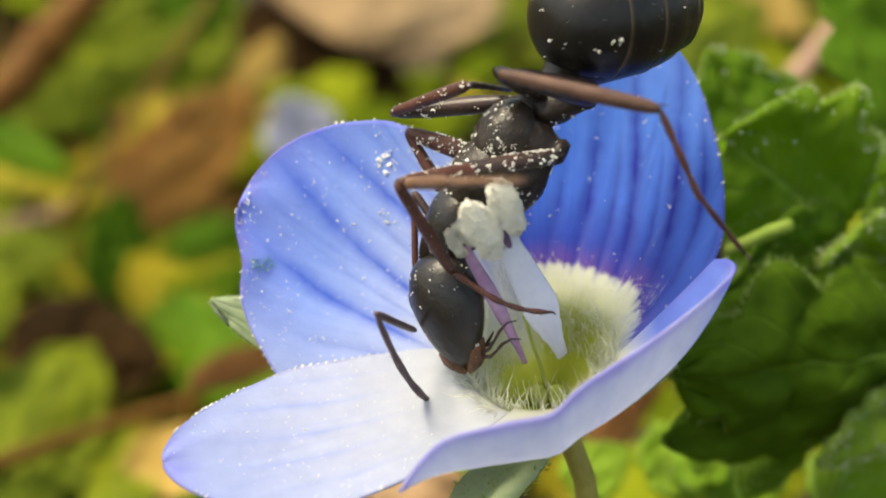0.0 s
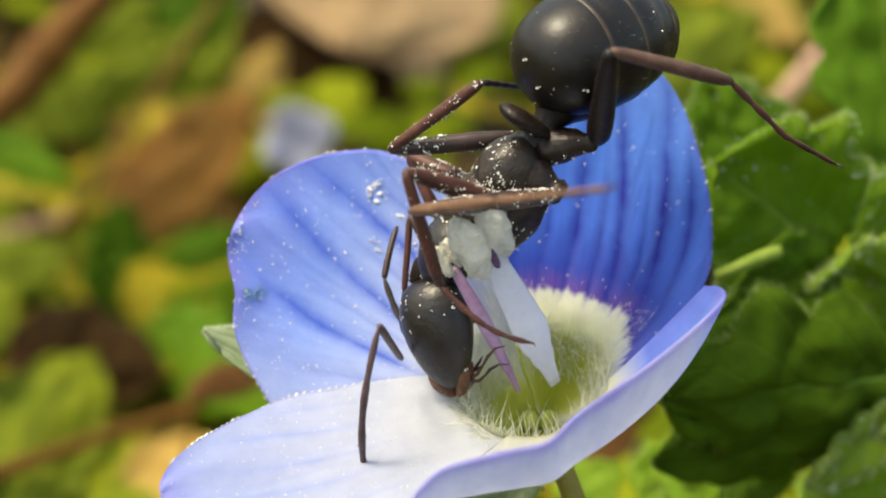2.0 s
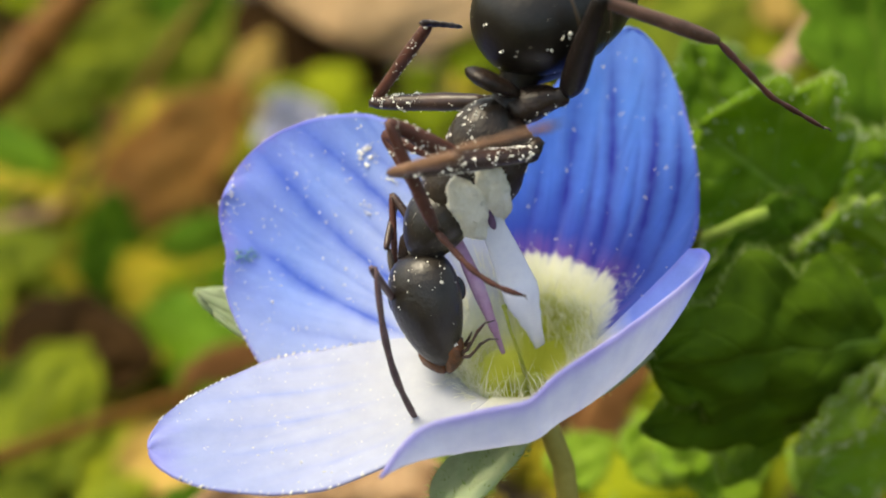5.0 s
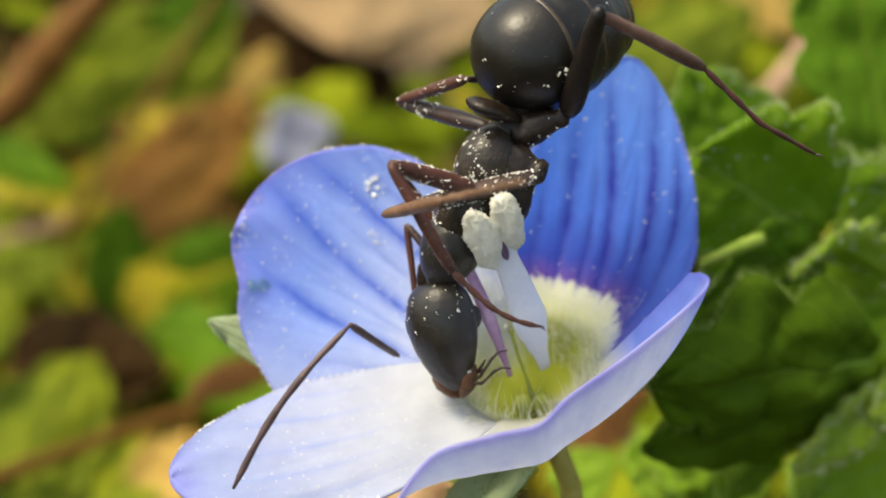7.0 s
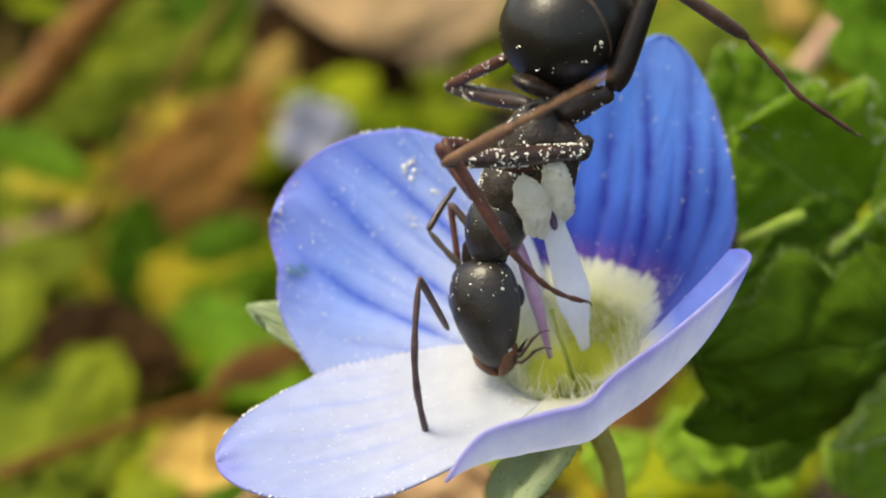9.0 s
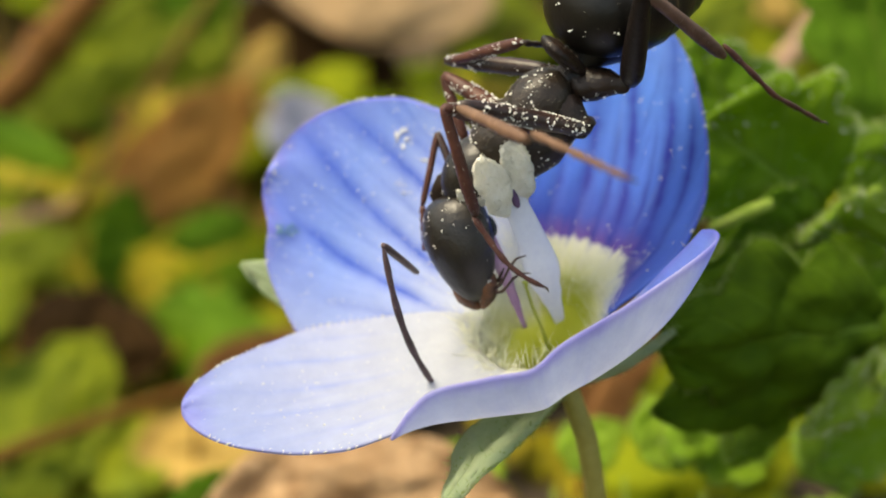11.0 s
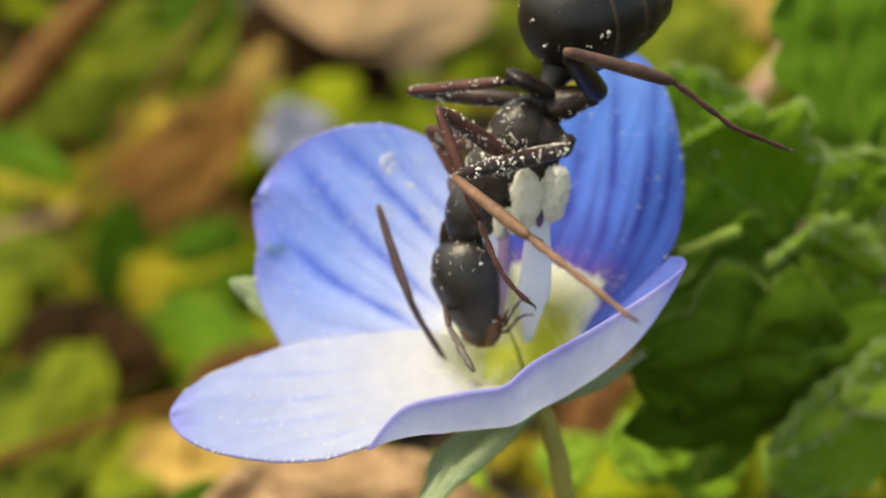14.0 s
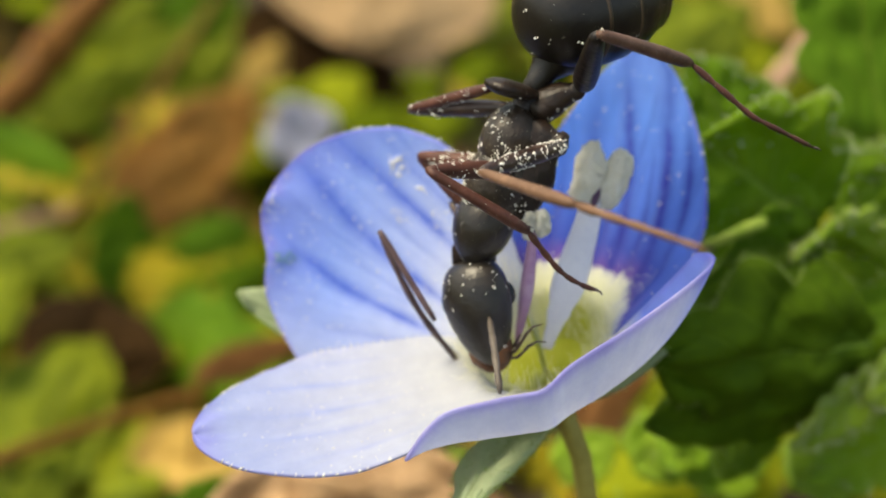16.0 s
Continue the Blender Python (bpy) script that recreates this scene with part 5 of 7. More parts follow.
for foot, length, rise in ((fr_tarsus, 1.6, 0.19), (hr_tarsus, 2.55, 0.0), (mr_tarsus, 2.5, 0.0)):
    for side in (-1, 1):
        bm = bmesh.new()
        tube(bm, [(length - 0.02, rise, 0), (length + 0.05, rise + 0.03, side * 0.05), (length + 0.10, rise + 0.01, side * 0.09)], [0.022, 0.016, 0.005], 6)
        part("claw", bm, MAT_LEG_DARK, foot, "tiny curved claw")


def fixed_limb(name, a, b, radii, material, label, beads=0):
    a, b = Vector(a), Vector(b)
    ob = limb(name, (b - a).length, radii, material, label, 0.0, beads)
    ob.matrix_basis = Matrix.Translation(a * MM) @ (b - a).to_track_quat("X", "Z").to_matrix().to_4x4()
    return ob


ml_femur = fixed_limb("middle_femur", (1.598, 0.401, -0.087), (1.268, 1.696, 0.37), FEMUR, MAT_LEG, "reddish brown femur of a far leg")
ml_tibia = fixed_limb("middle_tibia", (1.268, 1.696, 0.37), (0.745, 0.882, -0.262), TIBIA, MAT_LEG, "reddish brown tibia of a far leg")
fixed_limb("middle_tarsus", (0.745, 0.882, -0.262), (0.503, 0.457, -0.322), TARSUS, MAT_LEG, "reddish brown tarsus of a far leg", 5)
fl_femur = fixed_limb("fore_femur", (0.195, 0.369, -0.329), (0.53, 1.10, 0.104), (0.09, 0.075, 0.06), MAT_LEG_DARK, "reddish brown femur of a far leg")
fl_tibia = fixed_limb("fore_tibia", (0.53, 1.10, 0.104), (-0.527, 0.557, -0.316), (0.06, 0.058, 0.055), MAT_LEG, "reddish brown tibia of a far leg")
fl_tarsus = fixed_limb("fore_tarsus", (-0.527, 0.557, -0.316), (-1.006, -0.015, -0.533), (0.06, 0.05, 0.045), MAT_LEG, "reddish brown tarsus of a far leg", 5)

for k, (ob, count, size) in enumerate(((pronotum, 70, 0.022), (mesonotum, 640, 0.027), (propodeum, 640, 0.026), (petiole, 24, 0.022), (head, 64, 0.022),
                                      (gaster, 120, 0.024), (hl_femur, 300, 0.025), (hl_tibia, 182, 0.022), (mr_femur, 460, 0.026), (fr_femur, 168, 0.022),
                                      (fr_tibia, 16, 0.014), (ml_femur, 320, 0.026), (ml_tibia, 42, 0.022))):
    grains("pollen_dust", ob, count, size * 0.86, ob, 80 + k, lambda p, n: noise.noise(p * 2.2 + Vector((k, 0, 0))) + 0.5 * noise.noise(p * 6 + Vector((0, k, 0))) > 0.0)
for k, ob in enumerate(coxae + [flank]):
    grains("pollen_dust", ob, 50 if ob != flank else 260, 0.022, ob, 120 + k)
grains("pollen_dust", head, 150, 0.018, head, 140, lambda p, n: p.x < 0.55 and noise.noise(p * 3) > -0.1)
GLOB = (-0.76, -0.78, -0.04)
grains("pollen_clump", gaster, 14, 0.045, gaster, 99, lambda p, n: (p - Vector(GLOB)).length < 0.22, MAT_POLLEN)


def down(ob, count, length, seed):
    """Close grey-brown pubescence that lies backwards on the cuticle."""
    rng = random.Random(seed)
    me, roots = ob.data, []
    areas = [p.area for p in me.polygons]
    for p in rng.choices(me.polygons, areas, k=count):
        roots.append((on_face(me, p, rng) / MM, p.normal * 0.5 + Vector((0.9, rng.uniform(-0.3, 0.3), 0))))
    hairs("pubescence", roots, length, 0.0028, MAT_SETA, ob, seed, "fine grey-brown down", 0.15)


for k, (ob, count) in enumerate(((pronotum, 200), (mesonotum, 300), (propodeum, 350), (petiole, 120), (gaster, 300))):
    down(ob, count, 0.07, 200 + k)
roots = []
rng = random.Random(5)
for v in gaster.data.vertices:
    if rng.random() < 0.02 and v.co.x > -0.5 * MM:
        roots.append((v.co / MM, Vector(v.normal) + Vector((0.9, 0, 0))))
hairs("bristle_cover", roots, 0.09, 0.004, MAT_SETA, gaster, 9, "fine pale bristles", 0.15)


def motions():
    """Paths of the flower in the wind, the ant and its limbs: seconds, millimetres, degrees."""
    ant_rows = [
        (0, -0.08, -0.08, 0.75, -44.9, -9.9, 58), (0.5, -0.238, -0.137, 0.75, -43.9, -9.3, 53.1), (1, -0.284, -0.14, 0.75, -43.3, -9, 50.7),
        (1.5, -0.059, 0.027, 0.75, -43.9, -9.5, 53.3), (2, -0.116, -0.012, 0.75, -43.7, -9.7, 52.7), (2.5, -0.03, -0.02, 0.75, -44.3, -9.6, 55),
        (3, -0.05, -0.065, 0.75, -44.4, -9.9, 55.6), (3.5, 0.098, -0.048, 0.75, -44.2, -9.6, 54.8), (4, -0.063, -0.146, 0.75, -44.6, -9.5, 56.6),
        (6.5, 0.199, -0.266, 0.75, -45.7, -9.9, 61.9), (7, 0.209, -0.179, 0.75, -46, -10, 63.7), (7.5, 0.139, -0.16, 0.75, -45.4, -10, 60.5),
        (8, 0.091, -0.201, 0.75, -45.2, -9.6, 59.2), (8.5, 0.138, -0.193, 0.75, -45.5, -9.8, 61.2), (9, 0.153, -0.233, 0.75, -46, -9.8, 64.1),
        (11.5, 0.23, 0.649, 0.75, -40.4, -9.5, 41.6), (12, 0.385, 0.371, 0.75, -41.7, -10.2, 45.7), (12.5, 0.157, 0.24, 0.75, -43.1, -10.2, 50.4),
        (13, 0.465, 0.001, 0.75, -43.6, -9.7, 52.2), (13.5, 0.601, -0.011, 0.75, -45, -8.3, 57.8), (14, 0.72, 0.314, 0.75, -44.9, -9.9, 58),
        (14.5, 0.721, 0.404, 0.75, -44.8, -10, 57.4), (15, 0.655, -0.07, 0.75, -46.3, -9.5, 66.4), (15.5, 0.583, -0.135, 0.75, -45.6, -9.1, 61.6),
        (16, 0.551, -0.244, 0.75, -46.7, -9.2, 70),
    ]
    walk(ant, [(t, VIEW @ mm(*p)) for t, *p in ant_rows])
    head_rows = [
        (0, -0, 0, 0, -8.7, 29.5, -143.8), (0.5, -0, 0, -0, -4.3, 37, -131.3), (1, 0, -0, 0, -2.2, 38.1, -128.5), (1.5, 0, -0, 0, -5.8, 31.6, -138.9),
        (2, -0, -0, 0, -5.7, 31.6, -138.8), (2.5, -0, 0, 0, -7, 30.8, -140.9), (3, -0, 0, 0, -7.5, 30.3, -141.6), (3.5, 0, 0, 0, -6.9, 30.3, -141.5),
        (4, -0, 0, 0, -7.5, 32.4, -140), (6.5, -0, 0, 0, -10.9, 21.7, -154.1), (7, 0, -0, -0, -11.4, 23.7, -151.5), (7.5, 0, 0, 0, -10.2, 23.9, -150.7),
        (8, -0, 0, 0, -9.5, 26.6, -147.7), (8.5, -0, 0, -0, -10.4, 24, -150.7), (9, -0, 0, 0, -11.5, 21.6, -154.1), (11.5, -0, 0, 0, 2.8, 36.6, -124),
        (12, 0, -0, 0, -2, 33.1, -133.6), (12.5, 0, 0, 0, -5.5, 28.8, -141.3), (13, 0, 0, -0, -4.8, 34.5, -134.8), (13.5, 0, 0, -0, -7.9, 30.5, -144.1),
        (14, 0, 0, -0, -8.6, 29.8, -143), (14.5, 0, 0, -0, -8.6, 27.6, -144.6), (15, -0, 0, 0, -12.1, 27.1, -148.5),
        (15.5, 0, 0, -0, -10, 28.6, -146.6), (16, 0, 0, -0, -13.1, 21.5, -155.6),
    ]
    walk(head, [(t, mm(*p)) for t, *p in head_rows])
    gaster_rows = [
        (0, 4.566, 0.116, -0.581, -0.1, 59.5, -1.8), (0.5, 4.649, 0.413, -0.242, 3.3, 48.4, 9.7), (1, 4.624, 0.463, -0.149, 3, 45.1, 12.1),
        (1.5, 4.441, 0.459, -0.163, 4.6, 45.7, 12.8), (2, 4.457, 0.43, -0.22, 3.4, 47.8, 10.8), (2.5, 4.442, 0.355, -0.28, 3.7, 50.2, 8.6),
        (3, 4.408, 0.31, -0.348, 3, 52.5, 6.6), (3.5, 4.299, 0.482, -0.116, 6.2, 43.9, 15), (4, 4.548, 0.366, -0.287, 4.5, 50.2, 8.9),
        (6.5, 4.118, 0.453, -0.124, 10.1, 44.3, 16.1), (7, 4.266, 0.298, -0.331, 7.3, 52.7, 8.3), (7.5, 4.303, 0.531, -0.105, 9.7, 43.6, 16.7),
        (8, 4.125, 0.565, 0.005, 10.7, 38.3, 20.8), (8.5, 4.196, 0.458, -0.133, 9.5, 44.7, 15.5), (9, 4.203, 0.477, -0.116, 11.4, 44, 16.5),
        (11.5, 4.328, 0.532, -0.099, -1.6, 42.7, 13.6), (12, 4.085, 0.536, -0.095, 1.4, 42.6, 15.6), (12.5, 4.139, 0.571, -0.065, 4.6, 41.7, 17.4),
        (13, 4.248, 0.618, 0.002, 6.4, 39.1, 19.6), (13.5, 4.787, 0.402, -0.157, 6.7, 45.6, 11.9), (14, 4.568, 0.39, -0.307, 5.3, 50.5, 9.4),
        (14.5, 4.45, 0.285, -0.396, 3.3, 53.9, 5.6), (15, 4.677, 0.168, -0.514, 5.5, 57.6, 2.3), (15.5, 4.834, 0.378, -0.287, 7.2, 49.8, 9.5),
        (16, 4.656, 0.023, -0.631, 3, 62.5, -4.2),
    ]
    walk(gaster, [(t, mm(*p)) for t, *p in gaster_rows])
    hr_femur_rows = [
        (0, 3.4, -0.67, -0.41, 0, -77.7, -137.4), (0.5, 3.4, -0.67, -0.41, 0, -47.4, -18.5), (1, 3.4, -0.67, -0.41, 0, -41.9, -9.9), (1.5, 3.4, -0.67, -0.41, 0, -52.9, -36.0),
        (2, 3.4, -0.67, -0.41, 0, -49.6, -23.3), (2.5, 3.4, -0.67, -0.41, 0, -48.2, -30.4), (3, 3.4, -0.67, -0.41, 0, -47.0, -32.9), (3.5, 3.4, -0.67, -0.41, 0, -50.1, -29.4),
        (4, 3.4, -0.67, -0.41, 0, -42.2, -24.6), (6.5, 3.4, -0.67, -0.41, 0, -31.9, -26.8), (7, 3.4, -0.67, -0.41, 0, -28.0, -19.0), (7.5, 3.4, -0.67, -0.41, 0, -8.6, 6.0),
        (8, 3.4, -0.67, -0.41, 0, -11.7, 7.1), (8.5, 3.4, -0.67, -0.41, 0, -17.1, -3.4), (9, 3.4, -0.67, -0.41, 0, -5.8, 0.7), (11.5, 3.4, -0.67, -0.41, 0, -58.8, -13.8),
        (12, 3.4, -0.67, -0.41, 0, -57.6, -14.5), (12.5, 3.4, -0.67, -0.41, 0, -48.2, -13.0), (13, 3.4, -0.67, -0.41, 0, -49.3, -5.1), (13.5, 3.4, -0.67, -0.41, 0, -59.9, 3.2),
        (14, 3.4, -0.67, -0.41, 0, -66.5, -64.0), (14.5, 3.4, -0.67, -0.41, 0, -64.2, -84.5), (15, 3.4, -0.67, -0.41, 0, -45.9, -81.2), (15.5, 3.4, -0.67, -0.41, 0, -54.3, -41.2),
        (16, 3.4, -0.67, -0.41, 0, -42.2, -55.1),
    ]
    walk(hr_femur, [(t, mm(*p)) for t, *p in hr_femur_rows])
    hr_tibia_rows = [
        (0, 3.034, -1.006, 1.868, 7.4, 38.9, -64.9), (0.5, 4.697, -1.104, 1.077, 34.8, 68.9, -30.5), (1, 4.855, -0.923, 0.917, 46.3, 73.3, -18.2),
        (1.5, 4.414, -1.406, 1.244, 38.9, 70.4, -25.7), (2, 4.614, -1.193, 1.141, 39.1, 70.1, -24.9), (2.5, 4.573, -1.359, 1.112, 40.1, 71.9, -25),
        (3, 4.568, -1.425, 1.084, 36.9, 72.8, -29.1), (3.5, 4.544, -1.315, 1.163, 40.2, 74.2, -26), (4, 4.748, -1.286, 0.936, 31.3, 73.8, -37.1),
        (6.5, 4.886, -1.42, 0.625, 5.6, 83, -69.1), (7, 5.012, -1.225, 0.497, -23.7, 81, -102), (7.5, 5.231, -0.479, -0.13, -44.2, 84.9, -122.6),
        (8, 5.218, -0.445, -0.03, -18.3, 78.3, -97), (8.5, 5.195, -0.776, 0.144, -33.2, 80.4, -113.2), (9, 5.243, -0.647, -0.222, -48.1, 81.7, -129),
        (11.5, 4.447, -0.927, 1.369, 65.7, 80.6, 0.8), (12, 4.476, -0.949, 1.34, 110.2, 77.6, 49.7), (12.5, 4.711, -0.972, 1.097, 121.1, 82.2, 54),
        (13, 4.714, -0.788, 1.123, 151.6, 83.3, 80.1), (13.5, 4.444, -0.611, 1.393, 17.1, 72.7, -56), (14, 3.784, -1.458, 1.606, 37.4, 77.1, -30.8),
        (14.5, 3.494, -1.643, 1.609, 52.5, 72.5, -10), (15, 3.633, -2.181, 1.165, 96.5, 77.3, 32.4), (15.5, 4.319, -1.475, 1.29, 86.8, 85.5, 14.7),
        (16, 4.281, -1.935, 0.988, 127.3, 88.2, 52),
    ]
    walk(hr_tibia, [(t, mm(*p)) for t, *p in hr_tibia_rows])
    hr_tarsus_rows = [
        (0, 3.793, -2.626, 0.423, -40.3, 50.4, -134.2), (0.5, 5.41, -1.523, -1.069, -14.9, 70.7, -94.6), (1, 5.481, -1.129, -1.286, -5.5, 70.2, -83),
        (1.5, 5.109, -1.741, -0.922, -8.1, 74.8, -85.4), (2, 5.322, -1.522, -1.023, -12.5, 72.2, -90.8), (2.5, 5.222, -1.662, -1.074, -16.4, 72, -95.9),
        (3, 5.16, -1.755, -1.114, -15.2, 74, -93.6), (3.5, 5.108, -1.59, -1.049, -14.6, 71.5, -93.8), (4, 5.26, -1.672, -1.273, -19.8, 69.5, -100.8),
        (6.5, 4.987, -1.683, -1.658, -39.1, 72.2, -123.7), (7, 4.937, -1.575, -1.774, -30.7, 63, -116),
        (7.5, 5.121, -0.651, -2.421, -24.2, 58.3, -108.1), (8, 5.161, -0.91, -2.282, -29.1, 67.5, -113.2),
        (8.5, 5.044, -1.128, -2.123, -31.3, 65, -116.6), (9, 5.034, -0.905, -2.497, -29.7, 53, -116.9), (11.5, 4.821, -0.922, -0.9, 13.8, 72.8, -56.5),
        (12, 4.796, -0.572, -0.906, -3, 62.2, -78), (12.5, 4.894, -0.72, -1.182, -7.7, 46.5, -85.3), (13, 4.76, -0.524, -1.162, -6.2, 52.2, -83.7),
        (13.5, 4.826, -1.177, -0.803, -15.1, 45.9, -98.6), (14, 4.226, -1.721, -0.636, -10.9, 67.8, -89.2),
        (14.5, 4.175, -1.763, -0.585, -14.9, 67.1, -94.3), (15, 4.059, -1.911, -1.079, -20.5, 66.8, -102.4),
        (15.5, 4.494, -1.43, -1.003, -16.8, 59.3, -99), (16, 4.326, -1.878, -1.311, -28.1, 54.7, -115),
    ]
    walk(hr_tarsus, [(t, mm(*p)) for t, *p in hr_tarsus_rows])
    hl_femur_rows = [
        (0, 2.616, 0.452, -0.063, -19.5, -22.6, 130.8), (0.5, 2.616, 0.452, -0.063, -19.4, -18.2, 130.3),
        (1, 2.616, 0.452, -0.063, -19.6, -19.2, 130.9), (1.5, 2.616, 0.452, -0.063, -29.4, -36.4, 148.7),
        (2, 2.616, 0.452, -0.063, -28.8, -37.1, 148.1), (2.5, 2.616, 0.452, -0.063, -28.4, -38.8, 146.7), (3, 2.616, 0.452, -0.063, -6.7, -31, 114.3),
        (3.5, 2.616, 0.452, -0.063, -14.2, -46.8, 124.7), (4, 2.616, 0.452, -0.063, -17.6, -33.5, 129.2),
        (6.5, 2.616, 0.452, -0.063, -3.3, -14.7, 108.4), (7, 2.616, 0.452, -0.063, 3.3, -10, 101.1), (7.5, 2.616, 0.452, -0.063, 9.1, 4.9, 96.9),
        (8, 2.616, 0.452, -0.063, -1.2, -7.4, 105.8), (8.5, 2.616, 0.452, -0.063, -5.1, -11.3, 110.4), (9, 2.616, 0.452, -0.063, 1.7, -4.3, 102.8),
        (11.5, 2.616, 0.452, -0.063, -17.8, -9.1, 129.7), (12, 2.616, 0.452, -0.063, -11.8, -12.1, 121.5),
        (12.5, 2.616, 0.452, -0.063, -15.6, -15.8, 126.1), (13, 2.616, 0.452, -0.063, -16.7, -43.7, 129.1),
        (13.5, 2.616, 0.452, -0.063, -11.9, -40.3, 119.3), (14, 2.616, 0.452, -0.063, -14.1, -35.5, 124.5),
        (14.5, 2.616, 0.452, -0.063, -23.9, -40.8, 139.4), (15, 2.616, 0.452, -0.063, -13.2, -27.5, 121),
        (15.5, 2.616, 0.452, -0.063, -19.6, -43.9, 131.1), (16, 2.616, 0.452, -0.063, -6.7, -14, 110.9),
    ]
    walk(hl_femur, [(t, mm(*p)) for t, *p in hl_femur_rows])
    hl_tibia_rows = [
        (0, 1.41, 1.851, 0.705, 25, -9, -53), (0.5, 1.388, 1.902, 0.562, 30.6, -15.4, -50), (1, 1.38, 1.881, 0.595, 36.8, -19.9, -45.8),
        (1.5, 1.241, 1.289, 1.125, 38.5, -15.9, -39.1), (2, 1.262, 1.295, 1.145, 38.3, 0.9, -21.7), (2.5, 1.313, 1.309, 1.19, 40.6, 15.4, -9.9),
        (3, 1.911, 2.016, 0.966, 28.1, 9.7, -38.8), (3.5, 1.836, 1.578, 1.395, 0, 8.4, -28.8), (4, 1.562, 1.746, 1.04, 50.3, -22.1, -17.3),
        (6.5, 2.004, 2.288, 0.444, 23.9, -4.3, -52.8), (7, 2.237, 2.385, 0.286, 19, -8.7, -59.9), (7.5, 2.375, 2.431, -0.232, 11.3, -25.3, -70.2),
        (8, 2.076, 2.361, 0.196, 28, -16.4, -55.3), (8.5, 1.934, 2.292, 0.328, 29, -15.7, -54.1), (9, 2.173, 2.397, 0.088, 24.5, -13.4, -57.4),
        (11.5, 1.355, 1.973, 0.253, 27.5, -16.3, -48.6), (12, 1.594, 2.12, 0.355, 24.5, -16.8, -53.5), (12.5, 1.483, 2.008, 0.483, 26.7, -5.2, -45.9),
        (13, 1.703, 1.574, 1.319, 22.7, -2.7, -51.1), (13.5, 1.868, 1.783, 1.23, 20.5, 3, -55), (14, 1.694, 1.794, 1.1, 16.6, 9.5, -55.9),
        (14.5, 1.466, 1.439, 1.243, 19.2, -3.8, -56.6), (15, 1.702, 1.972, 0.862, 16.3, 6.6, -58.7), (15.5, 1.668, 1.538, 1.324, 20.1, 27.3, -49.2),
        (16, 1.923, 2.265, 0.421, 15.6, 3.2, -61.1),
    ]
    walk(hl_tibia, [(t, mm(*p)) for t, *p in hl_tibia_rows])
    hl_tarsus_rows = [
        (0, 2.54, 0.353, 1.003, 121.9, 69.7, 65.7), (0.5, 2.565, 0.499, 1.066, 112.2, 68, 59.9), (1, 2.624, 0.599, 1.243, 106.1, 67.1, 55.9),
        (1.5, 2.66, 0.137, 1.644, 113.7, 68, 61.4), (2, 3.027, 0.591, 1.116, 110.1, 68.7, 57.9), (2.5, 3.118, 0.994, 0.685, 72.2, 64.1, 21.9),
        (3, 3.372, 0.843, 0.646, 112.3, 69.4, 58.4), (3.5, 3.484, 0.674, 1.118, 115, 67.5, 62.9), (4, 3.243, 1.223, 1.755, 117.1, 66.6, 65.3),
        (6.5, 3.15, 0.779, 0.588, 125.8, 70.8, 67), (7, 3.179, 0.76, 0.574, 133.1, 72.8, 70.9), (7.5, 2.957, 0.814, 0.579, 124.8, 72.8, 64.6),
        (8, 3.115, 0.863, 0.733, 118.1, 71.9, 59.6), (8.5, 3.006, 0.81, 0.843, 122.6, 72.4, 62.8), (9, 3.169, 0.84, 0.529, 127.8, 73.7, 65.6),
        (11.5, 2.562, 0.606, 0.787, 85.9, 65.1, 42.8), (12, 2.676, 0.659, 0.905, 92.9, 66.8, 46.8), (12.5, 2.8, 0.649, 0.656, 100.7, 69.1, 49.9),
        (13, 2.896, 0.098, 1.409, 105.6, 69, 53.6), (13.5, 2.957, 0.229, 1.131, 114.4, 71.8, 55), (14, 2.745, 0.242, 0.785, 113.7, 72.9, 55.2),
        (14.5, 2.51, -0.144, 1.371, 116, 71.8, 58.7), (15, 2.683, 0.36, 0.643, 134, 74.7, 69.1), (15.5, 2.771, 0.259, 0.453, 118.8, 73.7, 57.2),
        (16, 2.84, 0.605, 0.314, 140.9, 76.3, 72.9),
    ]
    walk(hl_tarsus, [(t, mm(*p)) for t, *p in hl_tarsus_rows])
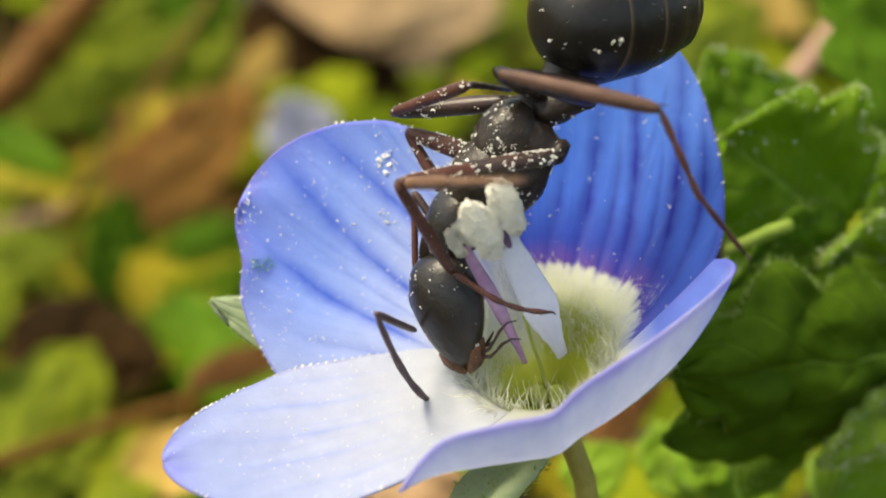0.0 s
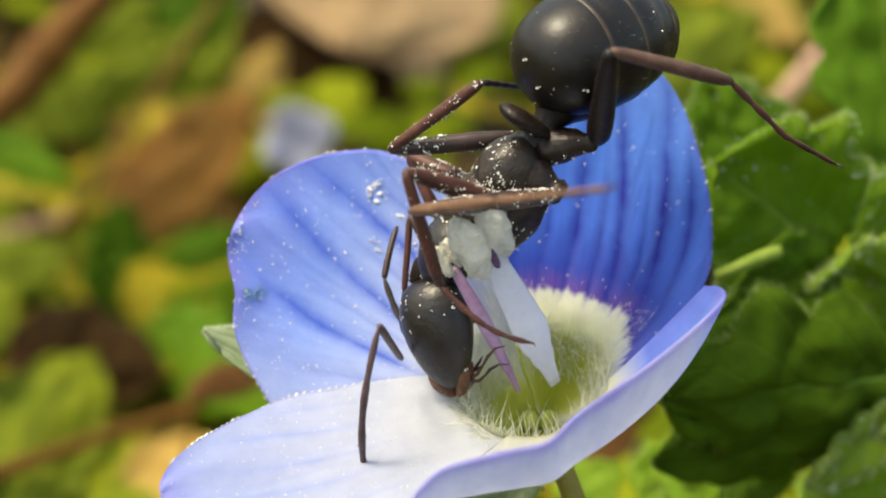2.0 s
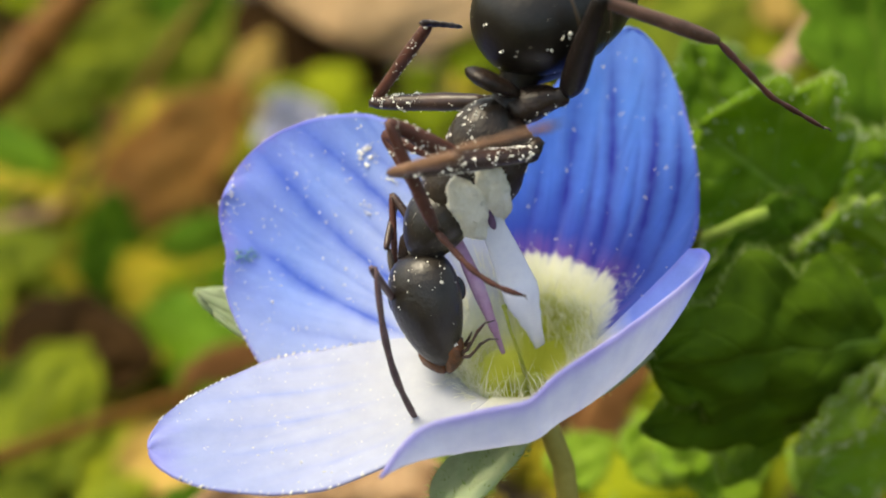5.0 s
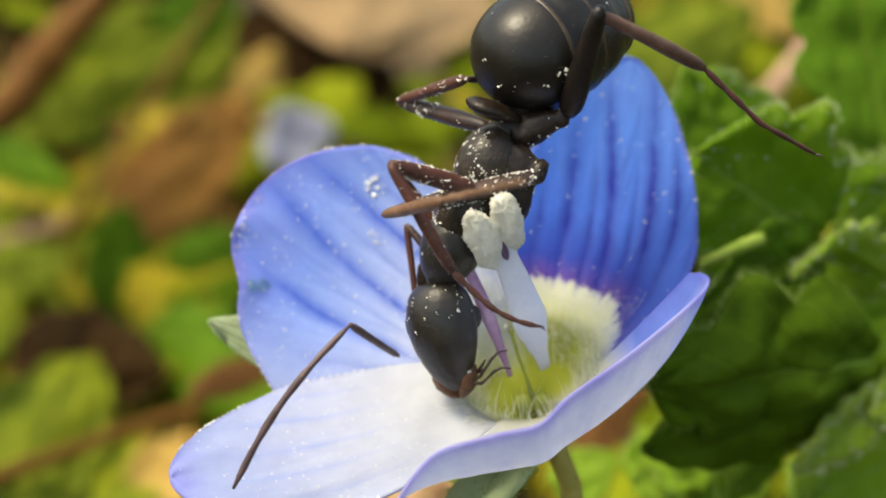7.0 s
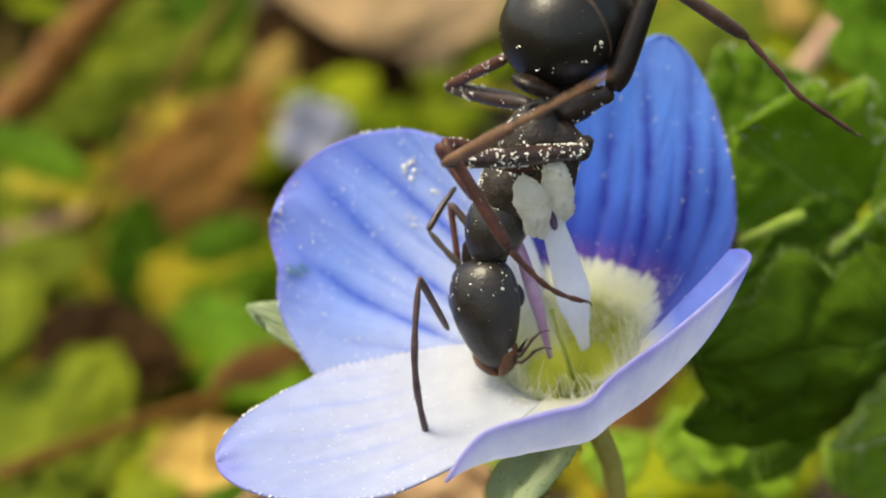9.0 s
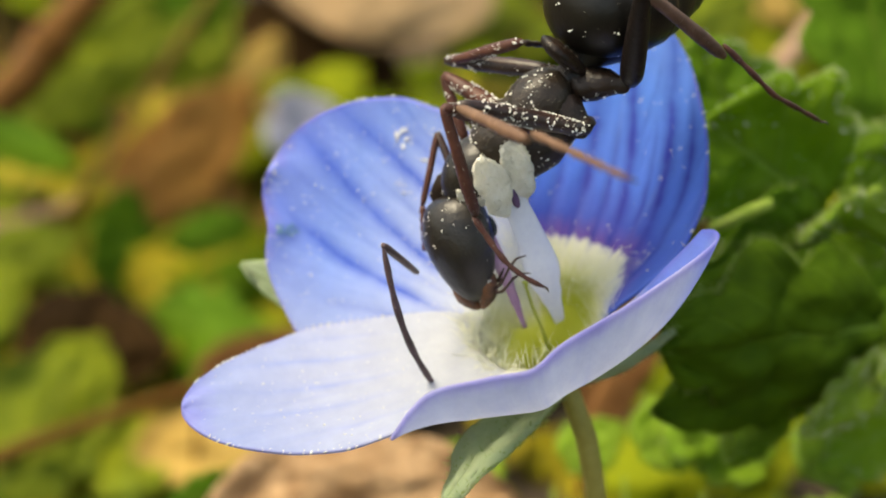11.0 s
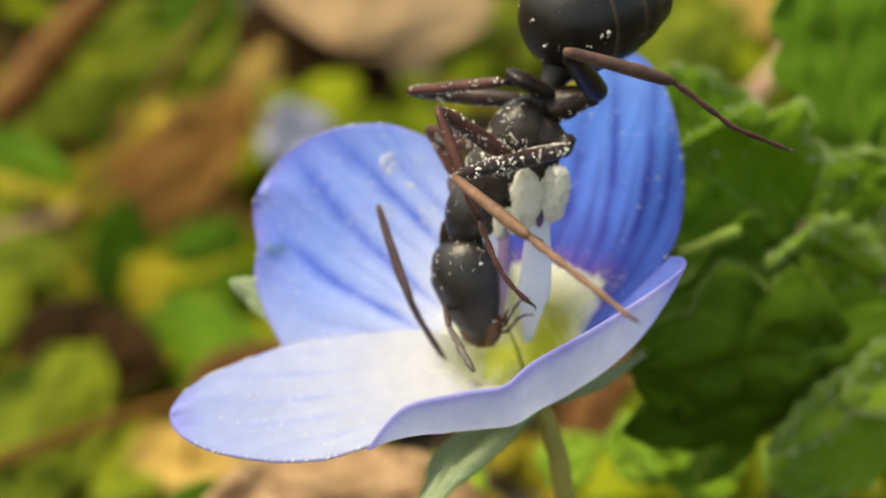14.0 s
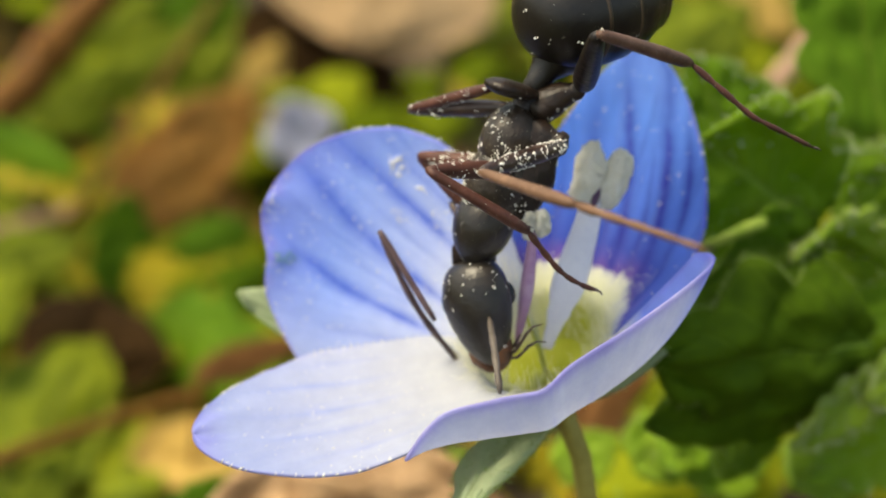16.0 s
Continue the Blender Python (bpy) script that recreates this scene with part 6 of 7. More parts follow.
    fr_femur_rows = [
        (0, 1.735, -0.428, 0.244, -55.9, -62.6, -179.1), (0.5, 1.735, -0.428, 0.244, -80.3, -71.1, -156), (1, 1.735, -0.428, 0.244, -78, -78.2, -166.1),
        (1.5, 1.735, -0.428, 0.244, -43.5, -78.4, 155.5), (2, 1.735, -0.428, 0.244, -44.4, -79.3, 156.4),
        (2.5, 1.735, -0.428, 0.244, -27.4, -78.2, 136.9), (3, 1.735, -0.428, 0.244, -13.6, -82.8, 120.2), (3.5, 1.735, -0.428, 0.244, 2.2, -78.2, 102),
        (4, 1.735, -0.428, 0.244, 35.8, -85.7, 66.3), (6.5, 1.735, -0.428, 0.244, 20.9, -84.2, 81.9), (7, 1.735, -0.428, 0.244, 0.1, -83.4, 104.6),
        (7.5, 1.735, -0.428, 0.244, -15.1, -80.6, 122.1), (8, 1.735, -0.428, 0.244, -8.5, -82.2, 114), (8.5, 1.735, -0.428, 0.244, -20.9, -80.5, 128.4),
        (9, 1.735, -0.428, 0.244, -2, -87.8, 106.6), (11.5, 1.735, -0.428, 0.244, -63.6, -71.2, -172), (12, 1.735, -0.428, 0.244, -88.5, -78.8, -153),
        (12.5, 1.735, -0.428, 0.244, -60, -81.1, 173.5), (13, 1.735, -0.428, 0.244, -0.9, -75.3, 106.2),
        (13.5, 1.735, -0.428, 0.244, 11.4, -78.3, 89.3), (14, 1.735, -0.428, 0.244, 46.7, -80.4, 51.9), (14.5, 1.735, -0.428, 0.244, 31.8, -84.7, 70.7),
        (15, 1.735, -0.428, 0.244, 35.2, -78.5, 63.3), (15.5, 1.735, -0.428, 0.244, -44.1, -74.1, 157.1),
        (16, 1.735, -0.428, 0.244, -94.1, -79.3, -152.6),
    ]
    walk(fr_femur, [(t, mm(*p)) for t, *p in fr_femur_rows])
    fr_tibia_rows = [
        (0, 0.863, -0.441, 1.932, -64.1, 62.1, -162.8), (0.5, 1.173, -0.678, 2.042, -55.7, 63.7, -151.5),
        (1, 1.358, -0.521, 2.104, -53.1, 53.7, -156.5), (1.5, 1.387, -0.269, 2.106, -55.7, 50, -162.6), (2, 1.413, -0.287, 2.112, -46.8, 45.5, -148.9),
        (2.5, 1.451, -0.162, 2.104, -48.8, 49.3, -149.9), (3, 1.616, -0.222, 2.13, -49.8, 43.7, -154.6),
        (3.5, 1.655, -0.049, 2.105, -36.9, 29.1, -133.1), (4, 1.793, -0.296, 2.139, -50.7, 49.7, -152.8),
        (6.5, 1.762, -0.239, 2.135, -51.5, 46.4, -154.5), (7, 1.68, -0.215, 2.132, -41.7, 39.1, -138.5),
        (7.5, 1.57, -0.165, 2.119, -38.9, 41.2, -133.5), (8, 1.63, -0.191, 2.127, -40.8, 41.8, -137.7), (8.5, 1.541, -0.183, 2.119, -49.7, 50.9, -149),
        (9, 1.715, -0.359, 2.143, -38.9, 35.9, -134), (11.5, 1.13, -0.513, 2.043, -45.4, 53, -145.9), (12, 1.407, -0.595, 2.109, -48.9, 51.6, -150.5),
        (12.5, 1.444, -0.395, 2.122, -42.6, 46.2, -140.7), (13, 1.601, 0.035, 2.082, -31.4, 33.7, -122.8),
        (13.5, 1.74, -0.042, 2.105, -33.2, 33.1, -127.1), (14, 1.931, -0.179, 2.118, -37.7, 28.1, -133.2),
        (14.5, 1.793, -0.263, 2.136, -36.8, 29.8, -131.4), (15, 1.905, -0.091, 2.107, -37.1, 31.9, -131),
        (15.5, 1.257, -0.226, 2.072, -36, 63.8, -124.1), (16, 1.422, -0.59, 2.111, -27.4, 56.6, -113.7),
    ]
    walk(fr_tibia, [(t, mm(*p)) for t, *p in fr_tibia_rows])
    fr_tarsus_rows = [
        (0, 0.014, -0.703, 0.252, -7.9, 40.6, -86), (0.5, 0.433, -1.08, 0.339, -62.2, 72.5, -152.7), (1, 0.326, -0.971, 0.574, -17.2, 57.7, -100.1),
        (1.5, 0.221, -0.634, 0.65, -15.1, 38.4, -97), (2, 0.273, -0.973, 0.755, -11.5, 39, -91.4), (2.5, 0.379, -0.783, 0.663, -15.5, 38.7, -97.3),
        (3, 0.374, -0.811, 0.817, -14.6, 39.7, -95.5), (3.5, 0.52, -1.262, 1.182, -18.8, 38.5, -102.3), (4, 0.701, -0.857, 0.689, -20.5, 38.4, -104.8),
        (6.5, 0.58, -0.802, 0.758, -25, 37.1, -110.7), (7, 0.575, -1.191, 0.933, -28, 50.1, -114.5), (7.5, 0.585, -1.202, 0.868, -25.2, 55.9, -109.9),
        (8, 0.584, -1.144, 0.859, -24.3, 54.3, -109.4), (8.5, 0.515, -0.801, 0.644, -21.7, 37.3, -105.9), (9, 0.647, -1.467, 1.029, -42.7, 61.2, -133),
        (11.5, 0.184, -1.154, 0.525, -17, 48.1, -100.2), (12, 0.381, -1.175, 0.618, -43.3, 65.5, -133),
        (12.5, 0.426, -1.229, 0.751, -28.4, 55.9, -114.8), (13, 0.745, -1.294, 1.028, -46.4, 58.2, -141.3),
        (13.5, 0.781, -1.312, 1.066, -28, 33.4, -118.1), (14, 0.785, -1.401, 1.222, -34.6, 28.1, -127), (14.5, 0.702, -1.5, 1.193, -46.7, 45.8, -146.8),
        (15, 0.847, -1.31, 1.104, -35.3, 29.5, -127.6), (15.5, 0.786, -0.921, 0.368, -28.9, 41.4, -117.9),
        (16, 1.001, -1.547, 0.525, -49.7, 54.9, -146.7),
    ]
    walk(fr_tarsus, [(t, mm(*p)) for t, *p in fr_tarsus_rows])
    mr_femur_rows = [
        (0, 2.388, -0.827, -0.334, -34.8, -48, 155.6), (0.5, 2.388, -0.827, -0.334, -45.8, -61, 168.3), (1, 2.388, -0.827, -0.334, -49.6, -64.8, 171.5),
        (1.5, 2.388, -0.827, -0.334, -41.1, -49.6, 166.3), (2, 2.388, -0.827, -0.334, -46.5, -57.3, 171.9),
        (2.5, 2.388, -0.827, -0.334, -41.4, -53.9, 164.8), (3, 2.388, -0.827, -0.334, -46.5, -59.9, 169.9),
        (3.5, 2.388, -0.827, -0.334, -35.1, -46.8, 156.8), (4, 2.388, -0.827, -0.334, -47.4, -60.8, 170.1),
        (6.5, 2.388, -0.827, -0.334, -51.3, -62.2, 174), (7, 2.388, -0.827, -0.334, -31.3, -45.7, 149.4),
        (7.5, 2.388, -0.827, -0.334, -36.6, -54.2, 156.6), (8, 2.388, -0.827, -0.334, -44.5, -62.5, 164.7),
        (8.5, 2.388, -0.827, -0.334, -33.6, -53.5, 151.9), (9, 2.388, -0.827, -0.334, -42.4, -66.2, 159.6),
        (11.5, 2.388, -0.827, -0.334, -54.7, -65.5, -178.1), (12, 2.388, -0.827, -0.334, -58.4, -59.2, -167.9),
        (12.5, 2.388, -0.827, -0.334, -58.4, -56, -167.1), (13, 2.388, -0.827, -0.334, -65.7, -70.4, -171.6),
        (13.5, 2.388, -0.827, -0.334, -60.1, -67.7, -179.4), (14, 2.388, -0.827, -0.334, -65.5, -61.8, -165.1),
        (14.5, 2.388, -0.827, -0.334, -58.9, -60, -172.5), (15, 2.388, -0.827, -0.334, -75.5, -62.5, -155),
        (15.5, 2.388, -0.827, -0.334, -73.7, -69.4, -163.9), (16, 2.388, -0.827, -0.334, -105.5, -66.4, -127.5),
    ]
    walk(mr_femur, [(t, mm(*p)) for t, *p in mr_femur_rows])
    mr_tibia_rows = [
        (0, 0.803, -0.108, 1.598, 12, -23.6, -69.2), (0.5, 1.153, -0.571, 1.94, 4, -11.9, -72.5), (1, 1.294, -0.663, 2.02, 8.4, -20.9, -70.8),
        (1.5, 0.749, -0.429, 1.645, 15.1, -18.1, -65.4), (2, 0.997, -0.628, 1.854, 21.8, -15, -58.2), (2.5, 0.909, -0.425, 1.767, 24, -22.8, -61.6),
        (3, 1.104, -0.598, 1.916, 20, -13.3, -59.4), (3.5, 0.75, -0.126, 1.56, 23.1, -21.5, -61.4), (4, 1.137, -0.61, 1.935, 20.1, -21.6, -64),
        (6.5, 1.184, -0.7, 1.967, 21.7, -14.7, -60.1), (7, 0.826, 0.098, 1.528, 18.7, -18.4, -64.2), (7.5, 0.993, -0.223, 1.776, 33.5, -22.5, -55.2),
        (8, 1.232, -0.51, 1.973, 31, -17.7, -53.3), (8.5, 1.022, -0.098, 1.755, 33.5, -23, -56.2), (9, 1.404, -0.461, 2.045, 28.2, -17.2, -56.6),
        (11.5, 1.312, -0.863, 2.033, -3.8, -15.5, -77.4), (12, 1.085, -1.106, 1.899, -5.2, -9.4, -78.5), (12.5, 0.971, -1.152, 1.822, -2.4, 4.6, -76.9),
        (13, 1.524, -0.955, 2.115, -8.7, -2.6, -83.4), (13.5, 1.4, -0.838, 2.071, -4.2, 3.5, -81.6), (14, 1.2, -1.143, 1.957, -14.4, -0.9, -89.2),
        (14.5, 1.099, -0.998, 1.918, -5.2, -2.3, -79.7), (15, 1.299, -1.335, 1.972, 5.1, 19.8, -69.9), (15.5, 1.509, -1.08, 2.1, 7, -7.3, -70.7),
        (16, 1.755, -1.651, 2.05, -9.1, -0.9, -84.8),
    ]
    walk(mr_tibia, [(t, mm(*p)) for t, *p in mr_tibia_rows])
    mr_tarsus_rows = [
        (0, 1.486, -1.907, 2.439, 12, -23.6, -69.2), (0.5, 1.772, -2.531, 2.374, 4, -11.9, -72.5), (1, 1.94, -2.515, 2.77, 8.4, -20.9, -70.8),
        (1.5, 1.582, -2.243, 2.297, 15.1, -18.1, -65.4), (2, 2.066, -2.352, 2.398, 21.8, -15, -58.2), (2.5, 1.83, -2.128, 2.58, 24, -22.8, -61.6),
        (3, 2.145, -2.358, 2.398, 20, -13.3, -59.4), (3.5, 1.684, -1.842, 2.33, 23.1, -21.5, -61.4), (4, 1.993, -2.364, 2.709, 20.1, -21.6, -64),
        (6.5, 2.197, -2.461, 2.502, 21.7, -14.7, -60.1), (7, 1.694, -1.696, 2.19, 18.7, -18.4, -64.2), (7.5, 2.099, -1.817, 2.579, 33.5, -22.5, -55.2),
        (8, 2.426, -2.114, 2.613, 31, -17.7, -53.3), (8.5, 2.099, -1.703, 2.577, 33.5, -23, -56.2), (9, 2.509, -2.135, 2.667, 28.2, -17.2, -56.6),
        (11.5, 1.752, -2.838, 2.595, -3.8, -15.5, -77.4), (12, 1.499, -3.136, 2.241, -5.2, -9.4, -78.5), (12.5, 1.446, -3.191, 1.652, -2.4, 4.6, -76.9),
        (13, 1.764, -3.039, 2.21, -8.7, -2.6, -83.4), (13.5, 1.707, -2.911, 1.945, -4.2, 3.5, -81.6), (14, 1.23, -3.242, 1.989, -14.4, -0.9, -89.2),
        (14.5, 1.475, -3.062, 2.002, -5.2, -2.3, -79.7), (15, 1.977, -3.191, 1.26, 5.1, 19.8, -69.9), (15.5, 2.198, -3.046, 2.369, 7, -7.3, -70.7),
        (16, 1.946, -3.742, 2.084, -9.1, -0.9, -84.8),
    ]
    walk(mr_tarsus, [(t, mm(*p)) for t, *p in mr_tarsus_rows])
    a1_scape_rows = [
        (0, -1.247, -0.177, -0.299, 167.3, -65, -68.7), (0.5, -1.059, -0.215, -0.386, 134.1, -61.4, -54.9),
        (1, -0.815, -0.226, -0.453, 126.3, -62, -50.5), (1.5, -1.254, -0.224, -0.348, 89, -60.9, -18.1),
        (2, -1.315, -0.264, -0.363, 121.9, -60.8, -47.8), (2.5, -1.326, -0.115, -0.224, 120.8, -65.2, -41),
        (3, -1.131, -0.133, -0.28, 128.6, -63.5, -48.1), (3.5, -1.274, -0.152, -0.273, 107.1, -65.5, -29.3),
        (4, -0.754, -0.044, -0.293, 122.1, -58.1, -51.1), (6.5, -1.292, 0.085, -0.027, 116.7, -62.1, -40.5),
        (7, -1.385, 0.064, -0.022, 128.8, -67.8, -42.8), (7.5, -1.344, -0.075, -0.174, 155.2, -57.2, -66.7),
        (8, -1.269, -0.014, -0.139, 141.1, -64.2, -55.2), (8.5, -1.294, 0.036, -0.079, 132, -59.3, -54.4),
        (9, -1.294, 0.055, -0.059, 95.4, -57.4, -28.1), (11.5, -1.296, -0.394, -0.45, -179.7, -69.1, -74.5),
        (12, -1.174, -0.266, -0.364, 160, -61.3, -66.4), (12.5, -1.451, -0.319, -0.359, 162.2, -65.6, -65.4),
        (13, -1.19, 0.06, -0.081, 58.7, -56.9, 18.8), (13.5, -1.266, -0.039, -0.206, 29.9, -39, 58.7), (14, -1.361, 0.106, 0.011, 39, -29.9, 44),
        (14.5, -1.557, -0.255, -0.295, 42.8, -22.6, 34.5), (15, -1.638, -0.096, -0.145, 40.4, -29.9, 42.5),
        (15.5, -1.275, 0.059, -0.083, 35.1, -43.7, 52.1), (16, -1.191, 0.225, 0.077, 40, -31.7, 43.4),
    ]
    walk(a1_scape, [(t, mm(*p)) for t, *p in a1_scape_rows])
    a1_flag_rows = [
        (0, -0.971, -0.886, 1.332, -92.1, 64.6, 165.4), (0.5, -0.564, -0.919, 1.195, -82.6, 62.1, 171.1),
        (1, -0.278, -0.878, 1.137, -60.4, 56.5, -165.8), (1.5, -0.422, -0.497, 1.225, -44.9, 42.6, -146.9),
        (2, -0.725, -0.913, 1.209, -52.4, 34.5, -171.7), (2.5, -0.755, -0.612, 1.41, -51.5, 31.6, -170.7),
        (3, -0.594, -0.73, 1.331, -60.7, 41.6, 177.9), (3.5, -0.625, -0.516, 1.366, -53.5, 44.1, -163), (4, -0.158, -0.784, 1.236, -57.2, 46.4, -167.6),
        (6.5, -0.652, -0.461, 1.564, -61.2, 37.8, 172.4), (7, -0.887, -0.398, 1.645, -45.5, -15.3, -178.9),
        (7.5, -0.958, -0.971, 1.339, -57, 35.1, -179.8), (8, -0.823, -0.656, 1.482, -48.5, 16.4, -174.2),
        (8.5, -0.76, -0.711, 1.469, -53.5, 25.1, 162.8), (9, -0.437, -0.402, 1.457, -54.8, 31.3, -176.2),
        (11.5, -1.124, -1.012, 1.232, -70.1, 68.9, -167.2), (12, -0.828, -1.06, 1.214, -100.6, 72.5, 165.6),
        (12.5, -1.142, -0.994, 1.28, -85.6, 78.8, -171.5), (13, -0.261, 0.377, 1.428, -45.9, 50.8, -144.6),
        (13.5, -0.54, 1.155, 0.927, -60.8, 59.2, -163.3), (14, -0.239, 1.19, 0.909, -42.7, 40.7, -141.3),
        (14.5, -0.187, 0.687, 0.396, -60.5, 48.5, -170.9), (15, -0.488, 0.959, 0.753, -65, 50.3, -175.4),
        (15.5, -0.475, 1.087, 1.16, -51.2, 48.9, -153.8), (16, -0.08, 1.278, 1.024, -51.4, 45.9, -154.4),
    ]
    walk(a1_flag, [(t, mm(*p)) for t, *p in a1_flag_rows])
    a2_scape_rows = [
        (0, 0.247, 0.859, -0.783, -40.4, -17.7, -109.6), (0.5, 0.283, 0.892, -0.767, -36.6, -16.8, -107.7),
        (1, 0.285, 0.897, -0.761, -34.6, -16.4, -106.8), (1.5, 0.240, 1.270, 0.068, 0, -11.9, -152.6),
        (2, 0.225, 1.227, 0.065, 0, -1.9, -144.6), (2.5, 0.247, 0.864, -0.775, -38.1, -17.1, -108.4),
        (3, 0.242, 0.863, -0.778, -38.7, -17.3, -108.5), (3.5, 0.243, 0.861, -0.775, -37.9, -17.1, -108.4),
        (4, 0.506, 1.389, 0.142, 0, -8.7, -149.8), (6.5, 0.213, 0.836, -0.789, -43.1, -18.6, -111.6),
        (7, 0.233, 0.837, -0.798, -44.4, -19.1, -112.3), (7.5, 0.219, 0.841, -0.787, -42.2, -18.3, -110.8),
        (8, 0.238, 0.848, -0.785, -41.1, -17.9, -110.5), (8.5, 0.673, 1.345, -0.003, 0, -17.9, -153.2),
        (9, 0.783, 1.270, -0.020, 0, -24.3, -163.9), (11.5, 0.226, 0.886, -0.763, -28.6, -16.4, -101.4),
        (12, 0.209, 0.873, -0.768, -32, -16.5, -103.2), (12.5, 0.201, 0.858, -0.771, -35.3, -16.7, -105.6),
        (13, -0.964, -0.335, -0.511, -36.2, -16.8, -106.9), (13.5, -0.975, -0.198, -0.425, -39.2, -17.2, -111),
        (14, -0.967, -0.114, -0.305, -40.4, -17.7, -109.6), (14.5, -1.086, 0.102, -0.058, -40, -17.6, -109.2),
        (15, -0.626, 0.376, 0.105, -45.9, -19.8, -114), (15.5, -0.999, -0.277, -0.489, -42.4, -18.3, -112.1),
        (16, -0.333, -0.041, -0.408, -48.2, -21, -115.9),
    ]
    walk(a2_scape, [(t, mm(*p)) for t, *p in a2_scape_rows])
    a2_flag_rows = [
        (0, -0.04, 0.056, -0.51, -42.5, 29.5, -143.8), (0.5, 0.021, 0.075, -0.509, -35.9, 37, -131.3), (1, 0.036, 0.074, -0.508, -33.8, 38.1, -128.5),
        (1.5, -0.542, 0.864, 0.254, 0, 50.8, -141.3), (2, -0.509, 0.706, 0.094, 0, 59.2, -142.7),
        (2.5, -0.023, 0.051, -0.512, -40.7, 30.8, -140.9), (3, -0.029, 0.052, -0.511, -41.3, 30.3, -141.6),
        (3.5, -0.027, 0.048, -0.512, -40.9, 30.3, -141.5), (4, -0.263, 0.942, 0.279, 0, 52.9, -149.7),
        (6.5, -0.099, 0.046, -0.503, -46.1, 21.7, -154.1), (7, -0.088, 0.053, -0.504, -45.8, 23.7, -151.5),
        (7.5, -0.082, 0.046, -0.506, -45.1, 23.9, -150.7), (8, -0.06, 0.049, -0.509, -43.8, 26.6, -147.7),
        (8.5, -0.092, 0.958, 0.274, 0, 62.2, -129.0), (9, -0.005, 1.042, 0.350, 0, 60.2, -127.6), (11.5, 0.056, 0.043, -0.51, -30.5, 36.6, -124),
        (12, 0.014, 0.037, -0.513, -36.3, 33.1, -133.6), (12.5, -0.03, 0.031, -0.513, -40.3, 28.8, -141.3),
        (13, -1.213, -1.156, -0.252, -19.5, -22.1, -86.6), (13.5, -1.282, -0.997, -0.16, -29.2, -27.3, -90.8),
        (14, -1.254, -0.918, -0.033, -28.6, -19.7, -93.8), (14.5, -1.367, -0.704, 0.214, -15.8, 1.6, -91.2),
        (15, -0.969, -0.394, 0.408, -34.8, 28.9, -126.6), (15.5, -1.318, -1.065, -0.207, -24.4, -23.6, -88.7),
        (16, -0.698, -0.794, -0.087, -47.3, -15.2, -126.2),
    ]
    walk(a2_flag, [(t, mm(*p)) for t, *p in a2_flag_rows])
    # the far foreleg stands up beside the head, then is drawn in behind the trunk
    tucked = ((fl_femur, (0.195, 0.369, -0.329), (0.35, 0.60, -0.28)), (fl_tibia, (0.35, 0.60, -0.28), (-0.72, 0.14, -0.55)), (fl_tarsus, (-0.72, 0.14, -0.55), (-1.1, -0.2, -0.7)))
    for ob, a, b in tucked:
        start, end = ob.matrix_basis.copy(), Matrix.Translation(Vector(a) * MM) @ (Vector(b) - Vector(a)).to_track_quat("X", "Z").to_matrix().to_4x4()
        walk(ob, [(0, start), (12.6, start), (13.0, end), (16, end)])
    flower_rows = [
        (0, 1.6, -1.718, 0, -0, 0, -0), (0.5, 1.651, -1.687, -0.34, 0.4, -0.4, -0.6), (1, 1.586, -1.724, -0.018, 0, 0.2, -0),
        (1.5, 1.606, -1.696, 0.09, -0.2, 0.9, 0.3), (2, 1.606, -1.689, 0.154, -0.4, 1.3, 0.6), (2.5, 1.672, -1.654, -0.058, 0.2, 0.3, 0),
        (3, 1.652, -1.659, 0.02, -0.1, -0.2, -0.5), (3.5, 1.655, -1.692, 0.166, -0.4, 0.4, -0.2), (4, 1.676, -1.699, -0.034, -0.1, 0.4, -0.7),
        (6.5, 1.717, -1.738, -0.43, 0.2, 0.8, 0.3), (7, 1.74, -1.67, -0.394, -0, 1.2, 0.2), (7.5, 1.712, -1.685, -0.35, 0.1, 0.9, 0.6),
        (8, 1.674, -1.759, -0.329, 0, 1.7, 1.2), (8.5, 1.662, -1.725, -0.326, 0, 0.3, 0.6), (9, 1.638, -1.75, -0.305, 0.2, 1.2, 1.1),
        (11.5, 1.786, -1.497, -0.298, 0, -5.6, -2), (12, 1.784, -1.543, -0.474, -1.2, -4.7, -2.2), (12.5, 1.76, -1.585, -0.292, -1.1, -3.3, -1.4),
        (13, 1.8, -1.566, -0.421, -1, -3.8, -1.7), (13.5, 1.805, -1.487, -0.231, -1, -3.6, -1.9), (14, 1.807, -1.483, -0.31, -0.9, -4.8, -2.6),
        (14.5, 1.833, -1.499, -0.449, -0.7, -4.5, -2.2), (15, 1.825, -1.686, -0.39, -0.5, -1.1, 0.8), (15.5, 1.82, -1.671, -0.457, -1, -2.1, -0.1),
        (16, 1.803, -1.68, -0.487, -0.8, -1.6, -0.3),
    ]
    walk(flower, [(t, VIEW @ mm(*p)) for t, *p in flower_rows])
    long_axis = Vector((0.35, 0.9, -0.3)).normalized()
    back_rows = ((0, 3, 0.06), (1.5, 5, 0.08), (3.5, 4, 0.06), (6.5, 5, 0.07), (9, 6, 0.10), (11.5, -7, -0.23), (12, -7, -0.17), (12.5, -7, -0.12),
                 (13.5, -7.5, -0.10), (14.5, -8, -0.14), (15.2, -6, -0.03), (16, -4, 0))
    walk(back, [(t, Matrix.Translation((x * MM, 0, 0)) @ Matrix.Rotation(radians(a), 4, long_axis)) for t, a, x in back_rows])
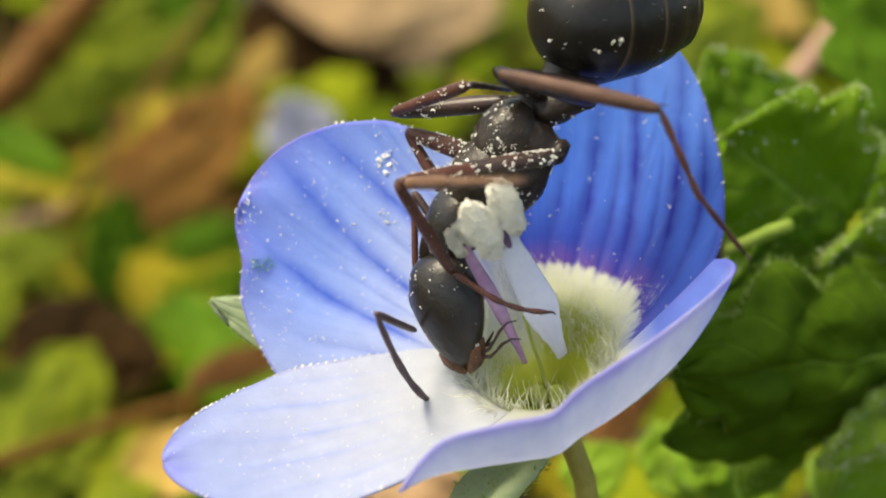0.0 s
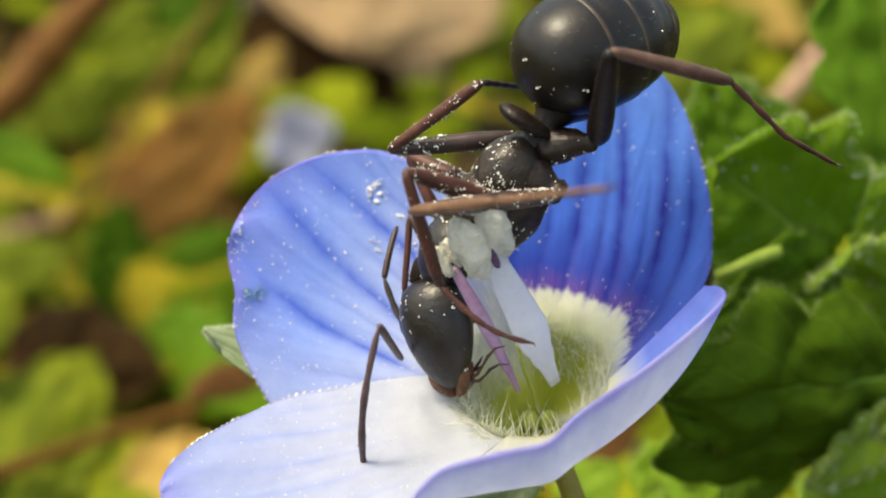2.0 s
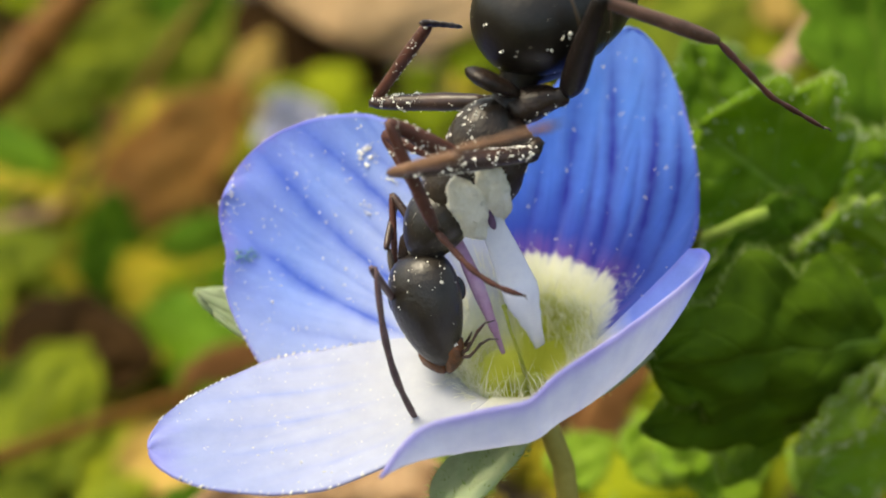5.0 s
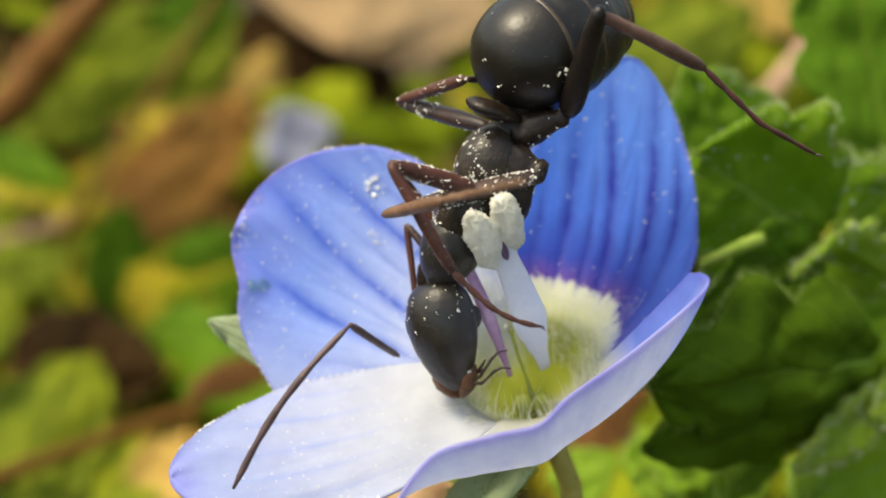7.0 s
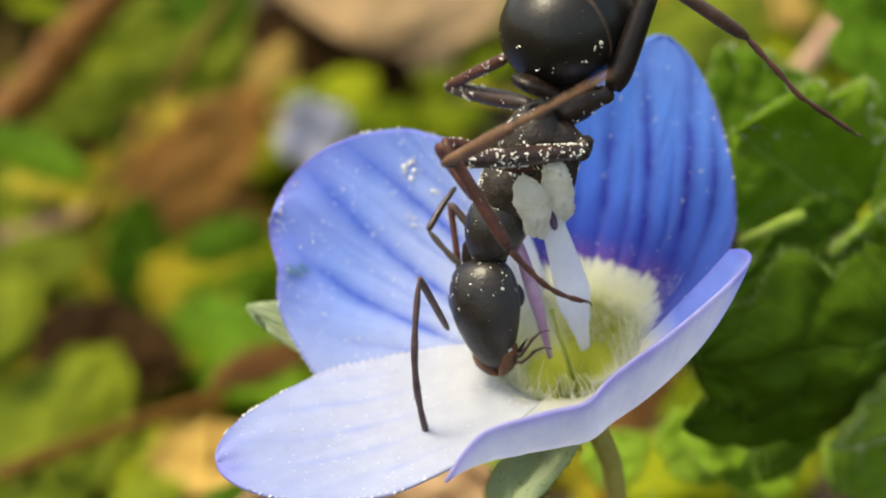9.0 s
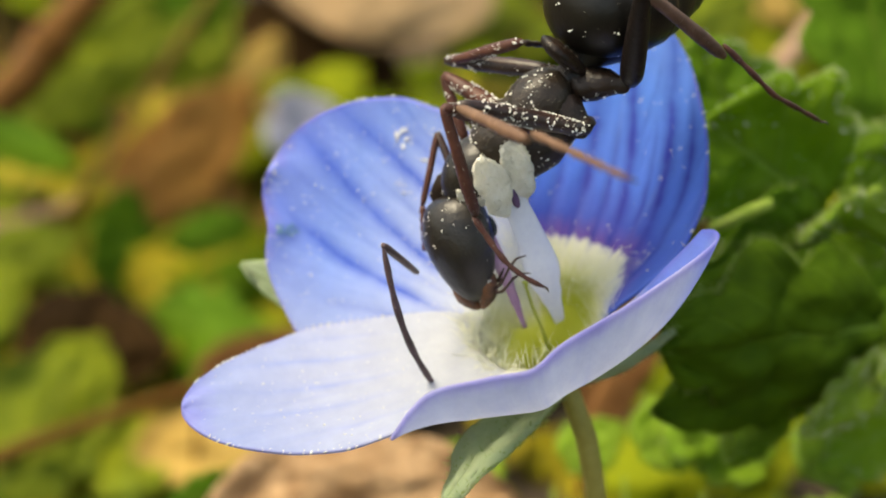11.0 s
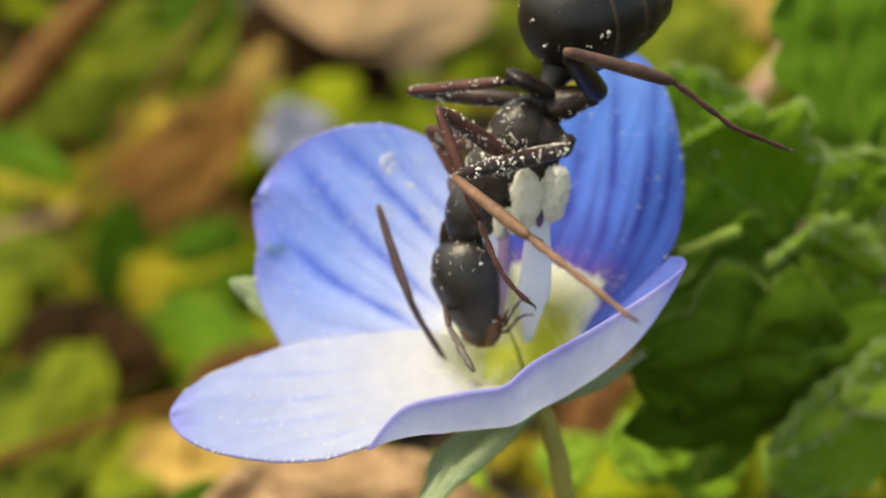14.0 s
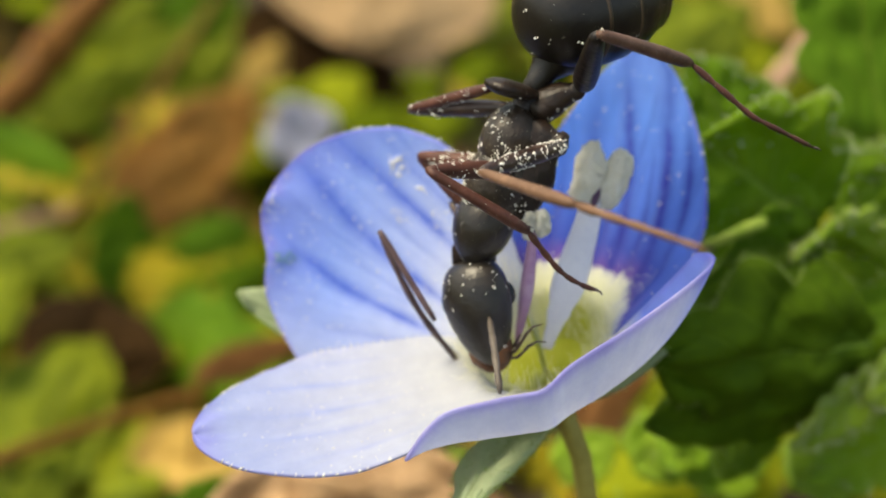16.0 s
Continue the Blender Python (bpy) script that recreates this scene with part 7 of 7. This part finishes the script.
    st2_rows = [
        (0, 0.207, 0.244, 0.3, 15.7, -37.6, 118.7), (0.5, 0.207, 0.244, 0.3, 16.7, -40, 122.3), (1, 0.207, 0.244, 0.3, 14.6, -34.5, 124.6),
        (1.5, 0.207, 0.244, 0.3, 14.1, -35.3, 119), (2, 0.207, 0.244, 0.3, 13, -30.9, 118.2), (2.5, 0.207, 0.244, 0.3, 15.2, -36, 119),
        (3, 0.207, 0.244, 0.3, 15.5, -35.4, 116.4), (3.5, 0.207, 0.244, 0.3, 14.5, -33.6, 114.2), (4, 0.207, 0.244, 0.3, 14.7, -33.4, 114.2),
        (6.5, 0.207, 0.244, 0.3, 14.8, -35.6, 112.1), (7, 0.207, 0.244, 0.3, 14.4, -36.5, 111.4), (7.5, 0.207, 0.244, 0.3, 15.2, -38.4, 109.8),
        (8, 0.207, 0.244, 0.3, 13.6, -34.8, 109), (8.5, 0.207, 0.244, 0.3, 15.2, -35.4, 109.9), (9, 0.207, 0.244, 0.3, 13.8, -32.4, 106.3),
        (11.5, 0.207, 0.244, 0.3, 21.9, -37.8, 111.1), (12, 0.207, 0.244, 0.3, 21, -40.6, 110.7), (12.5, 0.207, 0.244, 0.3, 18.7, -35.8, 104.5),
        (13, 0.207, 0.244, 0.3, 19.2, -34.7, 94.3), (13.5, 0.207, 0.244, 0.3, 16.2, -23, 86), (14, 0.207, 0.244, 0.3, 20.4, -35.6, 86.4),
        (14.5, 0.207, 0.244, 0.3, 17.5, -24.1, 87.3), (15, 0.207, 0.244, 0.3, 14.1, -23.3, 89.2), (15.5, 0.207, 0.244, 0.3, 13.3, -18.6, 77.9),
        (16, 0.207, 0.244, 0.3, 11.1, -4, 72.8),
    ]
    walk(stamen_white, [(t, mm(*p)) for t, *p in st2_rows])
    st1_rows = [
        (0, -0.396, 0.127, 0.3, 14.6, -31.2, 118.5), (0.5, -0.396, 0.127, 0.3, 15.7, -34.7, 122.5), (1, -0.396, 0.127, 0.3, 13.6, -27, 124.7),
        (1.5, -0.396, 0.127, 0.3, 13.1, -28.1, 118.8), (2, -0.396, 0.127, 0.3, 12, -21.5, 118.2), (2.5, -0.396, 0.127, 0.3, 14.1, -29.4, 119.3),
        (3, -0.396, 0.127, 0.3, 14.4, -28.2, 116.6), (3.5, -0.396, 0.127, 0.3, 13.4, -25, 114.2), (4, -0.396, 0.127, 0.3, 13.5, -25, 114.3),
        (6.5, -0.396, 0.127, 0.3, 13.5, -27.6, 111.6), (7, -0.396, 0.127, 0.3, 13.2, -29.3, 111.6), (7.5, -0.396, 0.127, 0.3, 14, -32, 110),
        (8, -0.396, 0.127, 0.3, 12.3, -26.2, 108.7), (8.5, -0.396, 0.127, 0.3, 13.9, -27.4, 109.8), (9, -0.396, 0.127, 0.3, 12.5, -22.6, 105.8),
        (11.5, -0.396, 0.127, 0.3, 20.2, -30.8, 112.7), (12, -0.396, 0.127, 0.3, 19.4, -34.5, 112.1), (12.5, -0.396, 0.127, 0.3, 18.2, -33.5, 104.6),
        (13, -0.396, 0.127, 0.3, 18.6, -32.1, 93.3), (13.5, -0.396, 0.127, 0.3, 15.3, -17, 84.8), (14, -0.396, 0.127, 0.3, 19.8, -34, 85),
        (14.5, -0.396, 0.127, 0.3, 16.6, -19.1, 86.3), (15, -0.396, 0.127, 0.3, 13.1, -15.2, 88.2), (15.5, -0.396, 0.127, 0.3, 17.8, -37.9, 89.3),
        (16, -0.396, 0.127, 0.3, 16.1, -35.3, 82.9),
    ]
    walk(stamen_purple, [(t, mm(*p)) for t, *p in st1_rows])


motions()
